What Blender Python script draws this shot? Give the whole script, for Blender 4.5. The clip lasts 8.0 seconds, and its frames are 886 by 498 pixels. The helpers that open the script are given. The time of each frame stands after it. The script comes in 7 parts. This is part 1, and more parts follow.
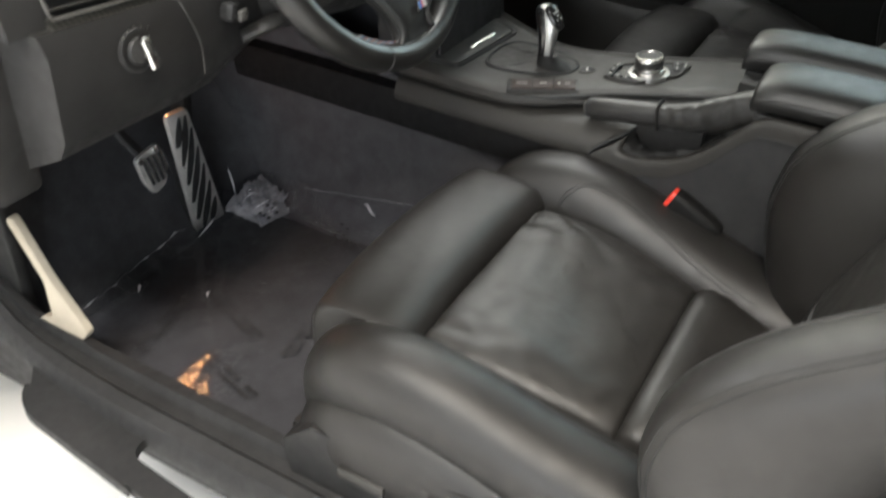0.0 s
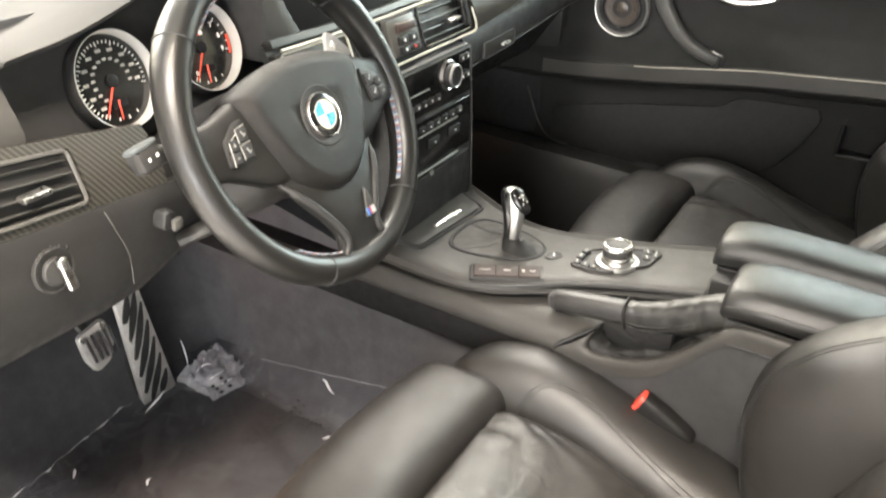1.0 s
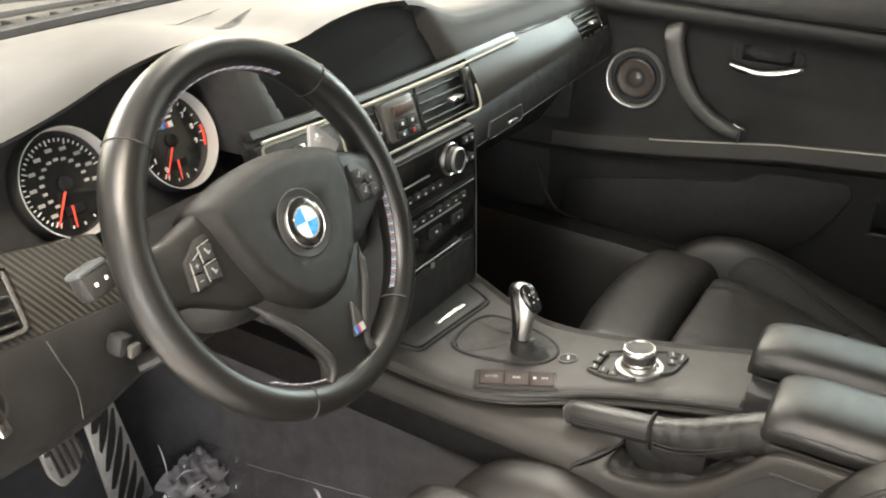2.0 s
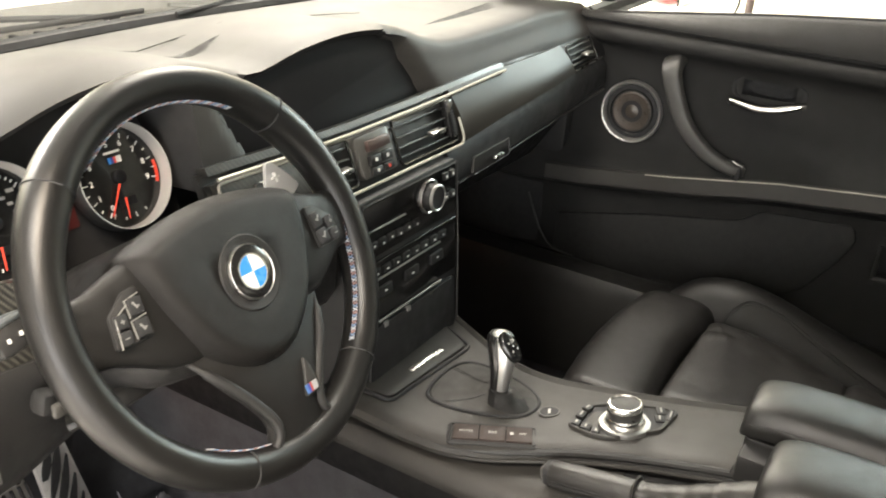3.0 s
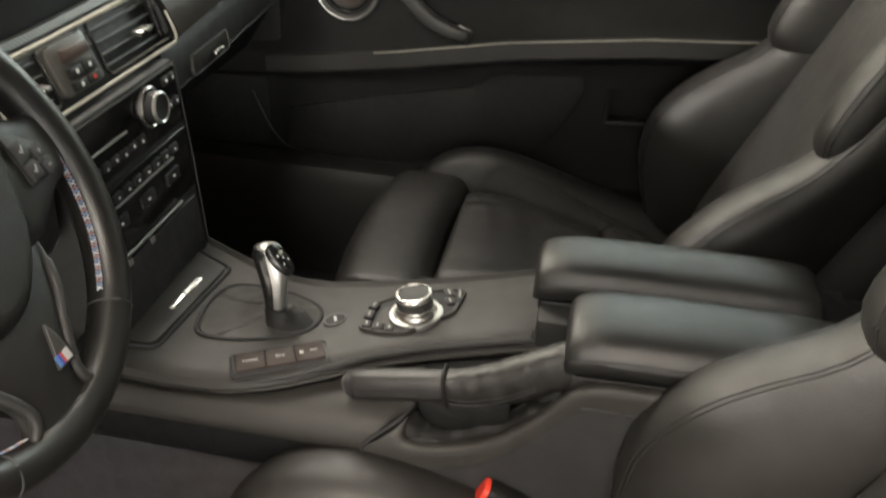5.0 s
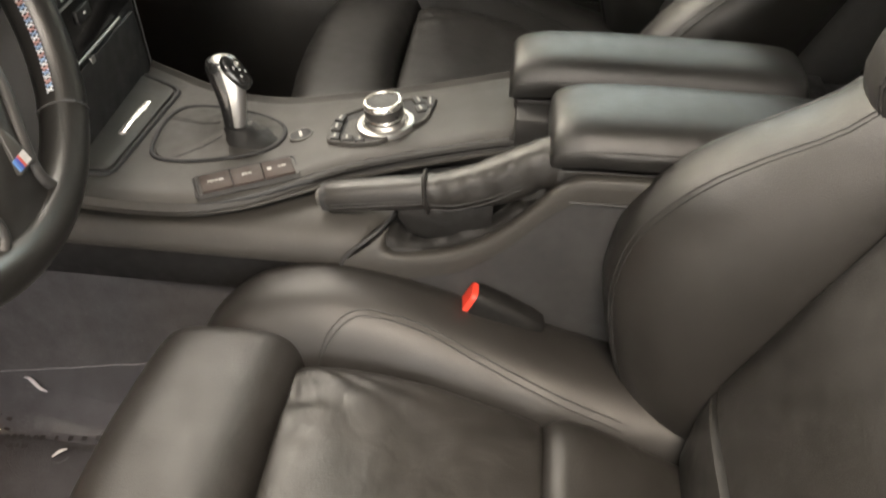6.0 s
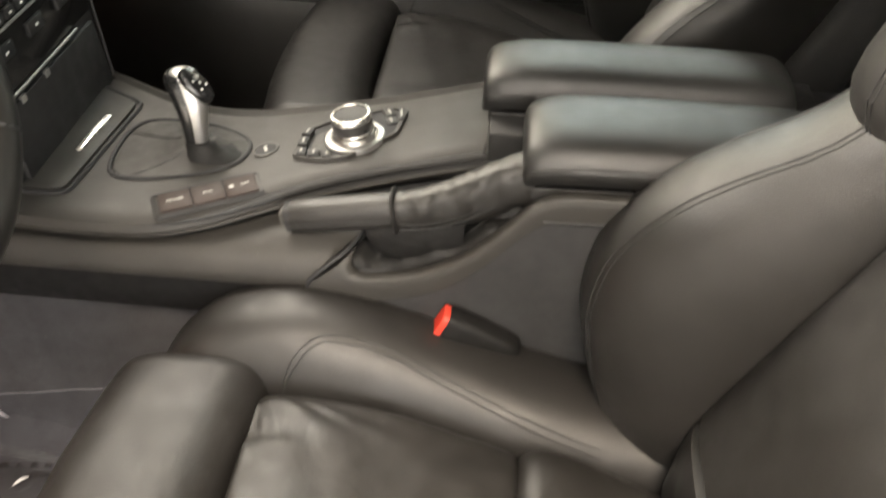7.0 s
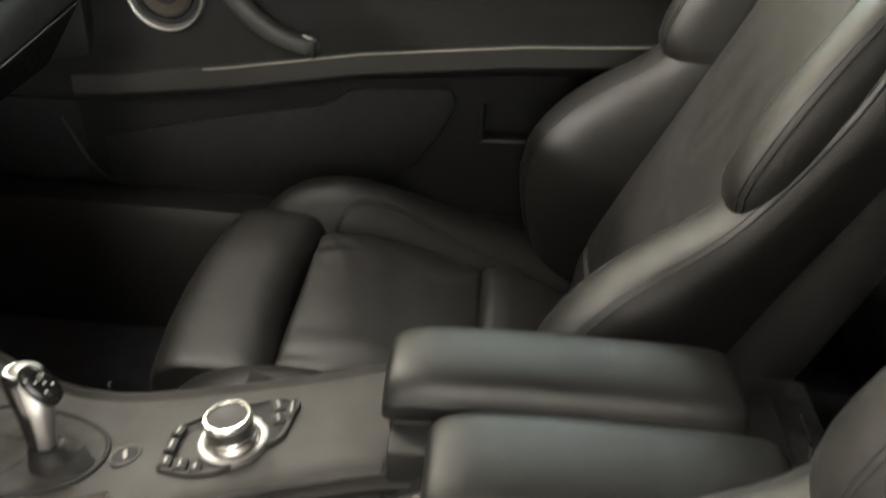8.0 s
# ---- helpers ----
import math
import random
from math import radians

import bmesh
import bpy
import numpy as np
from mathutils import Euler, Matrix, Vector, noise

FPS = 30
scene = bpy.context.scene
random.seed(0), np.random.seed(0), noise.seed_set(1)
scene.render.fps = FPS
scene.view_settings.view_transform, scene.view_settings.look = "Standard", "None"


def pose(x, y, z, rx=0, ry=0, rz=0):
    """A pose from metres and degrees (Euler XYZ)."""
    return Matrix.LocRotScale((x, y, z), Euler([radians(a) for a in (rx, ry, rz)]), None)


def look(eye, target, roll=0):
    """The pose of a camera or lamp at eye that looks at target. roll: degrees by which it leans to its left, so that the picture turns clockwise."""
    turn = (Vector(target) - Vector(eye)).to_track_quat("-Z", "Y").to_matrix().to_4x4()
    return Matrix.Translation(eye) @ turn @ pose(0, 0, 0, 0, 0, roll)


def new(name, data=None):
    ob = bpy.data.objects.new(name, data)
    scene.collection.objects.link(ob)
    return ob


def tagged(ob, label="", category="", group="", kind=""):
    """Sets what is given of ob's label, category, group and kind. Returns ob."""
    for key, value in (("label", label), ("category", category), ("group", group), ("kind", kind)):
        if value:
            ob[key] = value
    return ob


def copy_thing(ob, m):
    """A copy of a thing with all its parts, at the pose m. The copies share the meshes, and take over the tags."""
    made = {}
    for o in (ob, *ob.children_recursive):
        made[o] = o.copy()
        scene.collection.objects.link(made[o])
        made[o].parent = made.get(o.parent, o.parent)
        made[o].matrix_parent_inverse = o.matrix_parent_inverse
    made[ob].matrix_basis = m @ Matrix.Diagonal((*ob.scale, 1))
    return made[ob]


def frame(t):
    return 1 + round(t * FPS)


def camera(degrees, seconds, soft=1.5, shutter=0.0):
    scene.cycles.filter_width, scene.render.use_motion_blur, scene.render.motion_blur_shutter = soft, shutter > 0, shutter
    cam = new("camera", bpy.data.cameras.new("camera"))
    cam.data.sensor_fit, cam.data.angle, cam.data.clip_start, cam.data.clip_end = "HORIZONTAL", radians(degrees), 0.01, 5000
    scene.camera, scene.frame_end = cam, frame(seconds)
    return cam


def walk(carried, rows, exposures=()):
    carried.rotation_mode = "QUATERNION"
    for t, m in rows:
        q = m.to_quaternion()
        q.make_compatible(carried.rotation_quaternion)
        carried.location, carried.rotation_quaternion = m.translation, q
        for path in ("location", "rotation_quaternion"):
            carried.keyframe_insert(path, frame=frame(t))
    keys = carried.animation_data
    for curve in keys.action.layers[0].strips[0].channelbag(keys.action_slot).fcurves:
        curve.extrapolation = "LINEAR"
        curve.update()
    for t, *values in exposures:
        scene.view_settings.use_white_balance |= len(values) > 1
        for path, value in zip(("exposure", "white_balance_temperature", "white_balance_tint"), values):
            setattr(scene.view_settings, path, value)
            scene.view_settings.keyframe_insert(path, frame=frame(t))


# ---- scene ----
cam = camera(52.5, 8.0, 1.9, 0.4)
PATH = [
    (0, (-1.19, -0.525, 1.064), (0.235, 0.237, -0.115), 3.0),
    (0.5, (-1.119, -0.532, 1.114), (0.371, 0.25, 0.032), 3.6),
    (1, (-1.062, -0.502, 1.128), (0.475, 0.318, 0.144), 4.1),
    (1.5, (-0.997, -0.453, 1.129), (0.568, 0.387, 0.209), 3.6),
    (3, (-0.86, -0.436, 1.123), (0.721, 0.455, 0.282), 4.3),
    (3.5, (-0.832, -0.447, 1.125), (0.786, 0.389, 0.298), 4.4),
    (4, (-0.818, -0.455, 1.125), (0.856, 0.254, 0.291), 4.3),
    (4.5, (-0.802, -0.419, 1.107), (0.924, 0.054, 0.215), 3.8),
    (5, (-0.793, -0.368, 1.074), (0.911, -0.08, 0.068), 2.7),
    (6.5, (-0.789, -0.328, 0.996), (0.715, -0.233, -0.318), 2.1),
    (7, (-0.745, -0.351, 1.0), (0.797, -0.242, -0.27), 1.9),
    (7.5, (-0.639, -0.369, 1.029), (0.987, -0.278, -0.131), 2.7),
    (8, (-0.541, -0.394, 1.055), (1.164, -0.326, 0.011), 3.5),
]
walk(cam, [(t, look(eye, target, roll)) for t, eye, target, roll in PATH],
     [(0, -0.72, 5950, 9), (0.2, -0.05, 6250, 11), (0.5, 0.52, 6450, 12), (1.0, 0.68, 6450, 12), (1.5, 0.38, 6500, 12), (3.0, 0.0, 6600, 12), (3.5, -0.13, 6650, 12), (4.0, -0.18, 6650, 12), (4.5, -0.5, 6600, 12), (5.0, -0.58, 6650, 12), (6.5, 0.26, 6850, 14), (7.0, 0.16, 6800, 13), (7.5, -0.05, 6700, 11), (8.0, -0.38, 6650, 11)])

# ---- world, lamps, exposure ----
world = bpy.data.worlds.new("world")
scene.world = world
world.use_nodes = True
world.node_tree.nodes["Background"].inputs[0].default_value = (0.9, 0.95, 1.0, 1)
world.node_tree.nodes["Background"].inputs[1].default_value = 0.3
scene.view_settings.exposure = 0.0

ROOM = dict(x0=-5.2, x1=3.4, y0=-5.5, y1=6.5, z0=-0.1, z1=3.1)
# ceiling panels: x, y, size x, size y, watts, colour
PANELS = [
    (-1.65, -0.75, 1.2, 0.5, 185, (1.0, 0.85, 0.66)),
    (-2.5, -0.1, 0.5, 1.2, 160, (1.0, 0.94, 0.84)),
    (1.55, 0.75, 1.2, 0.6, 125, (1.0, 0.93, 0.82)),
    (-0.2, 5.0, 2.4, 0.6, 1000, (1.0, 0.96, 0.89)),
    (2.7, 2.5, 0.6, 1.8, 330, (1.0, 0.94, 0.82)),
]


# ---- mesh helpers ----
ORG = {}


def thing(name, loc, label, category, group="", kind=""):
    e = new(name)
    e.empty_display_size = 0.05
    e.location = loc
    ORG[e.name] = Vector(loc)
    return tagged(e, label, category, group, kind)


def shaded(me, angle):
    me.polygons.foreach_set("use_smooth", [True] * len(me.polygons))
    me.set_sharp_from_angle(angle=radians(angle))


def part(name, bm, material, parent, label="", angle=38, kind=""):
    """One bmesh, built in world metres, as one mesh object under a thing or a part."""
    org = ORG[parent.name] if parent else Vector((0, 0, 0))
    bmesh.ops.recalc_face_normals(bm, faces=bm.faces)
    bmesh.ops.translate(bm, verts=bm.verts, vec=-org)
    me = bpy.data.meshes.new(name)
    bm.to_mesh(me)
    bm.free()
    shaded(me, angle)
    me.materials.append(material)
    ob = new(name, me)
    if parent:
        ob.parent = parent
    ORG[ob.name] = org
    return tagged(ob, label, "", "", kind)


def solo(name, bm, material, label, category, group="", kind="", angle=38):
    """A thing that is one mesh."""
    ob = part(name, bm, material, None, "", angle)
    return tagged(ob, label, category, group, kind)


def spl(pts, n=8, closed=False):
    """A smooth line through points."""
    pts = [Vector(p) for p in pts]
    m, out = len(pts), []
    for i in range(m if closed else m - 1):
        if closed:
            a, b, c, d = (pts[(i + k) % m] for k in (-1, 0, 1, 2))
        else:
            b, c = pts[i], pts[i + 1]
            a = pts[i - 1] if i else b * 2 - c
            d = pts[i + 2] if i + 2 < m else c * 2 - b
        for k in range(n):
            t = k / n
            out.append(0.5 * (2 * b + (c - a) * t + (2 * a - 5 * b + 4 * c - d) * t * t + (3 * b - a - 3 * c + d) * t ** 3))
    if not closed:
        out.append(pts[-1].copy())
    return out


def lerp_table(table, x):
    xs, *cols = zip(*table)
    return [float(np.interp(x, xs, c)) for c in cols]


def curve_table(table, n=6):
    """Rows made denser along a smooth line through them."""
    rows = []
    cols = [np.array(c, float) for c in zip(*table)]
    m = len(table)
    for i in range(m - 1):
        for k in range(n):
            t, row = k / n, []
            for c in cols:
                b, d = c[i], c[i + 1]
                a = c[i - 1] if i else 2 * b - d
                e = c[i + 2] if i + 2 < m else 2 * d - b
                row.append(0.5 * (2 * b + (d - a) * t + (2 * a - 5 * b + 4 * d - e) * t * t + (3 * b - a - 3 * d + e) * t ** 3))
            rows.append(row)
    rows.append(list(table[-1]))
    return rows


def loft(bm, rings, caps=True, closed=True):
    vs = [[bm.verts.new(p) for p in r] for r in rings]
    n = len(vs[0])
    for a, b in zip(vs, vs[1:]):
        for i in range(n if closed else n - 1):
            j = (i + 1) % n
            bm.faces.new((a[i], a[j], b[j], b[i]))
    if caps and closed:
        bm.faces.new(vs[0])
        bm.faces.new(vs[-1][::-1])
    return vs


def sring(c, u, v, ru, rv, e=2.0, n=28, skew=0.0):
    """A rounded ring round c in the plane of u and v."""
    c, u, v, out = Vector(c), Vector(u), Vector(v), []
    for i in range(n):
        a = 2 * math.pi * i / n
        ca, sa = math.cos(a), math.sin(a)
        p = ru * math.copysign(abs(ca) ** (2 / e), ca)
        q = rv * math.copysign(abs(sa) ** (2 / e), sa)
        out.append(c + u * (p + skew * q) + v * q)
    return out


def box(bm, c, s, m=None, bev=0.0, seg=2):
    """A box with rounded edges: middle, sizes, and a turn."""
    t = Matrix.Translation(c) @ (m.to_4x4() if m else Matrix()) @ Matrix.Diagonal((*s, 1))
    made = bmesh.ops.create_cube(bm, size=1, matrix=t)["verts"]
    if bev:
        edges = list({e for v in made for e in v.link_edges})
        bmesh.ops.bevel(bm, geom=edges, offset=bev, segments=seg, profile=0.5, affect="EDGES", clamp_overlap=True)
    return bm


def tube(bm, pts, r, n=10, flat=1.0, side=(0, 0, 1), caps=True, e=2.0):
    """A tube along points; r: one radius or one for each; flat: its thickness across side."""
    pts = [Vector(p) for p in pts]
    rings = []
    for i, p in enumerate(pts):
        d = (pts[min(i + 1, len(pts) - 1)] - pts[max(i - 1, 0)]).normalized()
        s = Vector(side)
        u = d.cross(s)
        u = u.normalized() if u.length > 1e-4 else d.orthogonal().normalized()
        v = u.cross(d)
        ri = r[i] if hasattr(r, "__len__") else r
        rings.append(sring(p, u, v, ri, ri * flat, e, n))
    loft(bm, rings, caps)
    return bm


def lathe(bm, prof, m, n=32, cap=True):
    """Turns a profile of (radius, height) round the z axis of the pose m."""
    if prof[-1][0] > 0.003:
        prof, cap = list(prof) + [prof[0]], False
    rings = [[m @ Vector((r * math.cos(2 * math.pi * i / n), r * math.sin(2 * math.pi * i / n), h)) for i in range(n)] for r, h in prof]
    loft(bm, rings, cap)
    return bm


def slab(bm, outline, up, thick, bev=0.0, seg=2):
    """A flat outline with thickness along up, its top edge rounded."""
    up = Vector(up).normalized()
    pts = [Vector(p) for p in outline]
    mid = sum(pts, Vector()) / len(pts)
    rings = [[p - up * thick for p in pts], [p - up * bev for p in pts]]
    for k in range(1, seg + 1):
        a = math.pi / 2 * k / seg
        d, h = bev * (1 - math.cos(a)), bev * (math.sin(a) - 1)
        rings.append([p + (mid - p).normalized() * d + up * h for p in pts])
    if not bev:
        rings = [rings[0], pts]
    loft(bm, rings)
    return bm


def rounded(pts, r, n=4):
    """A polygon with its corners rounded."""
    pts, out = [Vector(p) for p in pts], []
    m = len(pts)
    for i, p in enumerate(pts):
        a, b = pts[i - 1], pts[(i + 1) % m]
        ra = min(r, (a - p).length * 0.45)
        rb = min(r, (b - p).length * 0.45)
        s, t = p + (a - p).normalized() * ra, p + (b - p).normalized() * rb
        for k in range(n + 1):
            f = k / n
            out.append(s * (1 - f) ** 2 + p * 2 * f * (1 - f) + t * f * f)
    return out


def frame_of(origin, xaxis, yaxis):
    """A pose with its own right and up; its z points out of the face."""
    x = Vector(xaxis).normalized()
    z = x.cross(Vector(yaxis)).normalized()
    y = z.cross(x)
    m = Matrix.Identity(4)
    m.col[0][:3], m.col[1][:3], m.col[2][:3], m.col[3][:3] = x, y, z, Vector(origin)
    return m


def letters(bm, text, m, height, thick=0.0004, align="CENTER"):
    """Writing in the built-in font, as mesh, on the face of the pose m."""
    cu = bpy.data.curves.new("letters", "FONT")
    cu.body, cu.size, cu.extrude, cu.align_x, cu.align_y, cu.resolution_u = text, height * 1.35, thick, align, "CENTER", 2
    ob = bpy.data.objects.new("letters", cu)
    me = bpy.data.meshes.new_from_object(ob)
    me.transform(m)
    bm.from_mesh(me)
    bpy.data.objects.remove(ob)
    bpy.data.curves.remove(cu)
    bpy.data.meshes.remove(me)
    return bm


def B():
    return bmesh.new()


# ---- materials ----
def nodes_of(name):
    mat = bpy.data.materials.new(name)
    mat.use_nodes = True
    nt = mat.node_tree
    return mat, nt, nt.nodes["Principled BSDF"]


def add(nt, kind, **sets):
    n = nt.nodes.new(kind)
    for k, v in sets.items():
        if k in n.inputs:
            n.inputs[k].default_value = v
    return n


def surface(name, colour, rough, metal=0.0, grain=0.0, grain_scale=900.0, wear=0.25, wear_scale=14.0, rough_var=0.12, kind="noise",
            coat=0.0, wrinkle=0.0, wrinkle_scale=30.0, spec=0.5, dust=0.0):
    """A plain material with colour and gloss that vary at two scales, and fine relief."""
    mat, nt, b = nodes_of(name)
    li = nt.links.new
    tc = add(nt, "ShaderNodeTexCoord")
    big = add(nt, "ShaderNodeTexNoise", Scale=wear_scale, Detail=6.0, Roughness=0.6)
    li(tc.outputs["Object"], big.inputs["Vector"])
    ramp = add(nt, "ShaderNodeMapRange")
    ramp.inputs[1].default_value, ramp.inputs[2].default_value = 0.3, 0.7
    ramp.inputs[3].default_value, ramp.inputs[4].default_value = 1 - wear, 1 + wear
    li(big.outputs["Fac"], ramp.inputs[0])
    mul = add(nt, "ShaderNodeVectorMath")
    mul.operation = "SCALE"
    mul.inputs[0].default_value = colour
    li(ramp.outputs[0], mul.inputs["Scale"])
    out = mul.outputs[0]
    if dust:
        dn = add(nt, "ShaderNodeTexNoise", Scale=420.0, Detail=3.0)
        li(tc.outputs["Object"], dn.inputs["Vector"])
        dr = add(nt, "ShaderNodeMapRange")
        dr.inputs[1].default_value, dr.inputs[2].default_value, dr.inputs[4].default_value = 0.62, 0.78, dust
        li(dn.outputs["Fac"], dr.inputs[0])
        mx = add(nt, "ShaderNodeMix")
        mx.data_type = "RGBA"
        li(dr.outputs[0], mx.inputs["Factor"])
        li(out, mx.inputs[6])
        mx.inputs[7].default_value = (0.4, 0.38, 0.34, 1)
        out = mx.outputs[2]
    li(out, b.inputs["Base Color"])
    rr = add(nt, "ShaderNodeMapRange")
    rr.inputs[1].default_value, rr.inputs[2].default_value = 0.3, 0.7
    rr.inputs[3].default_value, rr.inputs[4].default_value = max(0.02, rough - rough_var), min(1, rough + rough_var)
    sm = add(nt, "ShaderNodeTexNoise", Scale=wear_scale * 5, Detail=4.0)
    li(tc.outputs["Object"], sm.inputs["Vector"])
    li(sm.outputs["Fac"], rr.inputs[0])
    li(rr.outputs[0], b.inputs["Roughness"])
    b.inputs["Metallic"].default_value = metal
    b.inputs["Coat Weight"].default_value = coat
    b.inputs["Coat Roughness"].default_value = 0.06
    b.inputs["Specular IOR Level"].default_value = spec
    normal = None
    if wrinkle:
        wn = add(nt, "ShaderNodeTexNoise", Scale=wrinkle_scale, Detail=3.0, Distortion=1.2)
        li(tc.outputs["Object"], wn.inputs["Vector"])
        bp = add(nt, "ShaderNodeBump", Strength=wrinkle, Distance=0.01)
        li(wn.outputs["Fac"], bp.inputs["Height"])
        normal = bp
    if grain:
        if kind == "cells":
            g = add(nt, "ShaderNodeTexVoronoi", Scale=grain_scale)
            src = g.outputs["Distance"]
        else:
            g = add(nt, "ShaderNodeTexNoise", Scale=grain_scale, Detail=2.0)
            src = g.outputs["Fac"]
        li(tc.outputs["Object"], g.inputs["Vector"])
        bp = add(nt, "ShaderNodeBump", Strength=grain, Distance=0.001)
        li(src, bp.inputs["Height"])
        if normal:
            li(normal.outputs[0], bp.inputs["Normal"])
        normal = bp
    if normal:
        li(normal.outputs[0], b.inputs["Normal"])
    return mat


def carbon(name, turn=0.6, pale=1.0):
    """Twill weave under clear lacquer."""
    mat, nt, b = nodes_of(name)
    li = nt.links.new
    tc = add(nt, "ShaderNodeTexCoord")
    mp = add(nt, "ShaderNodeMapping")
    mp.inputs["Rotation"].default_value = (0, turn, 0)
    li(tc.outputs["Object"], mp.inputs["Vector"])
    w1 = add(nt, "ShaderNodeTexWave", Scale=62.0, Distortion=0.0)
    w1.wave_profile = "TRI"
    w1.bands_direction = "X"
    w2 = add(nt, "ShaderNodeTexWave", Scale=160.0, Distortion=0.0)
    w2.bands_direction = "Z"
    li(mp.outputs[0], w1.inputs["Vector"])
    li(mp.outputs[0], w2.inputs["Vector"])
    ml = add(nt, "ShaderNodeMath")
    ml.operation = "MULTIPLY"
    li(w1.outputs["Fac"], ml.inputs[0])
    ad = add(nt, "ShaderNodeMapRange")
    ad.inputs[3].default_value, ad.inputs[4].default_value = 0.6, 1.0
    li(w2.outputs["Fac"], ad.inputs[0])
    li(ad.outputs[0], ml.inputs[1])
    cr = add(nt, "ShaderNodeValToRGB")
    cr.color_ramp.elements[0].color, cr.color_ramp.elements[1].color = (0.012, 0.012, 0.011, 1), (0.065 * pale, 0.062 * pale, 0.053 * pale, 1)
    cr.color_ramp.elements[0].position, cr.color_ramp.elements[1].position = 0.25, 0.75
    li(ml.outputs[0], cr.inputs[0])
    li(cr.outputs[0], b.inputs["Base Color"])
    b.inputs["Roughness"].default_value = 0.50 - 0.15 * pale
    b.inputs["Coat Weight"].default_value = 0.4 * pale
    b.inputs["Coat Roughness"].default_value = 0.08
    bp = add(nt, "ShaderNodeBump", Strength=0.15, Distance=0.0005)
    li(ml.outputs[0], bp.inputs["Height"])
    li(bp.outputs[0], b.inputs["Normal"])
    return mat


def pane(name, tint, gloss=0.06, rough=0.0, wrinkle=0.0, scale=40.0, haze=0.0, most=0.6):
    """Clear sheet: lets light through and gives a Fresnel shine."""
    mat, nt, b = nodes_of(name)
    li = nt.links.new
    nt.nodes.remove(b)
    tr = add(nt, "ShaderNodeBsdfTransparent")
    tr.inputs[0].default_value = (*tint, 1)
    gl = add(nt, "ShaderNodeBsdfGlossy", Roughness=rough)
    lw = add(nt, "ShaderNodeFresnel", IOR=1.45)
    mr = add(nt, "ShaderNodeMapRange")
    mr.inputs[1].default_value, mr.inputs[2].default_value, mr.inputs[3].default_value, mr.inputs[4].default_value = 0.03, 1.0, gloss, most
    li(lw.outputs[0], mr.inputs[0])
    mx = add(nt, "ShaderNodeMixShader")
    li(mr.outputs[0], mx.inputs[0])
    li(tr.outputs[0], mx.inputs[1])
    li(gl.outputs[0], mx.inputs[2])
    last = mx
    if wrinkle:
        tc = add(nt, "ShaderNodeTexCoord")
        nz = add(nt, "ShaderNodeTexNoise", Scale=scale, Detail=4.0, Distortion=1.5)
        li(tc.outputs["Object"], nz.inputs["Vector"])
        bp = add(nt, "ShaderNodeBump", Strength=wrinkle, Distance=0.02)
        li(nz.outputs["Fac"], bp.inputs["Height"])
        li(bp.outputs[0], gl.inputs["Normal"])
        li(bp.outputs[0], lw.inputs["Normal"])
    if haze:
        df = add(nt, "ShaderNodeBsdfDiffuse")
        df.inputs[0].default_value = (0.75, 0.75, 0.78, 1)
        m2 = add(nt, "ShaderNodeMixShader")
        m2.inputs[0].default_value = haze
        li(mx.outputs[0], m2.inputs[1])
        li(df.outputs[0], m2.inputs[2])
        last = m2
    li(last.outputs[0], nt.nodes["Material Output"].inputs["Surface"])
    return mat


def glow(name, colour, strength, base=0.8):
    mat, nt, b = nodes_of(name)
    b.inputs["Base Color"].default_value = (base, base, base, 1)
    b.inputs["Emission Color"].default_value = (*colour, 1)
    b.inputs["Emission Strength"].default_value = strength
    return mat


LEATHER = surface("black_leather", (0.0145, 0.0136, 0.0126), 0.44, spec=0.45, grain=0.2, grain_scale=1100, kind="cells", wear=0.18, wear_scale=9, rough_var=0.07, wrinkle=0.06, wrinkle_scale=16)
LEATHER_CREASED = surface("creased_leather", (0.0135, 0.0126, 0.0114), 0.42, spec=0.42, grain=0.2, grain_scale=1100, kind="cells", wear=0.28, wear_scale=11, rough_var=0.09, wrinkle=0.2, wrinkle_scale=13)
WHEEL_LEATHER = surface("wheel_leather", (0.0085, 0.0083, 0.0079), 0.33, spec=0.42, grain=0.12, grain_scale=1500, kind="cells", wear=0.1, wear_scale=6, rough_var=0.015)
DASH = surface("dash_skin", (0.030, 0.029, 0.027), 0.6, spec=0.4, grain=0.03, grain_scale=500, kind="cells", wear=0.04, wear_scale=4, rough_var=0.02)
PLASTIC = surface("satin_plastic", (0.022, 0.0210, 0.0192), 0.48, grain=0.25, grain_scale=1600, wear=0.14, wear_scale=10, rough_var=0.07, dust=0.04)
DARK = surface("dark_plastic", (0.020, 0.0198, 0.0196), 0.5, spec=0.30, grain=0.3, grain_scale=1400, wear=0.2, wear_scale=12, dust=0.03)
DOORSKIN = surface("door_skin", (0.0175, 0.0172, 0.0165), 0.58, spec=0.24, grain=0.45, grain_scale=1200, kind="cells", wear=0.14, wear_scale=7, rough_var=0.06)
KNOB = surface("knob_metal", (0.40, 0.395, 0.38), 0.38, metal=0.9, wear=0.06, rough_var=0.06)
SPOKE = surface("spoke_black", (0.011, 0.0107, 0.0103), 0.46, spec=0.28, grain=0.3, grain_scale=1400, wear=0.15, wear_scale=12)
SYMBOL = surface("symbol_print", (0.17, 0.168, 0.16), 0.6, wear=0.05)
TEXT = surface("dim_print", (0.34, 0.33, 0.31), 0.6, wear=0.05)
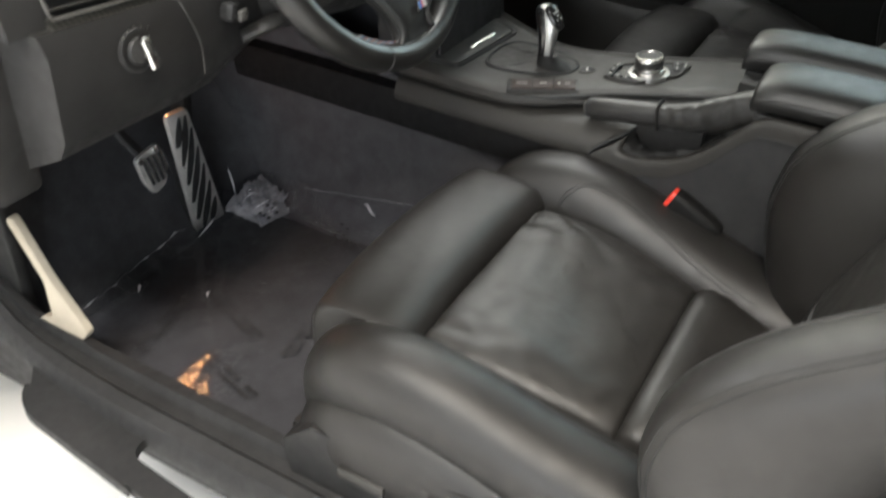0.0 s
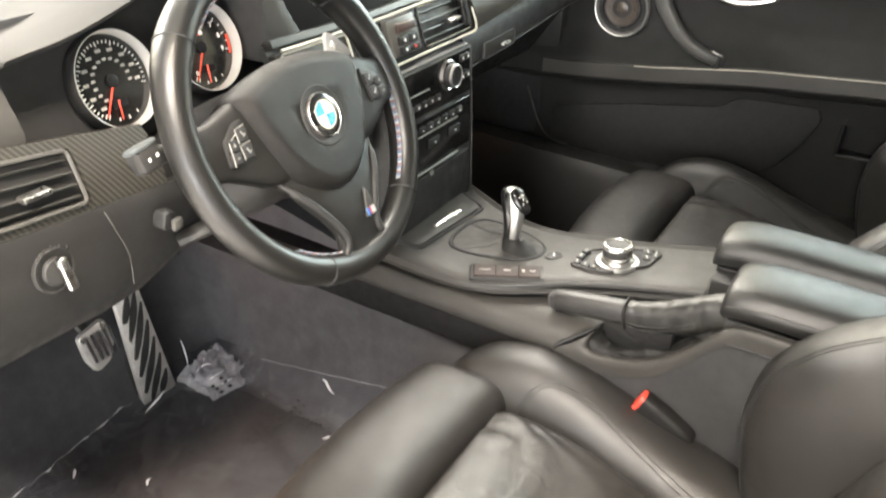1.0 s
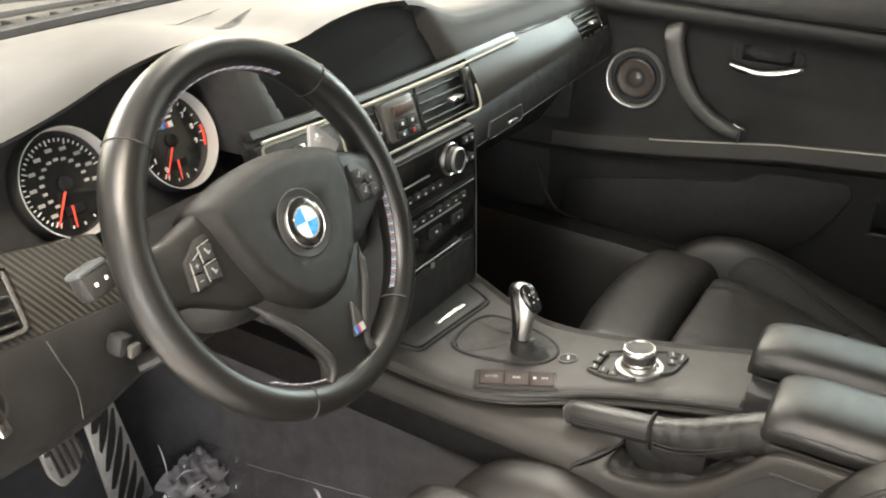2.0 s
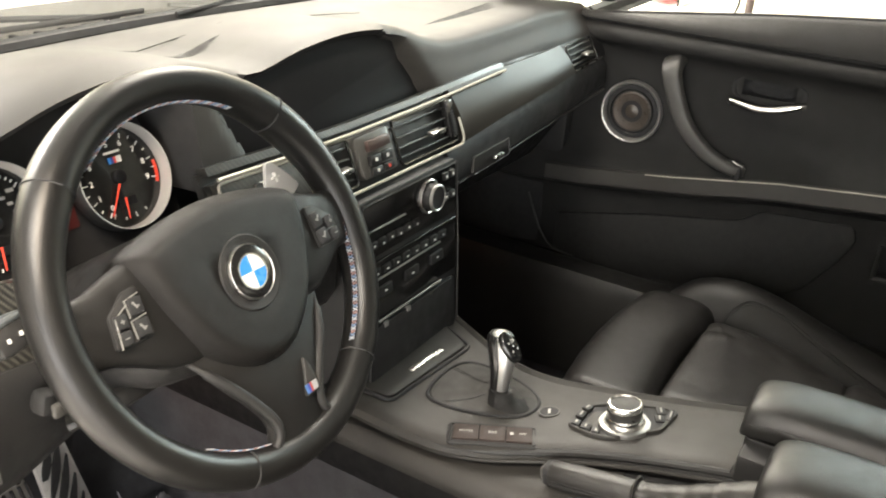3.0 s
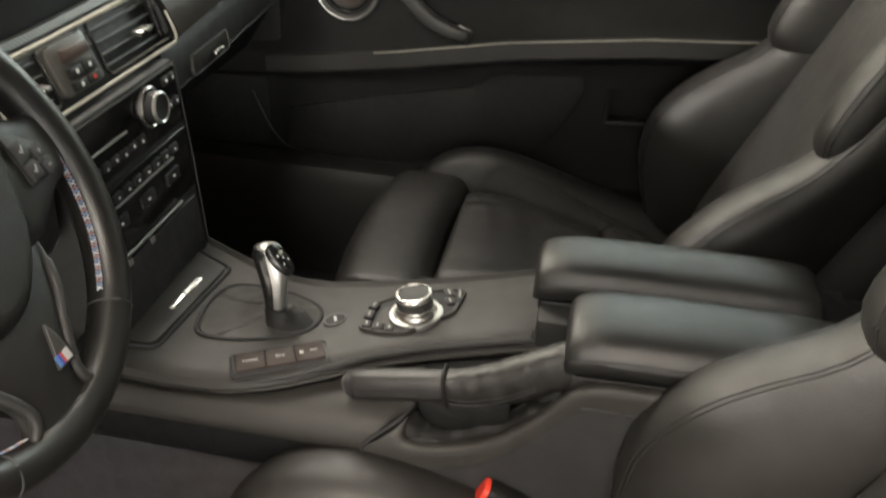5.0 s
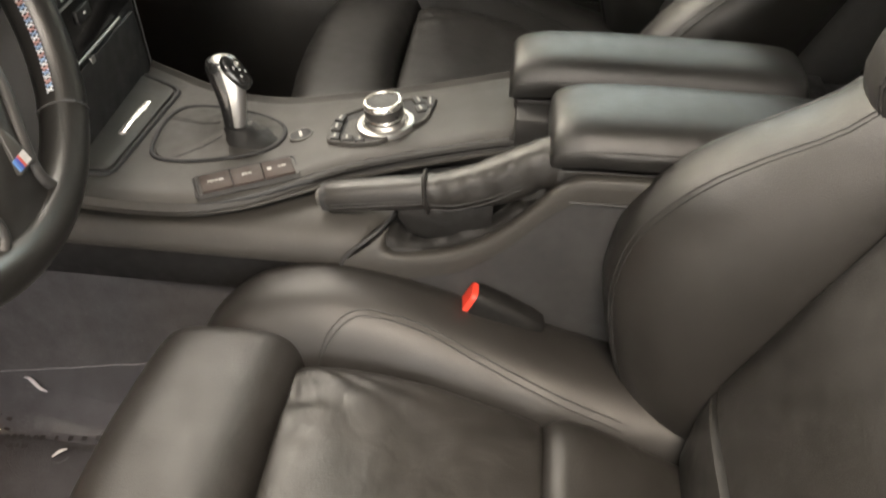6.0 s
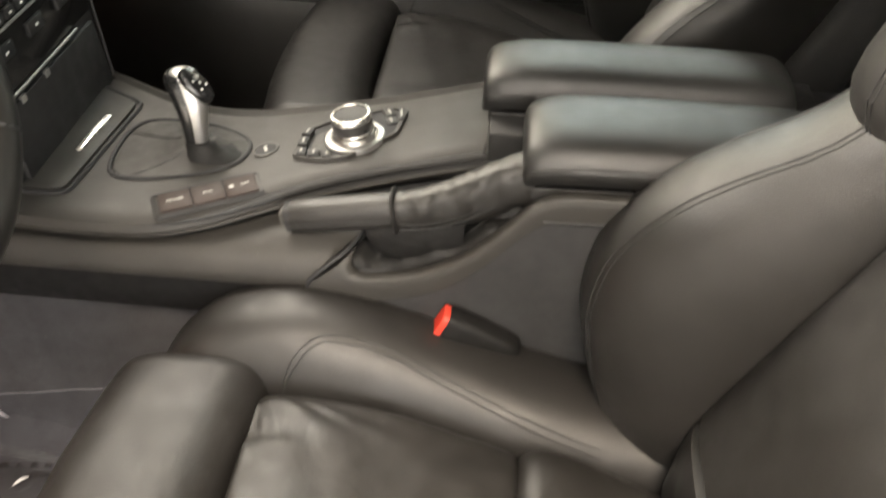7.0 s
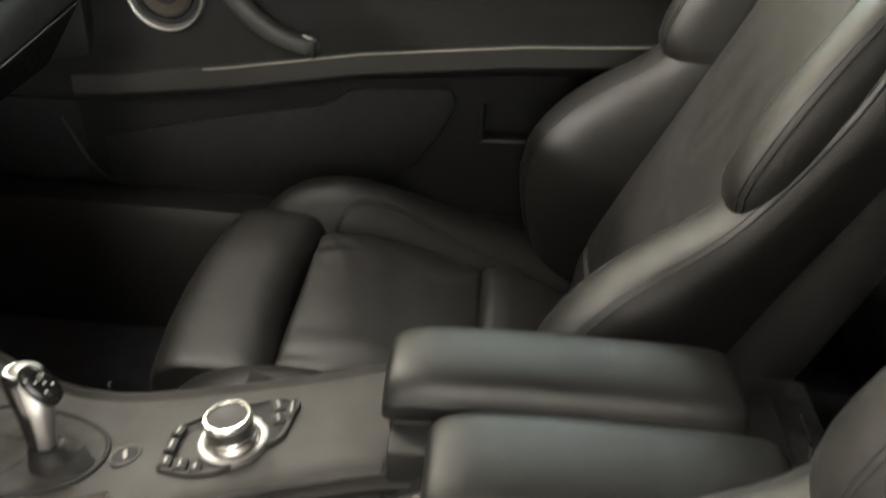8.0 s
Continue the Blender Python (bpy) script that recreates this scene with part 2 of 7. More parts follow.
PAD_LEATHER = surface("armrest_leather", (0.0125, 0.0123, 0.0116), 0.42, spec=0.44, grain=0.2, grain_scale=1100, kind="cells", wear=0.15, wear_scale=9, rough_var=0.05, wrinkle=0.06, wrinkle_scale=16)
CONSOLE = surface("console_skin", (0.0275, 0.0260, 0.0235), 0.5, spec=0.31, grain=0.25, grain_scale=1600, wear=0.12, wear_scale=8, rough_var=0.06, dust=0.04)
TRIMLINE = surface("trim_metal", (0.42, 0.40, 0.34), 0.38, metal=0.25, wear=0.02, rough_var=0.02)
LINE = surface("dull_bright_line", (0.22, 0.215, 0.20), 0.42, metal=0.3, wear=0.08)
HANDLE = surface("handle_grey", (0.055, 0.053, 0.049), 0.5, grain=0.3, grain_scale=1300, wear=0.1)
PIANO = surface("gloss_black", (0.010, 0.010, 0.010), 0.18, wear=0.2, rough_var=0.05, coat=0.3)
GREYTRIM = surface("grey_gloss_trim", (0.027, 0.024, 0.020), 0.33, spec=0.08, wear=0.02, rough_var=0.0, coat=0.0)
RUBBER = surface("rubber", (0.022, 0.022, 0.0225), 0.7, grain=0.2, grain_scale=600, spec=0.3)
CARPET = surface("carpet", (0.055, 0.055, 0.059), 0.95, grain=1.0, grain_scale=700, wear=0.18, wear_scale=30, dust=0.06, spec=0.1)
CHROME = surface("chrome", (0.86, 0.85, 0.83), 0.12, metal=1.0, wear=0.04, rough_var=0.05)
SILVER = surface("satin_silver", (0.48, 0.47, 0.45), 0.3, metal=1.0, grain=0.08, grain_scale=2500, wear=0.06, rough_var=0.08)
BRIGHT = surface("bright_metal", (0.66, 0.65, 0.62), 0.24, metal=0.9, wear=0.04, rough_var=0.06)
FILM_FOLD = pane("folded_film", (0.9, 0.9, 0.92), 0.16, 0.1, wrinkle=0.6, scale=30, haze=0.45, most=0.9)
RINGM = surface("dial_ring_metal", (0.55, 0.54, 0.52), 0.4, metal=0.4, wear=0.05)
ALU = surface("brushed_aluminium", (0.62, 0.61, 0.59), 0.36, metal=0.55, grain=0.1, grain_scale=1500, wear=0.15, wear_scale=40, rough_var=0.1)
CARBON = carbon("carbon_fibre")
CARBON_DARK = carbon("dark_carbon_fibre", 0.6, 0.5)
WHITE_PRINT = surface("white_print", (0.75, 0.75, 0.72), 0.5, wear=0.03)
RED = surface("red_plastic", (0.62, 0.045, 0.025), 0.4, wear=0.1, rough_var=0.05)
NEEDLE = surface("needle_red", (0.75, 0.06, 0.03), 0.4, wear=0.02)
BLUE = surface("badge_blue", (0.03, 0.22, 0.62), 0.25, wear=0.03, coat=0.5)
BADGE_WHITE = surface("badge_white", (0.7, 0.7, 0.7), 0.25, wear=0.03, coat=0.5)
NAVY = surface("badge_navy", (0.03, 0.05, 0.22), 0.3, wear=0.03)
LIT_BEIGE = surface("lit_trim", (0.42, 0.37, 0.29), 0.55, wear=0.08, wear_scale=20)
PAINT = surface("red_paint", (0.55, 0.03, 0.02), 0.25, wear=0.05, coat=1.0, rough_var=0.03)
GLARE_PAINT = surface("glare_paint", (0.72, 0.70, 0.66), 0.28, wear=0.05, coat=0.8, rough_var=0.05)
SCREEN = surface("screen_glass", (0.010, 0.0105, 0.012), 0.5, spec=0.15, wear=0.1, rough_var=0.0)
HEADLINER = surface("headliner", (0.10, 0.10, 0.10), 0.95, grain=0.5, grain_scale=900)
WALL = surface("wall_paint", (0.76, 0.72, 0.59), 0.8, grain=0.2, grain_scale=60, wear=0.05, wear_scale=1.2)
WALL_GREY = surface("grey_wall_paint", (0.50, 0.50, 0.51), 0.8, grain=0.2, grain_scale=60, wear=0.08, wear_scale=1.2)
FLOORING = surface("showroom_floor", (0.88, 0.87, 0.855), 0.35, wear=0.06, wear_scale=1.5, rough_var=0.1)
POLE = surface("brown_paint", (0.05, 0.032, 0.028), 0.6)
GLINT_WHITE = surface("film_glint_white", (0.62, 0.62, 0.64), 0.25, wear=0.1, rough_var=0.1)
GLASS = pane("window_glass", (0.90, 0.94, 0.94), 0.04)
FILM = pane("clear_film", (0.93, 0.93, 0.95), 0.045, 0.03, wrinkle=0.025, scale=120, haze=0.012, most=0.45)
CRUMPLE = pane("crumpled_film", (0.93, 0.93, 0.95), 0.26, 0.12, wrinkle=0.8, scale=80, haze=0.30, most=0.95)
LAMP = glow("lamp_panel", (1, 0.96, 0.88), 6)
AMBER = glow("amber_lamp", (1.0, 0.36, 0.12), 320)
AMBER_DIM = glow("dim_amber_lamp", (1.0, 0.36, 0.12), 40)

# ---- showroom ----
R0 = ROOM
cx, cy = (R0["x0"] + R0["x1"]) / 2, (R0["y0"] + R0["y1"]) / 2
wx, wy, wz = R0["x1"] - R0["x0"], R0["y1"] - R0["y0"], R0["z1"] - R0["z0"]
mz = (R0["z0"] + R0["z1"]) / 2
solo("ground", box(B(), (cx, cy, R0["z0"] - 0.1), (wx + 0.6, wy + 0.6, 0.2)), FLOORING, "pale polished showroom floor", "floor", kind="structure")
solo("ceiling", box(B(), (cx, cy, R0["z1"] + 0.1), (wx + 0.6, wy + 0.6, 0.2)), WALL_GREY, "plain pale grey showroom ceiling", "ceiling", kind="structure")
for nm, c, s in (("wall_north", (cx, R0["y1"] + 0.1, mz), (wx + 0.4, 0.2, wz)), ("wall_south", (cx, R0["y0"] - 0.1, mz), (wx + 0.4, 0.2, wz)),
                 ("wall_east", (R0["x1"] + 0.1, cy, mz), (0.2, wy, wz)), ("wall_west", (R0["x0"] - 0.1, cy, mz), (0.2, wy, wz))):
    solo(nm, box(B(), c, s), WALL if nm in ("wall_north", "wall_east") else WALL_GREY, "cream painted plain showroom wall" if nm in ("wall_north", "wall_east") else "pale grey painted plain showroom wall", "wall", kind="structure")
for x, y, sx, sy, watts, colour in PANELS:
    t = thing("ceiling_light", (x, y, R0["z1"]), "flat white ceiling light panel, switched on", "lamp", "ceiling lights")
    part("frame", box(B(), (x, y, R0["z1"] - 0.03), (sx + 0.06, sy + 0.06, 0.058), bev=0.006), SILVER, t)
    part("diffuser", box(B(), (x, y, R0["z1"] - 0.0625), (sx, sy, 0.006)), LAMP, t)
    la = bpy.data.lights.new("panel_light", "AREA")
    la.shape, la.size, la.size_y, la.energy, la.color = "RECTANGLE", sx, sy, watts, colour
    lo = new("panel_light", la)
    lo.location = (x, y, R0["z1"] - 0.07)
# tall daylit windows in the side walls, out of view, the west one added as fill light: x, y, z, width, height, facing,
# watts, colour
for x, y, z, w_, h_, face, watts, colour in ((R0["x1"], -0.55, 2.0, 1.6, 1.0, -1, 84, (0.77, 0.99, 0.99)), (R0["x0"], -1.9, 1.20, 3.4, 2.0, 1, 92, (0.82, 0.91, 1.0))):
    t = thing("unseen_window", (x, y, z - h_ / 2), "tall daylit window added in the showroom wall, out of view", "window", "shop windows", "structure")
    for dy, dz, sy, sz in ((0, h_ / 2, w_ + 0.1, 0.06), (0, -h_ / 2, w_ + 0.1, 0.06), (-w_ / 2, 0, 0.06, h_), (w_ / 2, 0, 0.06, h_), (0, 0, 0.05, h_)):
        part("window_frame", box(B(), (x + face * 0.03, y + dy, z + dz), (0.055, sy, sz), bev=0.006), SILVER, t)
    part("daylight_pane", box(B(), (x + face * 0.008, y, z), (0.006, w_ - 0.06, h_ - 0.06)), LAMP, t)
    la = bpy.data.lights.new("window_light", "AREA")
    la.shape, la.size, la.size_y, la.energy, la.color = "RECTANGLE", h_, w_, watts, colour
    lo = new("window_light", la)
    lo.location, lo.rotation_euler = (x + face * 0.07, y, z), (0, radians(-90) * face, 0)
# pipe on the far wall
t = solo("wall_pipe", tube(B(), [(3.32, 0.465, -0.1), (3.32, 0.465, 3.1)], 0.018), POLE, "thin brown painted pipe on the cream wall", "pipe")

solo("wall_cable", tube(B(), spl([(3.385, 0.545, 2.6), (3.385, 0.53, 0.7), (3.385, 0.527, 0.52), (3.385, 0.55, 0.44)], 6), 0.005, 6), RUBBER, "thin dark cable hanging on the cream wall", "cable")

# ---- car shell ----
FZ = 0.15
bm = B()
rows = []
for x in np.linspace(-0.64, 0.72, 35):
    row = []
    tun = max(0.0, 1 - (abs(x) / 0.13) ** 4) if abs(x) < 0.13 else 0.0
    for y in [-1.6, -1.3, -1.0, -0.8, -0.6, -0.4, -0.2, 0.0, 0.1, 0.2, 0.3, 0.38, 0.43, 0.47, 0.52, 0.58, 0.64, 0.68]:
        z = FZ + max(0, y - 0.43) * 1.9
        z = z + tun * max(0, 0.37 - z)
        z += 0.004 * noise.noise((x * 9, y * 9, 0))
        row.append((x, y, z))
    rows.append(row)
loft(bm, rows, False, False)
ex = bmesh.ops.extrude_face_region(bm, geom=bm.faces[:])
bmesh.ops.translate(bm, verts=[v for v in ex["geom"] if isinstance(v, bmesh.types.BMVert)], vec=(0, 0, -0.03))
solo("floor", bm, CARPET, "dark grey carpet with tunnel and sloping footwell", "carpet", kind="structure")

# tunnel sides up to the console
for s in (-1, 1):
    bm = B()
    pr = []
    for y in np.linspace(0.6, -0.75, 22):
        top = 0.455 if y < 0.12 else 0.455 + (y - 0.12) * 0.2
        xs = s * (0.112 + 0.012 * noise.noise((y * 5, s, 3)))
        pr.append([(xs + s * 0.03, y, FZ + 0.0), (xs + s * 0.012, y, FZ + 0.05), (xs, y, FZ + 0.14), (xs - s * 0.006, y, top), (xs - s * 0.04, y, top), (xs - s * 0.04, y, FZ)])
    loft(bm, pr)
    solo("tunnel_trim", bm, CARPET, "dark carpeted side of the centre tunnel", "carpet", kind="structure")

# bulkhead, roof, pillars, rear
solo("bulkhead", box(B(), (0, 0.70, 0.5), (1.5, 0.03, 0.76)), CARPET, "dark bulkhead behind the dashboard", "panel", kind="structure")
bm = B()
rows = []
for y in np.linspace(-0.05, -1.6, 12):
    f = (y + 0.05) / -1.55
    zz = 1.25 + 0.06 * math.sin(math.pi * min(1, f * 0.9 + 0.1))
    rows.append([(x, y, zz + 0.03 * (1 - (x / 0.6) ** 2)) for x in np.linspace(-0.58, 0.58, 13)])
loft(bm, rows, False, False)
ex = bmesh.ops.extrude_face_region(bm, geom=bm.faces[:])
bmesh.ops.translate(bm, verts=[v for v in ex["geom"] if isinstance(v, bmesh.types.BMVert)], vec=(0, 0, 0.04))
solo("roof", bm, HEADLINER, "dark fabric headliner under the car roof", "roof", kind="structure")
for s in (-1, 1):
    bm = B()
    tube(bm, spl([(s * 0.735, 0.50, 0.84), (s * 0.69, 0.28, 1.04), (s * 0.60, -0.02, 1.25)], 6), [0.034] * 13, 10, 0.8)
    solo("windscreen_pillar", bm, DARK, "dark trimmed windscreen pillar", "pillar", kind="structure")
    bm = B()
    tube(bm, [(s * 0.60, -0.02, 1.265), (s * 0.60, -0.8, 1.31), (s * 0.58, -1.6, 1.27)], [0.035, 0.035, 0.035], 8)
    solo("roof_rail", bm, HEADLINER, "dark roof rail above the door", "trim", kind="structure")
    bm = B()
    box(bm, (s * 0.70, -1.22, 0.53), (0.10, 0.80, 0.78), bev=0.03)
    solo("rear_side_panel", bm, DARK, "dark rear side trim panel", "panel", kind="structure")
    bm = B()
    slab(bm, rounded([(s * 0.735, -1.04, 0.925), (s * 0.735, -1.58, 0.925), (s * 0.615, -1.50, 1.25), (s * 0.615, -1.02, 1.28)], 0.03), (s, 0, 0.4), 0.005)
    q = solo("rear_quarter_window", bm, GLASS, "clear rear quarter window", "window", kind="structure")
    q.visible_shadow = False
    bm = B()
    tube(bm, [(s * 0.715, -0.99, 0.93), (s * 0.61, -0.97, 1.28)], 0.028, 8)
    solo("door_pillar", bm, DARK, "dark trimmed pillar behind the door", "pillar", kind="structure")
bm = B()
tube(bm, [(-0.6, -0.05, 1.265), (0, -0.02, 1.285), (0.6, -0.05, 1.265)], [0.03] * 3, 8)
solo("windscreen_header", bm, HEADLINER, "dark rail above the windscreen", "trim", kind="structure")
solo("rear_panel", box(B(), (0, -1.62, 0.54), (1.3, 0.04, 0.79)), DARK, "dark panel closing the rear of the cabin", "panel", kind="structure")
t = thing("rear_bench", (0, -1.2, FZ), "dark leather rear bench behind the front seats", "seat")
part("cushion", box(B(), (0, -1.15, 0.33), (1.2, 0.42, 0.16), bev=0.05, seg=3), LEATHER, t)
part("backrest", box(B(), (0, -1.42, 0.62), (1.2, 0.14, 0.56), Matrix.Rotation(radians(-18), 3, "X"), bev=0.05, seg=3), LEATHER, t)

# windscreen
WSB = [(-0.72, 0.40, 0.868), (-0.35, 0.475, 0.868), (0.0, 0.50, 0.868), (0.35, 0.475, 0.868), (0.72, 0.40, 0.868)]
WST = [(-0.585, -0.05, 1.262), (-0.29, -0.015, 1.28), (0.0, 0.0, 1.285), (0.29, -0.015, 1.28), (0.585, -0.05, 1.262)]
lo_, hi_ = spl(WSB, 4), spl(WST, 4)
bm = B()
loft(bm, [[a.lerp(b, k / 6) + Vector((0, 0.03, 0.03)) * math.sin(math.pi * k / 6) for a, b in zip(lo_, hi_)] for k in range(7)], False, False)
w = solo("window_1", bm, GLASS, "clear tinted windscreen", "window", kind="structure")
w.visible_shadow = False
bm = B()
tube(bm, [p + Vector((0, -0.004, 0.004)) for p in lo_], 0.013, 8, 0.8)
solo("windscreen_seal", bm, RUBBER, "black rubber seal along the windscreen foot", "trim", kind="structure")

# bonnet and scuttle beyond the windscreen
# the pale body colour holds the glare that washes it out
t = thing("motor_car", (0, 1.0, -0.1), "bonnet beyond the windscreen, its glare put in as a pale colour", "car body")
bm = B()
rows = []
for y in np.linspace(0.56, 1.75, 14):
    f = (y - 0.56) / 1.19
    rows.append([(x, y, 0.90 - 0.22 * f ** 1.6 - 0.10 * abs(x / 0.8) ** 3 - 0.02 * abs(abs(x) - 0.25) * (1 - f)) for x in np.linspace(-0.8, 0.8, 21)])
loft(bm, rows, False, False)
ex = bmesh.ops.extrude_face_region(bm, geom=bm.faces[:])
bmesh.ops.translate(bm, verts=[v for v in ex["geom"] if isinstance(v, bmesh.types.BMVert)], vec=(0, 0, -0.05))
part("bonnet", bm, GLARE_PAINT, t)
bm = B()
box(bm, (0, 0.535, 0.845), (1.4, 0.07, 0.03), bev=0.008)
for i in range(40):
    box(bm, (-0.68 + i * 0.035, 0.54, 0.862), (0.006, 0.06, 0.008))
part("scuttle_grille", bm, DARK, t)
bm = B()
box(bm, (0, 1.72, 0.3), (1.5, 0.1, 0.7), bev=0.05)
part("bumper", bm, GLARE_PAINT, t)
for s in (-1, 1):
    part("wing", box(B(), (s * 0.85, 1.1, 0.42), (0.06, 1.2, 0.75), bev=0.03), GLARE_PAINT, t)
for x0, x1 in ((-0.62, -0.02), (0.0, 0.58)):
    wt = thing("windscreen_wiper", ((x0 + x1) / 2, 0.5, 0.88), "parked black windscreen wiper with thin blade", "wiper", "wipers")
    part("arm", tube(B(), spl([(x1 - 0.02, 0.545, 0.872), ((x0 + x1) / 2 + 0.05, 0.535, 0.895), ((x0 + x1) / 2 - 0.03, 0.525, 0.886)], 5), 0.004, 6), DARK, wt)
    part("blade", tube(B(), spl([(x0, 0.480, 0.880), ((x0 + x1) / 2, 0.512, 0.884), (x1, 0.520, 0.881)], 6), 0.0028, 6, 1.4), RUBBER, wt)

# outside mirror beyond the passenger window
t = thing("outside_mirror", (1.03, 0.14, 0.82), "red painted outside mirror housing beyond the window", "mirror")
bm = B()
loft(bm, [sring((1.03, 0.14 + o, 0.890), (1, 0, 0), (0, 0, 1), 0.105 * k, 0.066 * k, 2.6, 20) for o, k in ((-0.045, 0.9), (-0.03, 1), (0.0, 1), (0.03, 0.86), (0.05, 0.5), (0.055, 0.2))])
part("housing", bm, PAINT, t)
part("glass", box(B(), (1.03, 0.092, 0.890), (0.16, 0.004, 0.10), bev=0.001), CHROME, t)
part("arm", tube(B(), [(0.785, 0.21, 0.825), (0.95, 0.15, 0.860)], 0.018, 8), DARK, t)

# ---- driver's sill ----
t = thing("door_sill", (-0.68, 0.0, 0.2), "black plastic door sill under the open doorway", "sill", kind="structure")
bm = B()
rows = []
for y in np.linspace(0.62, -0.95, 30):
    up = max(0, y - 0.40) * 0.5
    # the outer edge draws in towards the front of the doorway
    o = lerp_table([(-0.95, 0.0), (0.20, 0.0), (0.33, 0.012), (0.43, 0.034), (0.62, 0.058)], y)[0]
    rows.append([(-0.615, y, FZ - 0.02), (-0.618, y, 0.225 + up), (-0.63, y, 0.245 + up), (-0.648 + 0.2 * o, y, 0.248 + up), (-0.655 + 0.4 * o, y, 0.236 + up), (-0.672 + 0.6 * o, y, 0.236 + up),
                 (-0.682 + 0.75 * o, y, 0.246 + up), (-0.70 + o, y, 0.242 + up), (-0.708 + o, y, 0.225 + up), (-0.705 + o, y, 0.20), (-0.66, y, 0.16), (-0.63, y, 0.05)])
loft(bm, rows)
part("sill_cover", bm, RUBBER, t)
bm = B()
out = [(-0.69, 0.345, 0.22)] + rounded([(-0.712, 0.335, 0.22), (-0.752, 0.297, 0.22), (-0.776, 0.075, 0.22)], 0.03)[1:] + [(-0.83, -0.45, 0.22), (-0.80, -0.45, 0.22), (-0.742, 0.03, 0.22)]
out += rounded([(-0.742, 0.03, 0.22), (-0.733, 0.128, 0.22), (-0.69, 0.130, 0.22)], 0.02)[5:]
slab(bm, out, (0, 0, 1), 0.015, 0.0)
part("sill_flange", bm, RUBBER, t, "flat black lower flange with a rounded notch")
# strip at the front of the doorway, its beige standing for outside light
t = thing("kick_trim", (-0.635, 0.36, 0.2), "kick trim strip beside the footwell, outside light put in as pale beige", "trim")
bm = B()
pts = [(0.412, 0.405), (0.398, 0.41), (0.352, 0.325), (0.302, 0.262), (0.345, 0.205), (0.372, 0.212), (0.405, 0.236), (0.392, 0.252), (0.366, 0.258), (0.366, 0.325)]
slab(bm, rounded([(-0.640, y - 0.014, z) for y, z in pts], 0.008, 3), (-1, 0, 0), 0.012, 0.003)
part("strip", bm, LIT_BEIGE, t)
bm = B()
box(bm, (-0.617, 0.53, 0.40), (0.02, 0.20, 0.50), bev=0.006)
solo("kick_panel", bm, DARK, "dark plastic kick panel beside the pedals", "panel", kind="structure")
# front of the driver's doorway
bm = B()
tube(bm, spl([(-0.67, 0.50, 0.25), (-0.69, 0.56, 0.40), (-0.72, 0.58, 0.55), (-0.73, 0.56, 0.70), (-0.735, 0.52, 0.86)], 6), [0.035] * 25, 10, 0.9)
solo("doorway_post", bm, DARK, "dark sealed post at the front of the doorway", "pillar", kind="structure")

# ---- passenger door ----
STRIP = surface("strip_grey", (0.045, 0.043, 0.039), 0.42, wear=0.08, grain=0.15, grain_scale=1500)
# levels of the panel's section: x, height at y=+0.3, height at y=-0.6
LEV = [
    (0.790, 0.845, 0.925), (0.748, 0.848, 0.928), (0.738, 0.846, 0.918), (0.722, 0.843, 0.872), (0.712, 0.840, 0.848), (0.711, 0.836, 0.838),
    (0.722, 0.834, 0.834), (0.722, 0.830, 0.831), (0.706, 0.824, 0.828), (0.699, 0.815, 0.821), (0.700, 0.805, 0.811), (0.710, 0.797, 0.800),
    (0.726, 0.790, 0.790), (0.732, 0.770, 0.775), (0.734, 0.740, 0.750), (0.733, 0.650, 0.715), (0.729, 0.612, 0.700), (0.720, 0.588, 0.688),
    (0.708, 0.572, 0.676), (0.696, 0.556, 0.664), (0.687, 0.541, 0.652), (0.688, 0.512, 0.622), (0.700, 0.505, 0.612), (0.722, 0.500, 0.600),
    (0.728, 0.486, 0.575), (0.729, 0.474, 0.558), (0.730, 0.420, 0.492), (0.728, 0.36, 0.42), (0.715, 0.30, 0.35), (0.70, 0.26, 0.30)]


def sill_z(y):
    """Height of the window sill."""
    return lerp_table([(-0.95, 0.945), (-0.6, 0.922), (-0.368, 0.904), (-0.145, 0.881), (0.112, 0.848), (0.3, 0.824), (0.6, 0.79)], y)[0]


def door_f(i, y):
    """How far along the rise of a level this place lies; the strip rises in a slow curve."""
    if i <= 2:
        return (sill_z(y) - 0.848) / 0.08
    if 16 <= i <= 23:
        return lerp_table([(-0.95, 1.25), (-0.6, 1.0), (-0.441, 0.90), (-0.213, 0.655), (-0.02, 0.34), (0.15, 0.12), (0.3, 0.0), (0.6, -0.2)], y)[0]
    return (0.3 - y) / 0.9


ys = sorted(set([0.60, 0.45, 0.38, 0.3] + [round(v, 3) for v in np.linspace(0.25, -0.95, 41)] + [-0.395, -0.55]), reverse=True)
bm = B()
grid = []
for y in ys:
    flare = 0.05 * max(0, y - 0.16) ** 1.0
    grid.append([bm.verts.new((x + flare * (0.5 if i > 13 else 0.2), y, a + (b - a) * door_f(i, y))) for i, (x, a, b) in enumerate(LEV)])
for i in range(len(ys) - 1):
    for j in range(len(LEV) - 1):
        if (ys[i] <= -0.39 and ys[i + 1] >= -0.56 and j == 25) or (ys[i] <= -0.109 and ys[i + 1] >= -0.201 and j == 13):
            continue
        bm.faces.new((grid[i][j], grid[i][j + 1], grid[i + 1][j + 1], grid[i + 1][j]))
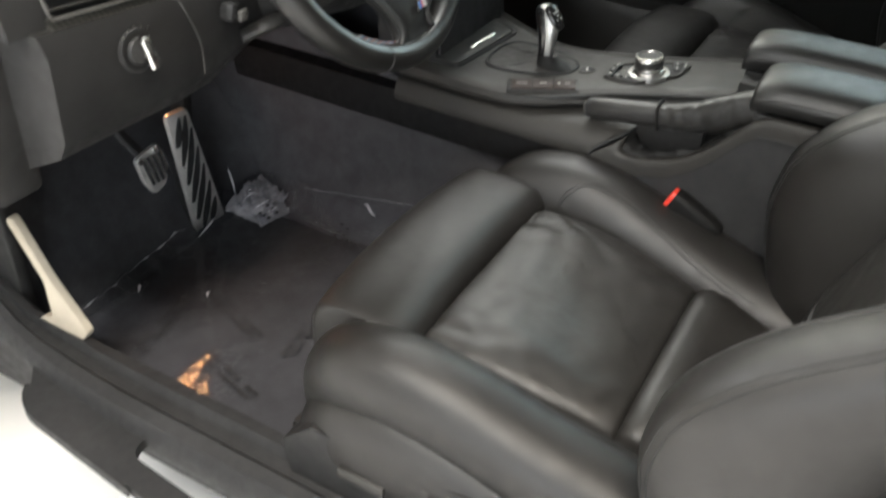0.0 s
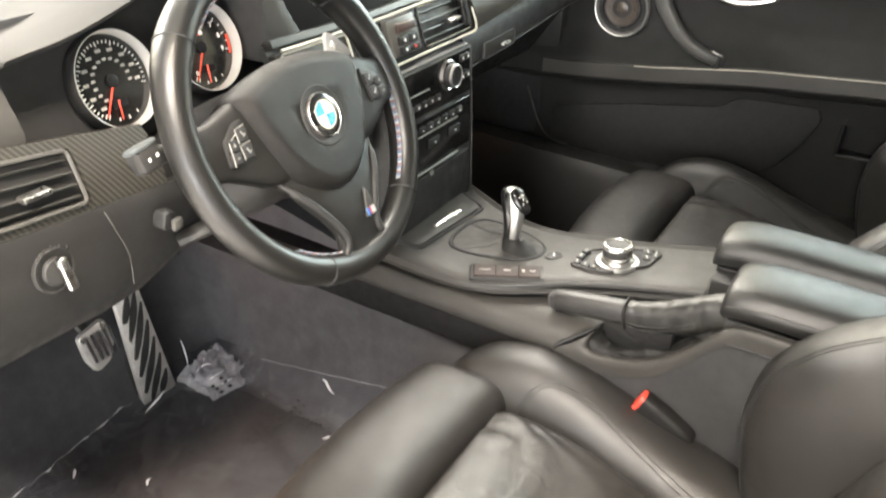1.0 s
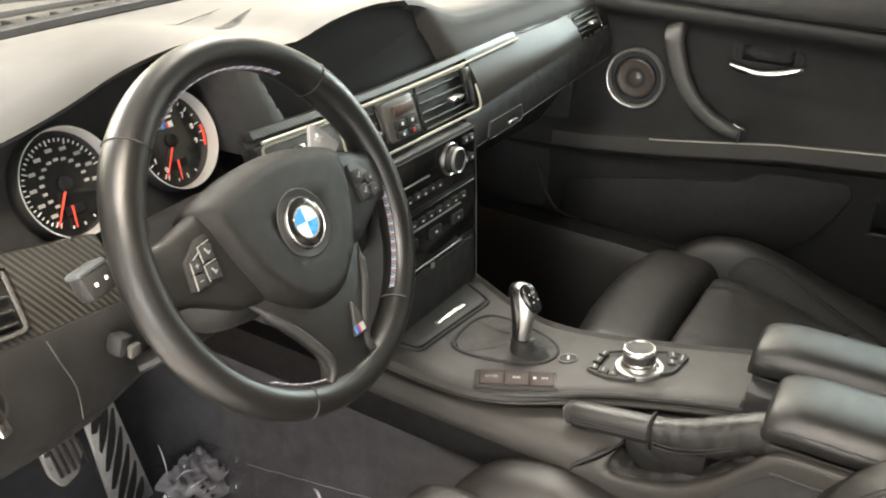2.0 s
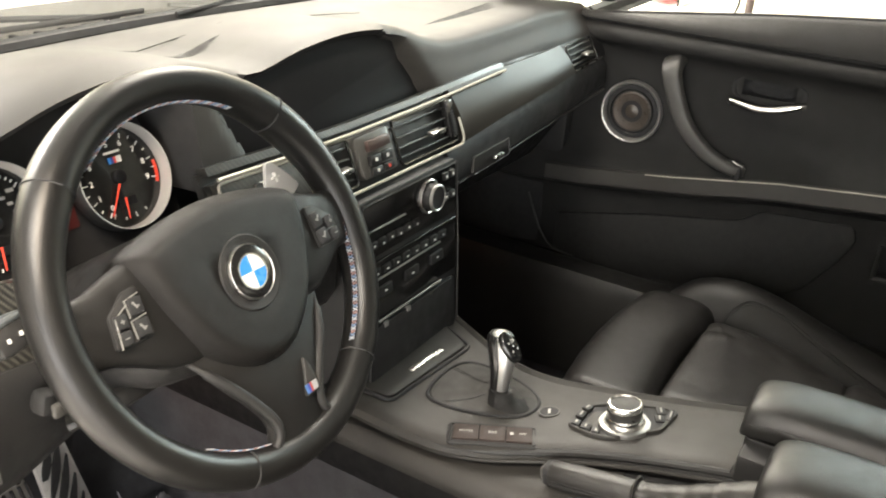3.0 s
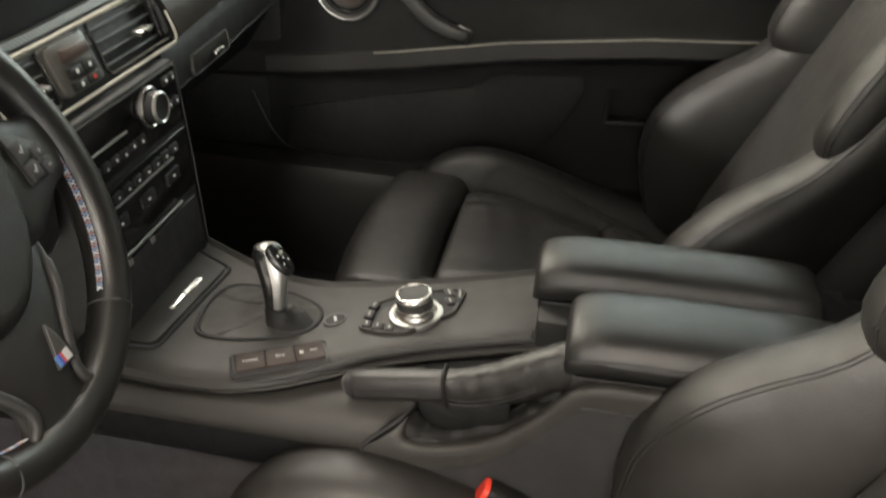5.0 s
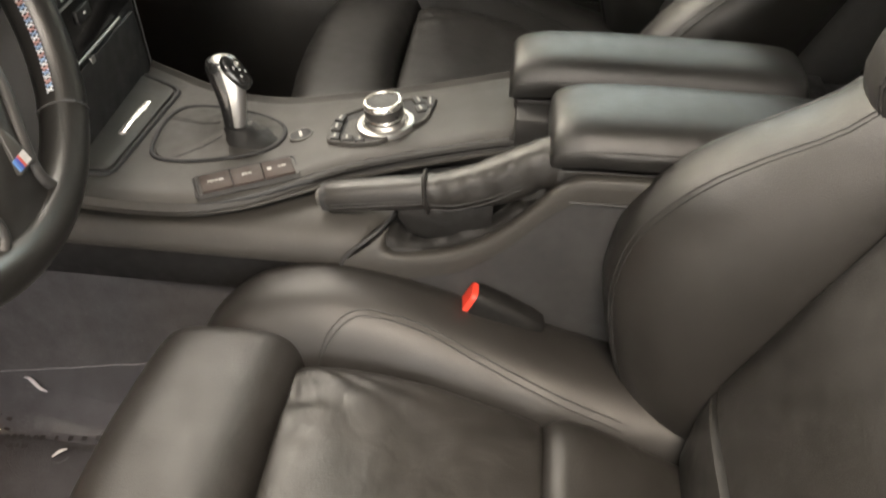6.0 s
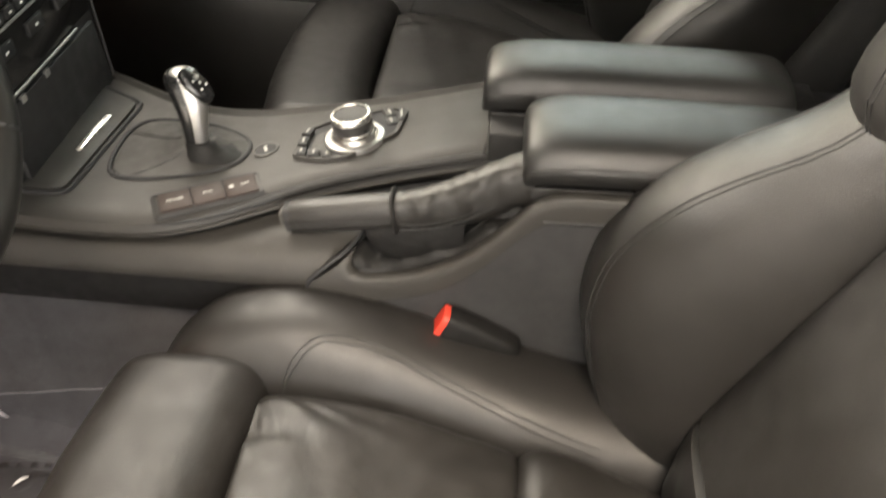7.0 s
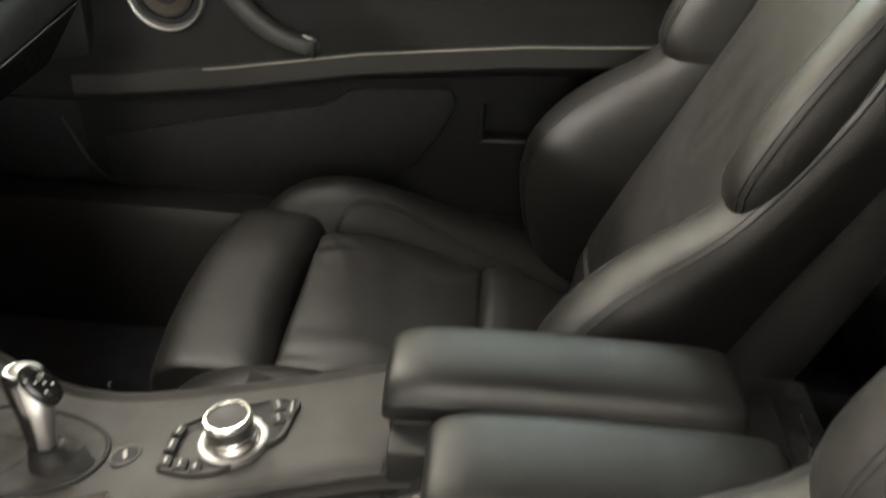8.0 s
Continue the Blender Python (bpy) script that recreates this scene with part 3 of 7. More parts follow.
# outer skin
ob_ = [bm.verts.new((0.80, y, sill_z(y) - 0.008)) for y in ys]
oc_ = [bm.verts.new((0.82, y, 0.24)) for y in ys]
for i in range(len(ys) - 1):
    bm.faces.new((grid[i][0], grid[i + 1][0], ob_[i + 1], ob_[i]))
    bm.faces.new((ob_[i], ob_[i + 1], oc_[i + 1], oc_[i]))
    bm.faces.new((oc_[i], oc_[i + 1], grid[i + 1][-1], grid[i][-1]))
door = thing("door_1", (0.75, -0.2, 0.25), "closed passenger door with black trim panel", "door", kind="structure")
part("panel", bm, DOORSKIN, door, angle=50)


def door_z(level, y):
    x, a, b = LEV[level]
    return a + (b - a) * door_f(level, y)


# pocket recess, lid, trim strip
bm = B()
a_, b_ = -0.395, -0.55
box(bm, (0.775, (a_ + b_) / 2, 0.51), (0.012, 0.16, 0.10))
box(bm, (0.752, a_ + 0.004, 0.51), (0.05, 0.006, 0.09))
box(bm, (0.752, b_ - 0.004, 0.51), (0.05, 0.006, 0.09))
box(bm, (0.752, (a_ + b_) / 2, 0.476), (0.05, 0.16, 0.006))
part("bin", bm, DARK, door, "dark open storage bin")
bm = B()
tube(bm, [(0.728, a_ + 0.004, door_z(26, a_) + 0.002), (0.727, -0.47, door_z(26, -0.47) + 0.002), (0.728, b_, door_z(26, b_) + 0.002)], 0.005, 8)
tube(bm, [(0.728, a_ + 0.004, door_z(25, a_)), (0.728, a_ + 0.004, door_z(26, a_))], 0.004, 8)
part("bin_edge", bm, PLASTIC, door)
bm = B()
out = rounded([(0.722, 0.20, 0.440), (0.722, 0.018, 0.486), (0.722, -0.155, 0.521), (0.722, -0.190, 0.549), (0.722, -0.342, 0.562), (0.722, -0.352, 0.535), (0.722, -0.328, 0.485), (0.722, -0.29, 0.425), (0.722, -0.20, 0.375), (0.722, 0.20, 0.34)], 0.011, 4)
slab(bm, out, (-1, 0, 0), 0.014, 0.005)
part("pocket_lid", bm, surface("pocket_skin", (0.0215, 0.0211, 0.0205), 0.6, spec=0.3, grain=0.4, grain_scale=1200, kind="cells", wear=0.12), door, "raised map pocket cover")
bm = B()
rows = []
for y in np.linspace(0.22, -0.9, 68):
    z1, z2 = door_z(20, y) + 0.004, door_z(21, y) + 0.002
    rows.append([(0.689, y, z1 + 0.003), (0.6835, y, z1), (0.6835, y, z1 - 0.004), (0.684, y, z2 + 0.003), (0.687, y, z2), (0.692, y, z2), (0.692, y, z1)])
loft(bm, rows)
part("trim_strip", bm, STRIP, door, "dark satin trim strip")
bm = B()
tube(bm, [(0.6822, y, door_z(20, y) + 0.0045) for y in np.linspace(0.02, -0.9, 60)], 0.0014, 8)
part("bright_edge", bm, TRIMLINE, door, "thin satin edge")
# speaker
mS = frame_of((0.721, 0.076, 0.678), (0, -1, 0), (0, 0, 1))
sp = thing("door_speaker", (0.726, 0.076, 0.678), "round door loudspeaker with silver ring", "speaker")
lathe(bm := B(), [(0.0575, -0.004), (0.058, 0.006), (0.0565, 0.010), (0.0535, 0.009), (0.0505, 0.003), (0.049, -0.006)], mS, 48)
part("ring", bm, surface("speaker_ring_metal", (0.44, 0.43, 0.41), 0.4, metal=0.75, wear=0.08), sp, "satin silver ring")
lathe(bm := B(), [(0.0495, 0.002), (0.047, -0.001), (0.037, -0.002), (0.02, -0.004), (0.001, -0.004)], mS, 40)
part("surround", bm, RUBBER, sp)
lathe(bm := B(), [(0.0365, -0.001), (0.0365, 0.003), (0.034, 0.0045), (0.028, 0.0035), (0.015, 0.001), (0.0125, 0.002), (0.008, 0.0045), (0.001, 0.0055)], mS, 40)
part("cone", bm, surface("cone", (0.055, 0.044, 0.036), 0.35, wear=0.25, wear_scale=60), sp, "brown-grey cone")
part("inner_ring", lathe(B(), [(0.0415, -0.002), (0.0418, 0.0035), (0.0405, 0.0046), (0.0392, 0.0035), (0.0388, -0.001)], mS, 44), PIANO, sp, "thin gloss black inner ring")
lathe(bm := B(), [(0.004, -0.002), (0.004, 0.002), (0.0025, 0.0035), (0.0005, 0.004)], frame_of((0.729, 0.079, 0.580), (0, -1, 0), (0, 0, 1)), 16)
solo("door_button", bm, CHROME, "tiny bright lock indicator in the door panel", "indicator")
# grab handle
gp = spl([(0.724, 0.012, 0.784), (0.697, 0.008, 0.776), (0.688, 0.001, 0.755), (0.686, -0.020, 0.707), (0.686, -0.045, 0.672), (0.686, -0.078, 0.644), (0.686, -0.108, 0.630), (0.688, -0.130, 0.624), (0.70, -0.142, 0.622)], 5)
bm = B()
rings = []
for i, p in enumerate(gp):
    d = (gp[min(i + 1, len(gp) - 1)] - gp[max(i - 1, 0)]).normalized()
    v = d.cross(Vector((1, 0, 0))).normalized()
    u = v.cross(d)
    f = i / (len(gp) - 1)
    wv = 0.0200 - 0.0105 * f ** 0.7
    rings.append(sring(p, u, v, 0.013, wv, 4.0, 20))
loft(bm, rings)
part("grab_handle", bm, HANDLE, door, "curved grey grab handle")
box(bm := B(), (0.696, -0.139, 0.618), (0.034, 0.016, 0.026), bev=0.005)
part("handle_foot", bm, DARK, door)
part("handle_clip", tube(B(), spl([(0.690, -0.128, 0.637), (0.688, -0.136, 0.634), (0.690, -0.146, 0.630)], 4), 0.0022, 8), SILVER, door, "small bright clip at the handle's foot")
# release lever in its bowl
mH = Vector((0.733, -0.155, 0.757))
bm = B()
rings = []
for k, (o, sc) in enumerate(((0.003, 1.03), (-0.0012, 1.0), (-0.0022, 0.96), (-0.001, 0.89), (0.006, 0.84), (0.018, 0.78), (0.028, 0.6), (0.030, 0.04))):
    rings.append(sring(mH + Vector((o, 0, 0)), (0, 1, 0), (0, 0, 1), 0.064 * sc, 0.023 * sc, 3.0, 28))
loft(bm, rings, False)
part("release_bowl", bm, RUBBER, door, "dark bowl behind the release lever")
bm = B()
lv = spl([(0.728, -0.092, 0.735), (0.716, -0.098, 0.734), (0.709, -0.125, 0.731), (0.708, -0.16, 0.731), (0.711, -0.19, 0.738), (0.716, -0.215, 0.747), (0.722, -0.220, 0.748)], 5)
tube(bm, lv, [0.005, 0.006, 0.0065] + [0.0068] * (len(lv) - 6) + [0.006, 0.0045, 0.003], 10, 0.75, (1, 0, 0))
part("release_lever", bm, CHROME, door, "bright chrome release lever")
# side window
bm = B()
loft(bm, [[(0.765 - 0.15 * k / 4, y * (1 - 0.12 * k / 4) - 0.02 * k / 4, z + (1.27 - z) * k / 4) for y, z in zip(np.linspace(0.30, -1.0, 10), np.linspace(0.815, 0.94, 10))] for k in range(5)], False, False)
w = solo("window_2", bm, GLASS, "clear passenger side window", "window", kind="structure")
w.visible_shadow = False
bm = B()
tube(bm, [(0.757, y, sill_z(y) - 0.001) for y in np.linspace(0.32, -0.95, 24)], 0.005, 8)
solo("window_seal", bm, RUBBER, "black rubber seal along the window sill", "trim", kind="structure")
bm = B()
slab(bm, rounded([(0.762, 0.145, 0.86), (0.762, 0.45, 0.845), (0.735, 0.30, 1.03), (0.72, 0.22, 1.08)], 0.02), (-1, 0, 0), 0.012, 0.003)
solo("mirror_triangle", bm, DARK, "black triangular trim at the mirror corner", "trim", kind="structure")
# passenger side sill and kick panel
bm = B()
rows = [[(0.62, y, FZ), (0.625, y, 0.34), (0.64, y, 0.365), (0.68, y, 0.370), (0.71, y, 0.36), (0.73, y, 0.2), (0.72, y, 0.1), (0.63, y, 0.1)] for y in np.linspace(0.60, -0.95, 14)]
loft(bm, rows)
solo("passenger_sill", bm, PLASTIC, "grey plastic passenger door sill cover", "sill", kind="structure")
bm = B()
box(bm, (0.745, 0.48, 0.42), (0.03, 0.50, 0.62), bev=0.01)
solo("passenger_kick_panel", bm, RUBBER, "dark carpeted passenger kick panel", "panel", kind="structure")
bm = B()
tube(bm, spl([(0.716, 0.262, 0.47), (0.716, 0.248, 0.438), (0.716, 0.229, 0.399), (0.716, 0.207, 0.373), (0.716, 0.184, 0.363), (0.716, 0.15, 0.36)], 5), 0.0022, 6)
solo("kick_panel_piping", bm, PLASTIC, "thin curved edge of the passenger kick panel", "trim", kind="structure")

# ---- dashboard ----
dash = thing("dashboard", (0, 0.2, 0.5), "dark grey dashboard with carbon trim and hooded display", "dashboard")
CREST = [(-0.75, 0.850), (-0.62, 0.860), (-0.583, 0.866), (-0.53, 0.872), (-0.467, 0.887), (-0.40, 0.907), (-0.32, 0.916), (-0.25, 0.905), (-0.18, 0.889), (-0.108, 0.902),
         (-0.03, 0.909), (0.039, 0.905), (0.088, 0.897), (0.13, 0.884), (0.171, 0.871), (0.232, 0.861), (0.37, 0.859), (0.525, 0.861), (0.62, 0.858), (0.75, 0.85)]
CRESTS = [tuple(r) for r in curve_table(CREST, 5)]


def crest(x):
    return lerp_table(CRESTS, x)[0]


def lip(x):
    """How far back the hood's edge stands."""
    return 0.178 + 0.012 * abs(x) + 0.03 * max(0, abs(x) - 0.5)


def sect(x, open_):
    h, y0 = crest(x), lip(x)
    ws = float(np.interp(x, [p[0] for p in WSB], [p[1] for p in WSB])) + 0.012
    tail = [(y0 + 0.018, h + 0.0015), (y0 + 0.05, h + 0.002), (y0 + 0.10, h - 0.003), ((y0 + ws) / 2 + 0.04, (h + 0.87) / 2 + 0.004), (ws - 0.03, 0.872), (ws, 0.866)]
    mids = [0.812 + (h - 0.830) * f for f in (0.25, 0.5, 0.75)]
    if open_:
        return [(0.275, 0.790), (0.275, 0.806)] + [(0.274, z) for z in mids] + [(0.266, h - 0.024), (y0 + 0.03, h - 0.009), (y0 + 0.006, h - 0.0055), (y0 + 0.003, h - 0.002)] + tail
    face = [(0.168, 0.790), (0.168, 0.806)] + [(0.170 + (y0 - 0.170) * f, z) for f, z in zip((0.3, 0.6, 0.9), mids)] + [(y0 + 0.002, h - 0.018), (y0 + 0.005, h - 0.008), (y0 + 0.007, h - 0.005), (y0 + 0.011, h - 0.002)]
    return [(y + sunk(x, z) * min(1.0, max(0.0, (h - 0.008 - z) / 0.012)), z) for y, z in face] + tail


def sunk(x, z):
    """How far the skin draws back behind the display on either side of it."""
    d = x - lerp_table([(0.79, 0.150), (0.805, 0.141), (0.831, 0.120), (0.858, 0.094), (0.92, 0.06)], z)[0] if x > -0.05 else lerp_table([(0.79, -0.195), (0.806, -0.199), (0.833, -0.212), (0.860, -0.226), (0.92, -0.25)], z)[0] - x
    f = min(1.0, max(0.0, d / (0.055 if x > -0.05 else 0.012) + 0.35))
    return 0.024 * (1 - f * f * (3 - 2 * f))


xs_ = []
for a, b, op in ((-0.74, -0.600, False), (-0.590, -0.285, True), (-0.268, -0.196, False), (-0.190, 0.050, True), (0.058, 0.24, False), (0.25, 0.74, False)):
    n = max(4, int((b - a) / (0.018 if b > 0.3 or op else 0.008)))
    xs_ += [(x, op) for x in np.linspace(a, b, n)]
bm = B()
loft(bm, [[(x, y, z) for y, z in sect(x, op)] for x, op in xs_], False, False)
ex = bmesh.ops.extrude_face_region(bm, geom=bm.faces[:])
bmesh.ops.translate(bm, verts=[v for v in ex["geom"] if isinstance(v, bmesh.types.BMVert)], vec=(0, 0.004, -0.004))
for f in bm.faces:
    c = f.calc_center_median()
    if c.z < crest(c.x) - 0.0022 and lip(c.x) - 0.004 < c.y < 0.29 and (-0.592 < c.x < -0.275 or -0.194 < c.x < 0.052):
        f.material_index = 1
us = part("upper_shell", bm, DASH, dash, "grained dark grey upper dash with two humps", angle=42)
us.data.materials.append(RUBBER)
# cavity floor
part("hood_floor", box(B(), (-0.03, 0.225, 0.796), (0.345, 0.10, 0.008)), RUBBER, dash)
# display: a dark panel that fills the hood
bm = B()
out = [(-0.240, 0.184, 0.7995), (0.160, 0.184, 0.7995)] + [(x, 0.194, crest(x) - 0.0080) for x in np.linspace(0.160, -0.240, 26)]
slab(bm, out, (0, -1, 0.12), 0.008, 0.001)
part("display", bm, SCREEN, dash, "dark wide display panel, switched off", angle=30)
# slotted vents and joints in the top by the windscreen
def shell_z(x, y):
    h, y0 = crest(x), lip(x)
    ws = float(np.interp(x, [p[0] for p in WSB], [p[1] for p in WSB])) + 0.012
    tail = [(y0 + 0.018, h + 0.0015), (y0 + 0.05, h + 0.002), (y0 + 0.10, h - 0.003), ((y0 + ws) / 2 + 0.04, (h + 0.87) / 2 + 0.004), (ws - 0.03, 0.872), (ws, 0.866)]
    return float(np.interp(y, [p[0] for p in tail], [p[1] for p in tail]))


for tip, near, far in (((-0.237, 0.284), (-0.149, 0.279), (-0.108, 0.299)), ((0.30, 0.285), (0.53, 0.281), (0.56, 0.303))):
    bm = B()
    for k in range(5):
        # the slots draw together to a point at one end
        ex, ey = near[0] + (far[0] - near[0]) * k / 4, near[1] + (far[1] - near[1]) * k / 4
        line = [(tip[0] + (ex - tip[0]) * f, tip[1] + 0.0008 * k + (ey - tip[1] - 0.0008 * k) * f ** 1.15) for f in np.linspace(0.04 + 0.03 * k, 1, 8)]
        tube(bm, [(x, y, shell_z(x, y) - 0.0001) for x, y in line], [0.0003, 0.0007, 0.0009, 0.0011, 0.0012, 0.0012, 0.0011, 0.0004], 6)
    part("defrost_grille", bm, DARK, dash, "black slotted demister grille")
for line in ([(-0.30, 0.318), (-0.20, 0.332), (-0.13, 0.341), (-0.05, 0.350)], [(0.02, 0.357), (0.14, 0.366), (0.26, 0.37)]):
    bm = B()
    tube(bm, [(x, y, shell_z(x, y)) for x, y in line], [0.0003, 0.0008, 0.0008, 0.0003][:len(line) - 1] + [0.0003], 6)
    part("top_joint", bm, DARK, dash)

# trim face: a strip from door to door
def trim_face(x, f):
    """A point of the trim's face; f 0 at its foot and 1 at its head."""
    head = 0.799 + 0.014 * max(0, (x - 0.1) / 0.46) + 0.008 * max(0, (-x - 0.4) / 0.2)
    head += lerp_table([(-0.75, 0.0), (-0.65, -0.007), (-0.56, -0.016), (-0.505, -0.023), (-0.47, -0.027), (-0.42, -0.020), (-0.29, 0.006), (-0.27, 0.012), (-0.17, 0.008), (-0.05, 0.006), (0.10, 0.008), (0.31, 0.0075), (0.5, 0.0), (0.7, 0.0)], x)[0]
    foot = lerp_table([(-0.75, 0.742), (-0.45, 0.722), (-0.28, 0.730), (-0.1, 0.738), (0.17, 0.738), (0.30, 0.750), (0.49, 0.762), (0.56, 0.768), (0.75, 0.772)], x)[0]
    back = 0.030 * max(0, abs(x) - 0.45)
    return Vector((x, 0.136 + 0.030 * f + back - 0.006 * math.sin(math.pi * f), foot + (head - foot) * f))


def trim_panel(xa, xb, fa, fb, proud=0.004, n=14, m=5, tilt=0.0):
    bm = B()
    up = Vector((0, -1, 0.3)).normalized()
    rows = []
    for x in np.linspace(xa, xb, n):
        pts = [trim_face(x, f) + up * (proud + tilt * (1 - f)) for f in np.linspace(fa, fb, m)]
        rows.append([pts[0] - up * (proud + tilt + 0.01)] + pts + [pts[-1] - up * (proud + 0.01)])
    loft(bm, rows, True, True)
    return bm


part("carbon_strip", trim_panel(-0.272, 0.34, 0.945, 1.04, 0.004, 20), CARBON_DARK, dash, "narrow carbon-fibre strip above the vents")
part("trim_passenger", trim_panel(0.176, 0.545, 0.02, 0.95, 0.004, 20, 10, 0.010), GREYTRIM, dash, "glossy grey lacquered passenger trim panel")
for xa, xb, va in ((-0.74, -0.505, 1.0), (-0.505, -0.278, 0.40), (-0.278, 0.74, 1.0)):
    part("trim_backing", trim_panel(xa, xb, -0.05, va, -0.004, 20, 6), DARK, dash)
bm = B()
tube(bm, [trim_face(x, 0.885) + Vector((0, -0.0095, 0.003)) for x in np.linspace(-0.268, 0.33, 24)], 0.0020, 8)
part("bright_line", bm, TRIMLINE, dash, "bright metal line under the carbon strip")
bm = B()
tube(bm, spl([trim_face(x, 0.02) + Vector((0, -0.0115, 0.001)) for x in np.linspace(-0.14, 0.160, 8)] + [trim_face(0.171, 0.06) + Vector((0, -0.011, 0)), trim_face(0.174, 0.2) + Vector((0, -0.010, 0)), trim_face(0.173, 0.5) + Vector((0, -0.008, 0))], 4), 0.0019, 8)
part("vent_sill", bm, TRIMLINE, dash, "bright metal line under the vents")
bm = B()
tube(bm, [trim_face(x, 0.0) + Vector((0, -0.003, 0.0)) for x in np.linspace(0.18, 0.70, 14)], 0.0016, 6)
part("lower_line", bm, SILVER, dash)
part("carbon_left", trim_panel(-0.565, -0.475, -0.05, 1.0, 0.004, 8), CARBON, dash, "carbon-fibre trim beside the driver vent")
bm = trim_panel(-0.70, -0.565, 0.86, 1.0, 0.004, 8)
part("carbon_left_top", bm, CARBON, dash)
part("carbon_left_foot", trim_panel(-0.70, -0.565, -0.10, 0.10, 0.004, 8), CARBON, dash)
bm = B()
fr_ = rounded([trim_face(-0.268, 0.12) + Vector((0, -0.0075, 0)), trim_face(-0.140, 0.12) + Vector((0, -0.0075, 0)), trim_face(-0.140, 0.86) + Vector((0, -0.0075, 0)), trim_face(-0.268, 0.86) + Vector((0, -0.0075, 0))], 0.006)
tube(bm, fr_ + fr_[:1], 0.0017, 6)
part("start_frame", bm, TRIMLINE, dash, "thin bright frame round the start button")
part("carbon_start", trim_panel(-0.275, -0.135, 0.10, 0.86, 0.004, 8), CARBON_DARK, dash, "carbon-fibre trim around the start button")
lathe(bm := B(), [(0.017, -0.006), (0.017, 0.003), (0.0155, 0.004), (0.0145, 0.001)], frame_of(trim_face(-0.2195, 0.55) + Vector((0, -0.006, 0)), (1, 0, 0), (0, 0.3, 1)), 28)
part("start_ring", bm, CHROME, dash)
lathe(bm := B(), [(0.0143, -0.006), (0.0143, 0.002), (0.012, 0.003), (0.001, 0.0025)], frame_of(trim_face(-0.2195, 0.55) + Vector((0, -0.006, 0)), (1, 0, 0), (0, 0.3, 1)), 28)
part("start_button", bm, PLASTIC, dash, "round start button")


def vent(xa, xb, slats, wheel_right, name_label, fa=0.08, fb=0.84):
    """A louvred outlet in the trim between two places."""
    v = thing("air_vent", trim_face((xa + xb) / 2, 0.5), name_label, "air vent", "dash vents")
    up = Vector((0, -1, 0.3)).normalized()
    mid = (xa + xb) / 2
    bm = B()
    rows = [[trim_face(x, f) - up * 0.03 for f in (fa, fb)] + [trim_face(x, fb) - up * 0.034, trim_face(x, fa) - up * 0.034] for x in np.linspace(xa, xb, 6)]
    loft(bm, rows)
    part("backing", bm, DARK, v)
    bm = B()
    ol = [trim_face(xa, fa), trim_face(mid, fa), trim_face(xb, fa), trim_face(xb, fb), trim_face(mid, fb), trim_face(xa, fb)]
    ol = rounded([p + up * 0.006 for p in ol], 0.006, 3)
    tube(bm, ol + ol[:1], 0.0020, 6)
    part("frame", bm, (PIANO if wheel_right else HANDLE) if wheel_right is not None else PIANO, v, "thin silver frame")
    for k in range(slats):
        f = fa + (fb - fa) * (k + 0.7) / (slats + 0.4)
        bm = B()
        rows = []
        for x in np.linspace(xa + 0.004, xb - 0.004, 8):
            p = trim_face(x, f)
            rows.append([p + up * 0.003 + Vector((0, 0, 0.0012)), p + up * 0.004, p + up * 0.003 - Vector((0, 0, 0.0012)), p - up * 0.016 - Vector((0, 0, 0.004)), p - up * 0.016 - Vector((0, 0, 0.0018))])
        loft(bm, rows)
        part("slat", bm, PLASTIC, v)
    p = trim_face(mid + (xb - xa) * 0.12, fa + (fb - fa) * 0.42)
    bm = B()
    box(bm, p + up * 0.007, (0.03, 0.012, 0.0055), bev=0.002)
    part("slider", bm, SILVER, v, "small silver direction slider")
    if wheel_right:
        bm = B()
        box(bm, trim_face(xb - 0.010, 0.5) + up * 0.002, (0.018, 0.012, 0.052), Matrix.Rotation(radians(-16), 3, "X"), bev=0.003)
        part("thumbwheel_frame", bm, PIANO, v)
        bm = B()
        for k in range(14):
            box(bm, trim_face(xb - 0.010, 0.22 + 0.6 * k / 13) + up * 0.0085, (0.008, 0.004, 0.0016))
        part("thumbwheel", bm, RUBBER, v, "ribbed thumbwheel")
    return v


vent(0.028, 0.166, 4, True, "black louvred centre vent with silver slider")
vent(-0.132, -0.062, 4, None, "black louvred centre vent beside the wheel")
vent(-0.70, -0.570, 4, False, "black louvred side vent framed in carbon")
vent(0.556, 0.668, 4, None, "black louvred side vent by the passenger door")
# hazard and lock switches
hz = thing("switch_block", (-0.02, 0.13, 0.76), "grey switch block with hazard and lock buttons", "switches")
bm = B()
slab(bm, rounded([trim_face(-0.051, 0.14) + Vector((0, -0.008, 0)), trim_face(0.019, 0.14) + Vector((0, -0.008, 0)), trim_face(0.019, 0.84) + Vector((0, -0.008, 0)), trim_face(-0.051, 0.84) + Vector((0, -0.008, 0))], 0.006), (0, -1, 0.3), 0.012, 0.002)
part("face", bm, surface("switch_frame_grey", (0.10, 0.098, 0.09), 0.4, wear=0.06), hz)
mz_ = frame_of(trim_face(-0.017, 0.48) + Vector((0, -0.0085, 0)), (1, 0, 0), (0, 0.3, 1))
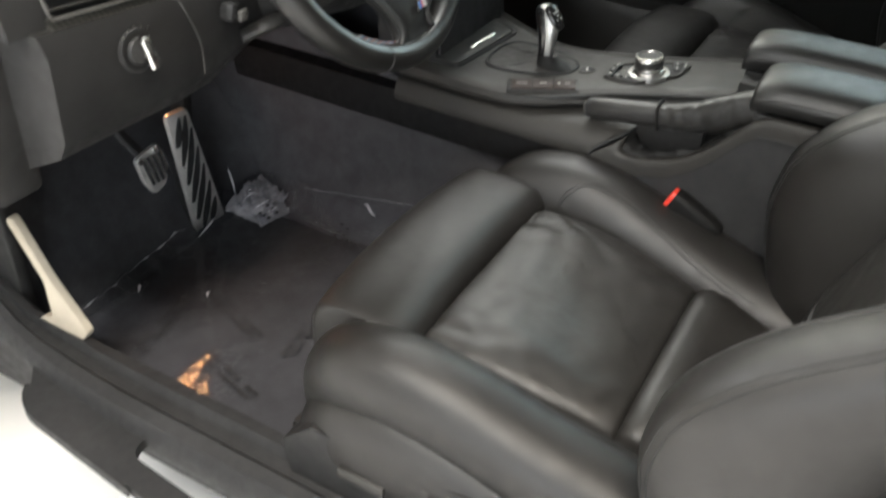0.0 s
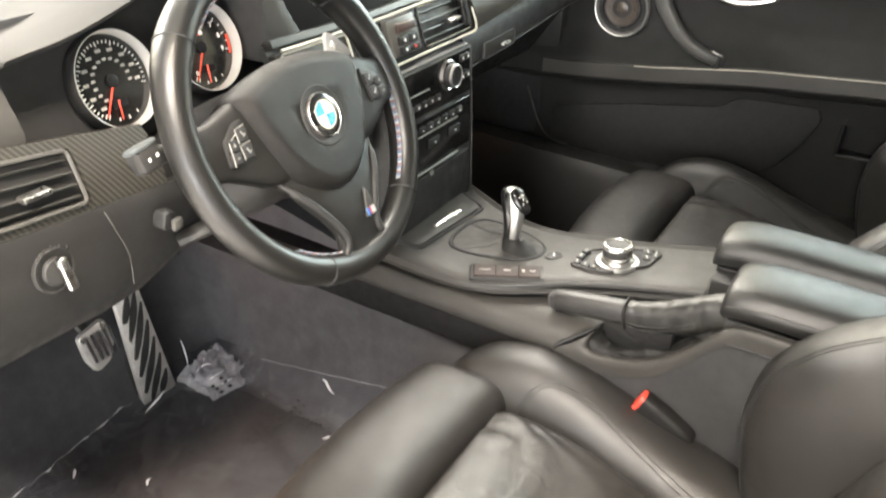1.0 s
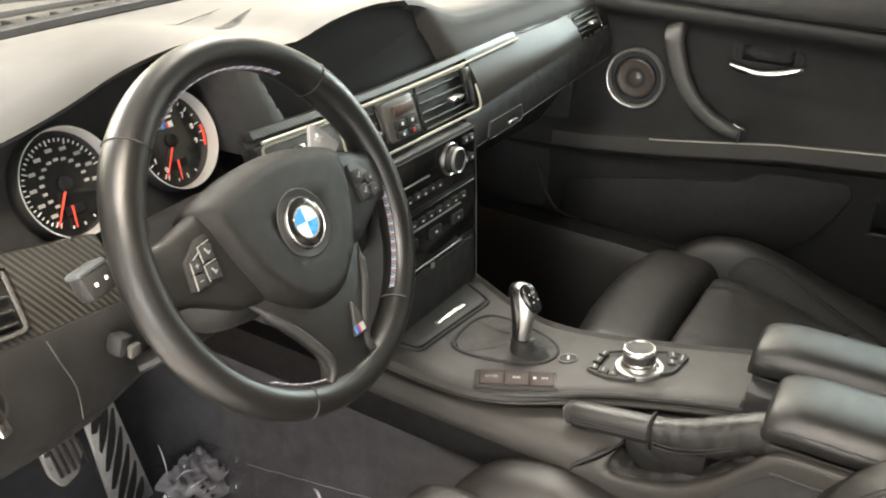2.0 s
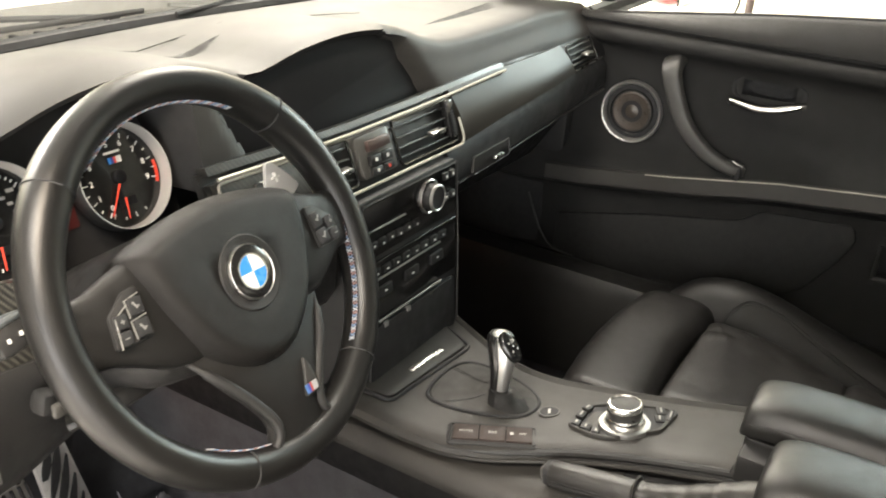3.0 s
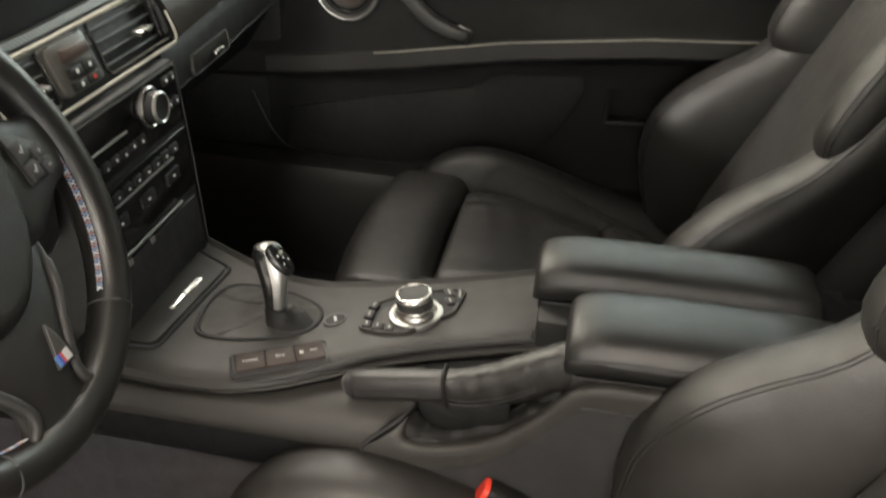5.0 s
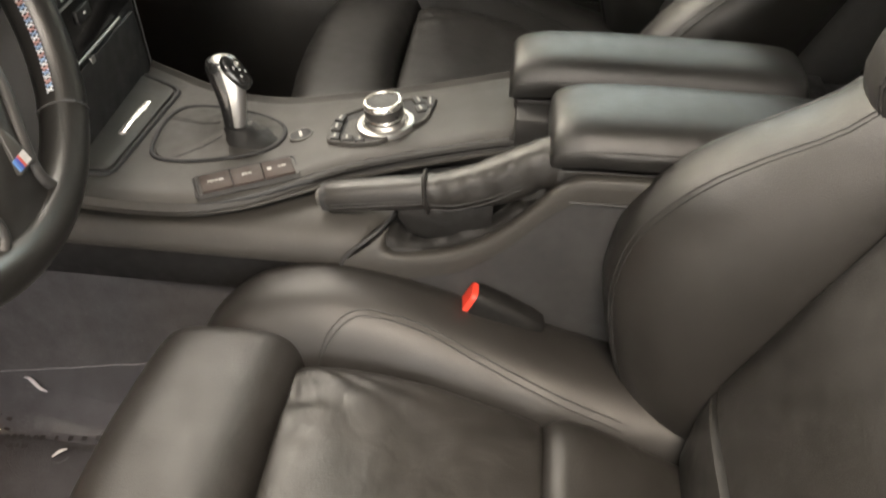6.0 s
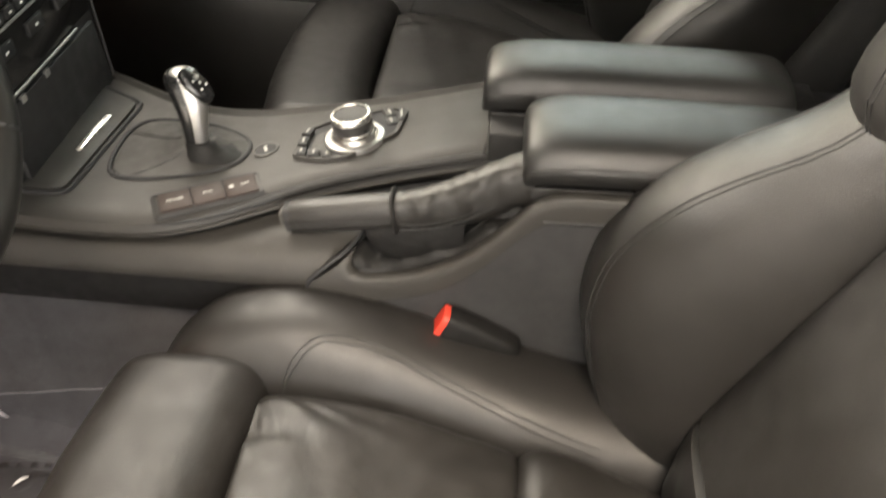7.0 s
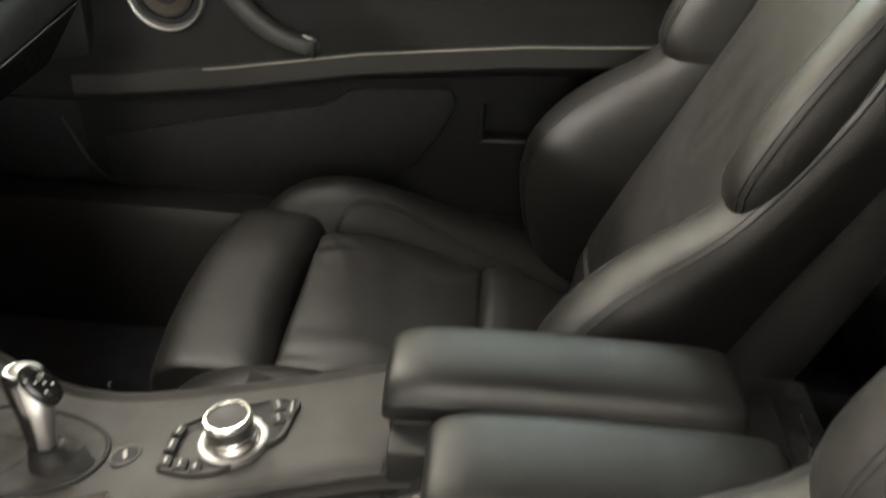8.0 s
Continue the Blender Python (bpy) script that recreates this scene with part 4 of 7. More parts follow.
for nm, px, py, sx, sy, mt, lb in (("hazard_button", 0, 0.014, 0.044, 0.013, surface("hazard", (0.075, 0.050, 0.044), 0.4), "dull red hazard button"),
                                   ("lock_button", -0.0115, -0.0035, 0.021, 0.012, DARK, ""), ("lock_button", 0.0115, -0.0035, 0.021, 0.012, DARK, ""),
                                   ("aux_button", -0.0115, -0.0165, 0.021, 0.010, DARK, ""), ("aux_button", 0.0115, -0.0165, 0.021, 0.010, DARK, "")):
    bm = B()
    box(bm, (px, py, 0.001), (sx, sy, 0.006), bev=0.0015)
    bmesh.ops.transform(bm, matrix=mz_, verts=bm.verts)
    k = part(nm, bm, mt, hz, lb)
    if nm != "hazard_button":
        bm = B()
        box(bm, (px, py, 0.0043), (0.0042, 0.004, 0.0008))
        bmesh.ops.transform(bm, matrix=mz_, verts=bm.verts)
        part("symbol", bm, RED if (nm == "aux_button" and px > 0) else WHITE_PRINT, k)

# lower dash: passenger side
bm = B()
rows = []
for x in np.linspace(0.135, 0.70, 16):
    t_ = trim_face(x, -0.03)
    low = 0.682 + 0.028 * (x - 0.16) / 0.44
    rows.append([(x, t_.y + 0.03, t_.z), (x, t_.y - 0.004, t_.z), (x, t_.y - 0.012, t_.z - 0.012), (x, t_.y - 0.014, low + 0.008), (x, t_.y - 0.008, low), (x, t_.y + 0.03, low - 0.02), (x, 0.26, 0.56), (x, 0.40, 0.47), (x, 0.40, 0.62)])
loft(bm, rows)
gb = part("glovebox", bm, DARK, dash, "black glovebox below the passenger trim")
bm = B()
ol = rounded([(0.192, 0.1165, 0.690), (0.300, 0.1165, 0.694), (0.304, 0.1205, 0.717), (0.196, 0.1205, 0.714)], 0.004)
slab(bm, ol, (0, -1, 0), 0.006, 0.0015)
part("cup_flap", bm, PLASTIC, gb)
bm = B()
tube(bm, ol + ol[:1], 0.0007, 5)
part("flap_edge", bm, HANDLE, gb)
part("flap_pull", box(B(), (0.258, 0.1125, 0.703), (0.028, 0.006, 0.005), bev=0.002), SILVER, gb, "small silver pull")
bm = B()
tube(bm, [(x, 0.1215, 0.686 + 0.028 * (x - 0.16) / 0.44) for x in np.linspace(0.16, 0.68, 12)], 0.0014, 5)
part("glovebox_joint", bm, PLASTIC, gb)
# lower dash: driver side
bm = B()
rows = []
for x in np.linspace(-0.72, -0.115, 16):
    t_ = trim_face(x, -0.04)
    knee = 0.612 + 0.05 * max(0, 1 - abs(x + 0.38) / 0.15)
    rows.append([(x, t_.y + 0.03, t_.z), (x, t_.y - 0.006, t_.z), (x, t_.y - 0.016, t_.z - 0.02), (x, t_.y - 0.012, knee + 0.02), (x, t_.y + 0.0, knee), (x, 0.24, knee - 0.05), (x, 0.40, 0.50), (x, 0.40, 0.65)])
loft(bm, rows)
kn = part("knee_panel", bm, DARK, dash, "dark knee panel below the driver trim")
bm = B()
tube(bm, spl([(-0.565, 0.121, 0.728), (-0.562, 0.112, 0.71), (-0.552, 0.110, 0.68), (-0.548, 0.113, 0.645)], 5), 0.0008, 5)
part("panel_joint", bm, PLASTIC, kn)
for s in (-1, 1):
    part("end_cap", box(B(), (s * 0.735, 0.33, 0.70), (0.06, 0.27, 0.29), bev=0.01), DARK, dash)
# light switch
ls = thing("light_switch", (-0.636, 0.115, 0.70), "rotary headlight switch with bright lever", "switch")
mL = frame_of((-0.632, 0.113, 0.700), (1, 0, 0), (0, 0.12, 1))
lathe(bm := B(), [(0.021, -0.004), (0.021, 0.0), (0.0205, 0.0012), (0.0185, 0.0005)], mL, 36)
part("dial_ring", bm, DARK, ls)
lathe(bm := B(), [(0.0135, 0.0), (0.013, 0.003), (0.012, 0.004), (0.001, 0.004)], mL, 32)
part("knob", bm, DARK, ls)
bm = B()
box(bm, (0.004, -0.002, 0.010), (0.011, 0.035, 0.011), Matrix.Rotation(radians(12), 3, "Z"), bev=0.004)
bmesh.ops.transform(bm, matrix=mL, verts=bm.verts)
part("lever", bm, CHROME, ls, "bright lever across the knob")
for k in range(5):
    a = radians(48 + 21 * k)
    bm = B()
    box(bm, (0.0235 * math.cos(a), 0.0235 * math.sin(a), 0.0025), (0.0016, 0.0024, 0.001))
    bmesh.ops.transform(bm, matrix=mL, verts=bm.verts)
    part("symbol", bm, SILVER, ls)

# ---- centre stack ----
cs = thing("centre_stack", (0.02, 0.14, 0.5), "black centre stack with radio and climate controls", "control panel")
mC = frame_of((0.02, 0.104, 0.64), (1, 0, 0), (0, 0.09, 1))


def onC(bm):
    bmesh.ops.transform(bm, matrix=mC, verts=bm.verts)
    return bm


bm = B()
slab(bm, rounded([(-0.112, -0.16, 0), (0.108, -0.16, 0), (0.110, 0.094, 0), (-0.114, 0.094, 0)], 0.008), (0, 0, 1), 0.10, 0.003)
part("fascia", onC(bm), DARK, cs)
bm = B()
slab(bm, rounded([(-0.104, 0.022, 0.003), (0.104, 0.022, 0.003), (0.104, 0.088, 0.003), (-0.104, 0.088, 0.003)], 0.004), (0, 0, 1), 0.004, 0.001)
rd = part("radio", onC(bm), PIANO, cs, "gloss black radio panel")
bm = B()
tube(bm, [(-0.10, 0.056, 0.004), (-0.02, 0.056, 0.004)], 0.0013, 6)
part("disc_slot", onC(bm), LINE, rd)
bm = B()
tube(bm, [(-0.104, 0.0895, 0.003), (0.104, 0.0895, 0.003)], 0.0009, 5)
tube(bm, [(0.108, 0.09, 0.002), (0.110, -0.02, 0.002), (0.106, -0.15, 0.002)], 0.0012, 5)
part("fascia_edge", onC(bm), PLASTIC, cs)
lathe(bm := B(), [(0.0225, 0.003), (0.0225, 0.006), (0.0212, 0.0075), (0.019, 0.006)], Matrix.Translation((0.034, 0.063, 0)), 36)
part("knob_collar", onC(bm), SILVER, rd)
lathe(bm := B(), [(0.0175, 0.003), (0.0175, 0.016), (0.0160, 0.019), (0.0140, 0.018), (0.001, 0.018)], Matrix.Translation((0.034, 0.063, 0)), 36)
kb = part("volume_knob", onC(bm), DARK, rd, "black volume knob with chrome rim")
lathe(bm := B(), [(0.0175, 0.0155), (0.0173, 0.0185), (0.0158, 0.0200), (0.0146, 0.0188)], Matrix.Translation((0.034, 0.063, 0)), 36)
part("knob_rim", onC(bm), KNOB, kb)
for k in range(6):
    bm = B()
    box(bm, (-0.09 + 0.0185 * k, 0.038, 0.0045), (0.015, 0.009, 0.004), bev=0.001)
    b_k = part("preset", onC(bm), DARK, rd)
    bm = B()
    box(bm, (-0.09 + 0.0185 * k, 0.038 - 0.002 * (k % 2), 0.007), (0.0028, 0.0024, 0.0008))
    part("symbol", onC(bm), WHITE_PRINT, b_k)
for k in range(4):
    bm = B()
    box(bm, (0.075 + 0.016 * (k % 2), 0.078 - 0.028 * (k // 2), 0.0045), (0.012, 0.010, 0.004), bev=0.001)
    b_k = part("side_button", onC(bm), DARK, rd)
    bm = B()
    box(bm, (0.075 + 0.016 * (k % 2), 0.078 - 0.028 * (k // 2), 0.007), (0.0028, 0.0026, 0.0008))
    part("symbol", onC(bm), WHITE_PRINT, b_k)
bm = B()
slab(bm, rounded([(-0.104, -0.06, 0.003), (0.102, -0.06, 0.003), (0.104, 0.014, 0.003), (-0.104, 0.014, 0.003)], 0.004), (0, 0, 1), 0.004, 0.001)
cl = part("climate_panel", onC(bm), PIANO, cs, "gloss black climate panel")
bm = B()
tube(bm, [(-0.10, -0.008, 0.004), (0.06, -0.008, 0.004)], 0.0016, 6)
part("climate_line", onC(bm), LINE, cl)
for k in range(8):
    bm = B()
    box(bm, (-0.086 + 0.0215 * k, 0.0015, 0.0045), (0.017, 0.010, 0.004), bev=0.001)
    b_k = part("button", onC(bm), DARK, cl)
    bm = B()
    box(bm, (-0.086 + 0.0215 * k, 0.001, 0.007), (0.0035, 0.0016, 0.0008))
    part("symbol", onC(bm), WHITE_PRINT, b_k)
for k in range(3):
    bm = B()
    box(bm, (-0.07 + 0.06 * k, -0.026, 0.0045), (0.03, 0.014, 0.004), bev=0.001)
    b_k = part("button", onC(bm), DARK, cl)
    bm = B()
    box(bm, (-0.07 + 0.06 * k, -0.026, 0.007), (0.0045, 0.0018, 0.0008))
    part("symbol", onC(bm), WHITE_PRINT, b_k)
bm = B()
tube(bm, [(-0.10, -0.064, 0.004), (0.06, -0.064, 0.004)], 0.0016, 6)
box(bm, (-0.02, -0.072, 0.0045), (0.008, 0.007, 0.003))
box(bm, (-0.07, -0.072, 0.0045), (0.008, 0.007, 0.003))
part("drawer_line", onC(bm), LINE, cs)
box(bm := B(), (-0.005, -0.108, 0.002), (0.2, 0.075, 0.006), bev=0.002)
part("drawer", onC(bm), DARK, cs)

# ---- instrument cluster ----
ic = thing("instrument_cluster", (-0.40, 0.23, 0.8), "hooded instrument cluster with two silver-ringed dials", "instruments")
box(bm := B(), (-0.428, 0.234, 0.806), (0.334, 0.012, 0.15), Matrix.Rotation(radians(-20), 3, "X"), bev=0.004)
part("backing", bm, surface("cluster_grey", (0.030, 0.030, 0.031), 0.6, spec=0.3, wear=0.08), ic)
bm = B()
slab(bm, [(-0.59, 0.172, 0.735), (-0.275, 0.172, 0.735), (-0.275, 0.27, 0.742), (-0.59, 0.27, 0.742)], (0, 0, 1), 0.01)
part("ledge", bm, DARK, ic)
# red warning readout between the dials, lit
bm = B()
slab(bm, rounded([(-0.397, 0.2145, 0.776), (-0.378, 0.2145, 0.776), (-0.378, 0.2225, 0.797), (-0.397, 0.2225, 0.797)], 0.002), (0, -0.93, 0.37), 0.003)
wr = part("warning_readout", bm, glow("dim_red_readout", (1.0, 0.05, 0.03), 0.05, 0.01), ic, "dim red lit warning readout")
part("warning_lamp", box(B(), (-0.3955, 0.2165, 0.7935), (0.0035, 0.003, 0.0055), bev=0.0008), glow("red_warning_lamp", (1.0, 0.06, 0.04), 2.5, 0.05), wr, "small bright red lamp")
for gx, gz, tach in ((-0.460, 0.806, False), (-0.331, 0.811, True)):
    mG = frame_of((gx, 0.214, gz), (1, 0, 0), (0, 0.40, 1))
    g = part("dial", lathe(B(), [(0.0482, -0.010), (0.0482, -0.002), (0.047, -0.001), (0.001, -0.001)], mG, 40), PIANO, ic, "black dial with white marks")
    part("dial_tube", lathe(B(), [(0.0484, -0.010), (0.0512, -0.006), (0.0512, 0.0110), (0.0506, 0.0118)], mG, 48), DARK, g, "dark outside of the dial's tube")
    part("dial_ring", lathe(B(), [(0.0478, -0.003), (0.0482, -0.004), (0.0506, 0.0112), (0.0502, 0.0122), (0.0494, 0.0118)], mG, 48), RINGM, g, "satin silver inner cone")
    bm = B()
    nt_, major = (19, 2) if tach else (37, 4)
    for k in range(nt_ + 4):
        a = radians(235 - 250 * k / (nt_ - 1)) if k < nt_ else radians(-65 - 18 * (k - nt_))
        L = 0.005 if k % major == 0 else 0.0028
        t2 = B()
        box(t2, (0.041 - L / 2, 0, 0.0004), (L, 0.0008, 0.0006))
        bmesh.ops.transform(t2, matrix=mG @ Matrix.Rotation(a, 4, "Z"), verts=t2.verts)
        tm = bpy.data.meshes.new("tick")
        t2.to_mesh(tm)
        t2.free()
        bm.from_mesh(tm)
        bpy.data.meshes.remove(tm)
    part("marks", bm, WHITE_PRINT, g, kind="stuff")
    bm = B()
    if tach:
        for k in range(10):
            a = radians(235 - 250 * k / 9)
            letters(bm, str(k), mG @ Matrix.Translation((0.0315 * math.cos(a), 0.0315 * math.sin(a), 0.0003)), 0.0058)
    else:
        # two rings of numbers too small to read
        for rr_, n_, w_, h_ in ((0.0318, 10, 0.0068, 0.0032), (0.0225, 13, 0.0048, 0.0026)):
            for k in range(n_):
                a = radians(228 - 236 * k / (n_ - 1))
                q = B()
                for o in (-0.34, 0, 0.34):
                    box(q, (o * w_, 0, 0), (w_ * 0.27, h_, 0.0006))
                bmesh.ops.transform(q, matrix=mG @ Matrix.Translation((rr_ * math.cos(a), rr_ * math.sin(a), 0.0003)), verts=q.verts)
                tm = bpy.data.meshes.new("num")
                q.to_mesh(tm)
                q.free()
                bm.from_mesh(tm)
                bpy.data.meshes.remove(tm)
    part("numerals", bm, WHITE_PRINT if tach else TEXT, g, kind="stuff")
    if tach:
        bm = B()
        for k in range(9):
            a = radians(6 - 3.2 * k)
            t2 = B()
            box(t2, (0.0425, 0, 0.0004), (0.0035, 0.0025, 0.0006))
            bmesh.ops.transform(t2, matrix=mG @ Matrix.Rotation(a, 4, "Z"), verts=t2.verts)
            tm = bpy.data.meshes.new("tick")
            t2.to_mesh(tm)
            t2.free()
            bm.from_mesh(tm)
            bpy.data.meshes.remove(tm)
        part("red_band", bm, NEEDLE, g, "red warning band")
        for o, mt in ((-0.005, BLUE), (-0.002, NAVY), (0.001, NEEDLE), (0.005, WHITE_PRINT)):
            q = B()
            box(q, (o, 0.016, 0.0004), (0.003 if o < 0.003 else 0.006, 0.006, 0.0006))
            bmesh.ops.transform(q, matrix=mG, verts=q.verts)
            part("badge_bar", q, mt, g)
        q = B()
        box(q, (0, 0.0235, 0.0004), (0.018, 0.0022, 0.0006))
        bmesh.ops.transform(q, matrix=mG, verts=q.verts)
        part("unit_bar", q, WHITE_PRINT, g)
    for a_deg, r0_, L in ((236, 0.004, 0.032), (262, 0.016, 0.020)):
        bm = B()
        loft(bm, [sring((0.004 + r0_, 0, 0.003), (0, 1, 0), (0, 0, 1), 0.0012, 0.001, 2, 8), sring((0.004 + r0_ + L, 0, 0.003), (0, 1, 0), (0, 0, 1), 0.0006, 0.0006, 2, 8)])
        bmesh.ops.transform(bm, matrix=mG @ Matrix.Rotation(radians(a_deg), 4, "Z"), verts=bm.verts)
        part("needle", bm, NEEDLE, g, "orange-red needle")
    part("needle_hub", lathe(B(), [(0.0065, 0.0), (0.0065, 0.0022), (0.005, 0.0032), (0.001, 0.0032)], mG, 24), SCREEN, g)
    box(q := B(), (0, -0.024, 0.0004), (0.02, 0.008, 0.0006))
    bmesh.ops.transform(q, matrix=mG, verts=q.verts)
    part("readout", q, SCREEN, g)

# ---- steering wheel and column ----
WC = Vector((-0.3830, 0.0310, 0.7885))
mW = Matrix(((1, 0, 0, WC.x), (0, 0.488, -0.873, WC.y), (0, 0.873, 0.488, WC.z), (0, 0, 0, 1)))


def onW(bm):
    bmesh.ops.transform(bm, matrix=mW, verts=bm.verts)
    return bm


sw = thing("steering_wheel", WC, "black leather three-spoke steering wheel with coloured stitching", "steering wheel")
RM, RT = 0.1570, 0.0155


def rim_r(a):
    """Tube radius: thumb rests at two and ten o'clock."""
    d = math.degrees(a) % 360
    k = sum(math.exp(-((d - c + 180) % 360 - 180) ** 2 / (2 * 13 ** 2)) for c in (40, 140))
    return RT * (1 + 0.16 * k)


def rim_ring(a, scale=1.0, n=20, extra=0.0):
    u = Vector((math.cos(a), math.sin(a), 0))
    r = rim_r(a) * scale + extra
    return sring(u * (RM - 0.25 * (rim_r(a) - RT)), u, (0, 0, 1), r * 0.96, r * 1.08, 2.15, n)


bm = B()
N = 120
vs = [[bm.verts.new(p) for p in rim_ring(2 * math.pi * i / N)] for i in range(N)]
for i in range(N):
    for j in range(20):
        bm.faces.new((vs[i][j], vs[i][(j + 1) % 20], vs[(i + 1) % N][(j + 1) % 20], vs[(i + 1) % N][j]))
part("rim", onW(bm), WHEEL_LEATHER, sw, "worn black leather rim")
for deg in (45, 138, -50, -112):
    bm = B()
    r_ = rim_ring(radians(deg), 1.012)
    tube(bm, r_ + r_[:1], 0.0009, 5, side=(math.cos(radians(deg)), math.sin(radians(deg)), 0.3))
    part("rim_seam", onW(bm), RUBBER, sw)
ST1, ST2, ST3 = (surface("thread", c, 0.7, wear=0.05) for c in ((0.36, 0.38, 0.40), (0.12, 0.19, 0.30), (0.24, 0.13, 0.12)))
# cross stitches on the inside of the rim
for a0, a1, nn in ((-47, -2, 36), (62, 128, 46), (-128, -104, 16)):
    for c, mt in enumerate((ST1, ST2, ST3)):
        bm = B()
        for k in range(nn):
            if k % 3 != c:
                continue
            a = radians(a0 + (a1 - a0) * k / nn)
            b_ = radians(a0 + (a1 - a0) * (k + 0.9) / nn)
            r1 = RM - rim_r(a) * 1.0
            for za, zb in ((0.0045, -0.0015), (-0.0015, 0.0045)):
                tube(bm, [(r1 * math.cos(a), r1 * math.sin(a), za + 0.005), ((r1 - 0.0004) * math.cos(b_), (r1 - 0.0004) * math.sin(b_), zb + 0.005)], 0.0005, 4)
        part("stitching", onW(bm), mt, sw, "coloured cross stitching", kind="stuff")
# airbag pad
half = [(0.0, 0.0620), (0.030, 0.0600), (0.060, 0.0545), (0.084, 0.0470), (0.0920, 0.0385), (0.0895, 0.0180), (0.0795, -0.0120), (0.0655, -0.0400), (0.0480, -0.0610), (0.0240, -0.0775), (0.0, -0.0815)]
PAD = spl([(x, y, 0) for x, y in half] + [(-x, y, 0) for x, y in half[-2:0:-1]], 4, True)
bm = B()
loft(bm, [[Vector((p.x * k, (p.y + 0.008) * k - 0.008, h - 0.003)) for p in PAD] for h, k in ((-0.030, 0.9), (-0.006, 0.985), (0.006, 1.0), (0.0105, 0.995), (0.0150, 0.975), (0.0215, 0.925), (0.0258, 0.875), (0.0280, 0.825), (0.0288, 0.76), (0.0290, 0.66), (0.0295, 0.55), (0.0300, 0.42), (0.0285, 0.36), (0.0275, 0.30))])
pad = part("hub_pad", onW(bm), surface("pad_skin", (0.0085, 0.0079, 0.0074), 0.45, spec=0.25, grain=0.5, grain_scale=1400, kind="cells", wear=0.12, rough_var=0.06), sw, "grained black airbag pad")
mE = Matrix.Translation((0, -0.0045, 0.0255))


def onE(bm):
    bmesh.ops.transform(bm, matrix=mW @ mE, verts=bm.verts)
    return bm


part("emblem_dish", onE(lathe(B(), [(0.0310, 0.0012), (0.0300, 0.0019), (0.0280, 0.0015), (0.0230, 0.0008)], Matrix(), 44)), DARK, pad, "shallow dark dish round the badge")
part("emblem", onE(lathe(B(), [(0.0225, -0.002), (0.0225, 0.003), (0.0205, 0.0042), (0.0145, 0.0042)], Matrix(), 40)), PIANO, pad, "round badge, black ring with blue and white quarters")
part("emblem_rim", onE(lathe(B(), [(0.0226, 0.0), (0.0226, 0.0036), (0.0221, 0.0044), (0.0217, 0.0038)], Matrix(), 40)), SILVER, pad)
part("emblem_inner_rim", onE(lathe(B(), [(0.0148, 0.003), (0.0148, 0.0048), (0.0136, 0.0048)], Matrix(), 36)), CHROME, pad)
for q in range(4):
    bm = B()
    arc = [Vector((0, 0, 0.0046))] + [Vector((0.0136 * math.cos(a), 0.0136 * math.sin(a), 0.0046)) for a in np.linspace(math.pi / 2 * q, math.pi / 2 * (q + 1), 9)]
    loft(bm, [[p - Vector((0, 0, 0.002)) for p in arc], arc])
    part("emblem_quarter", onE(bm), BLUE if q % 2 else BADGE_WHITE, pad)
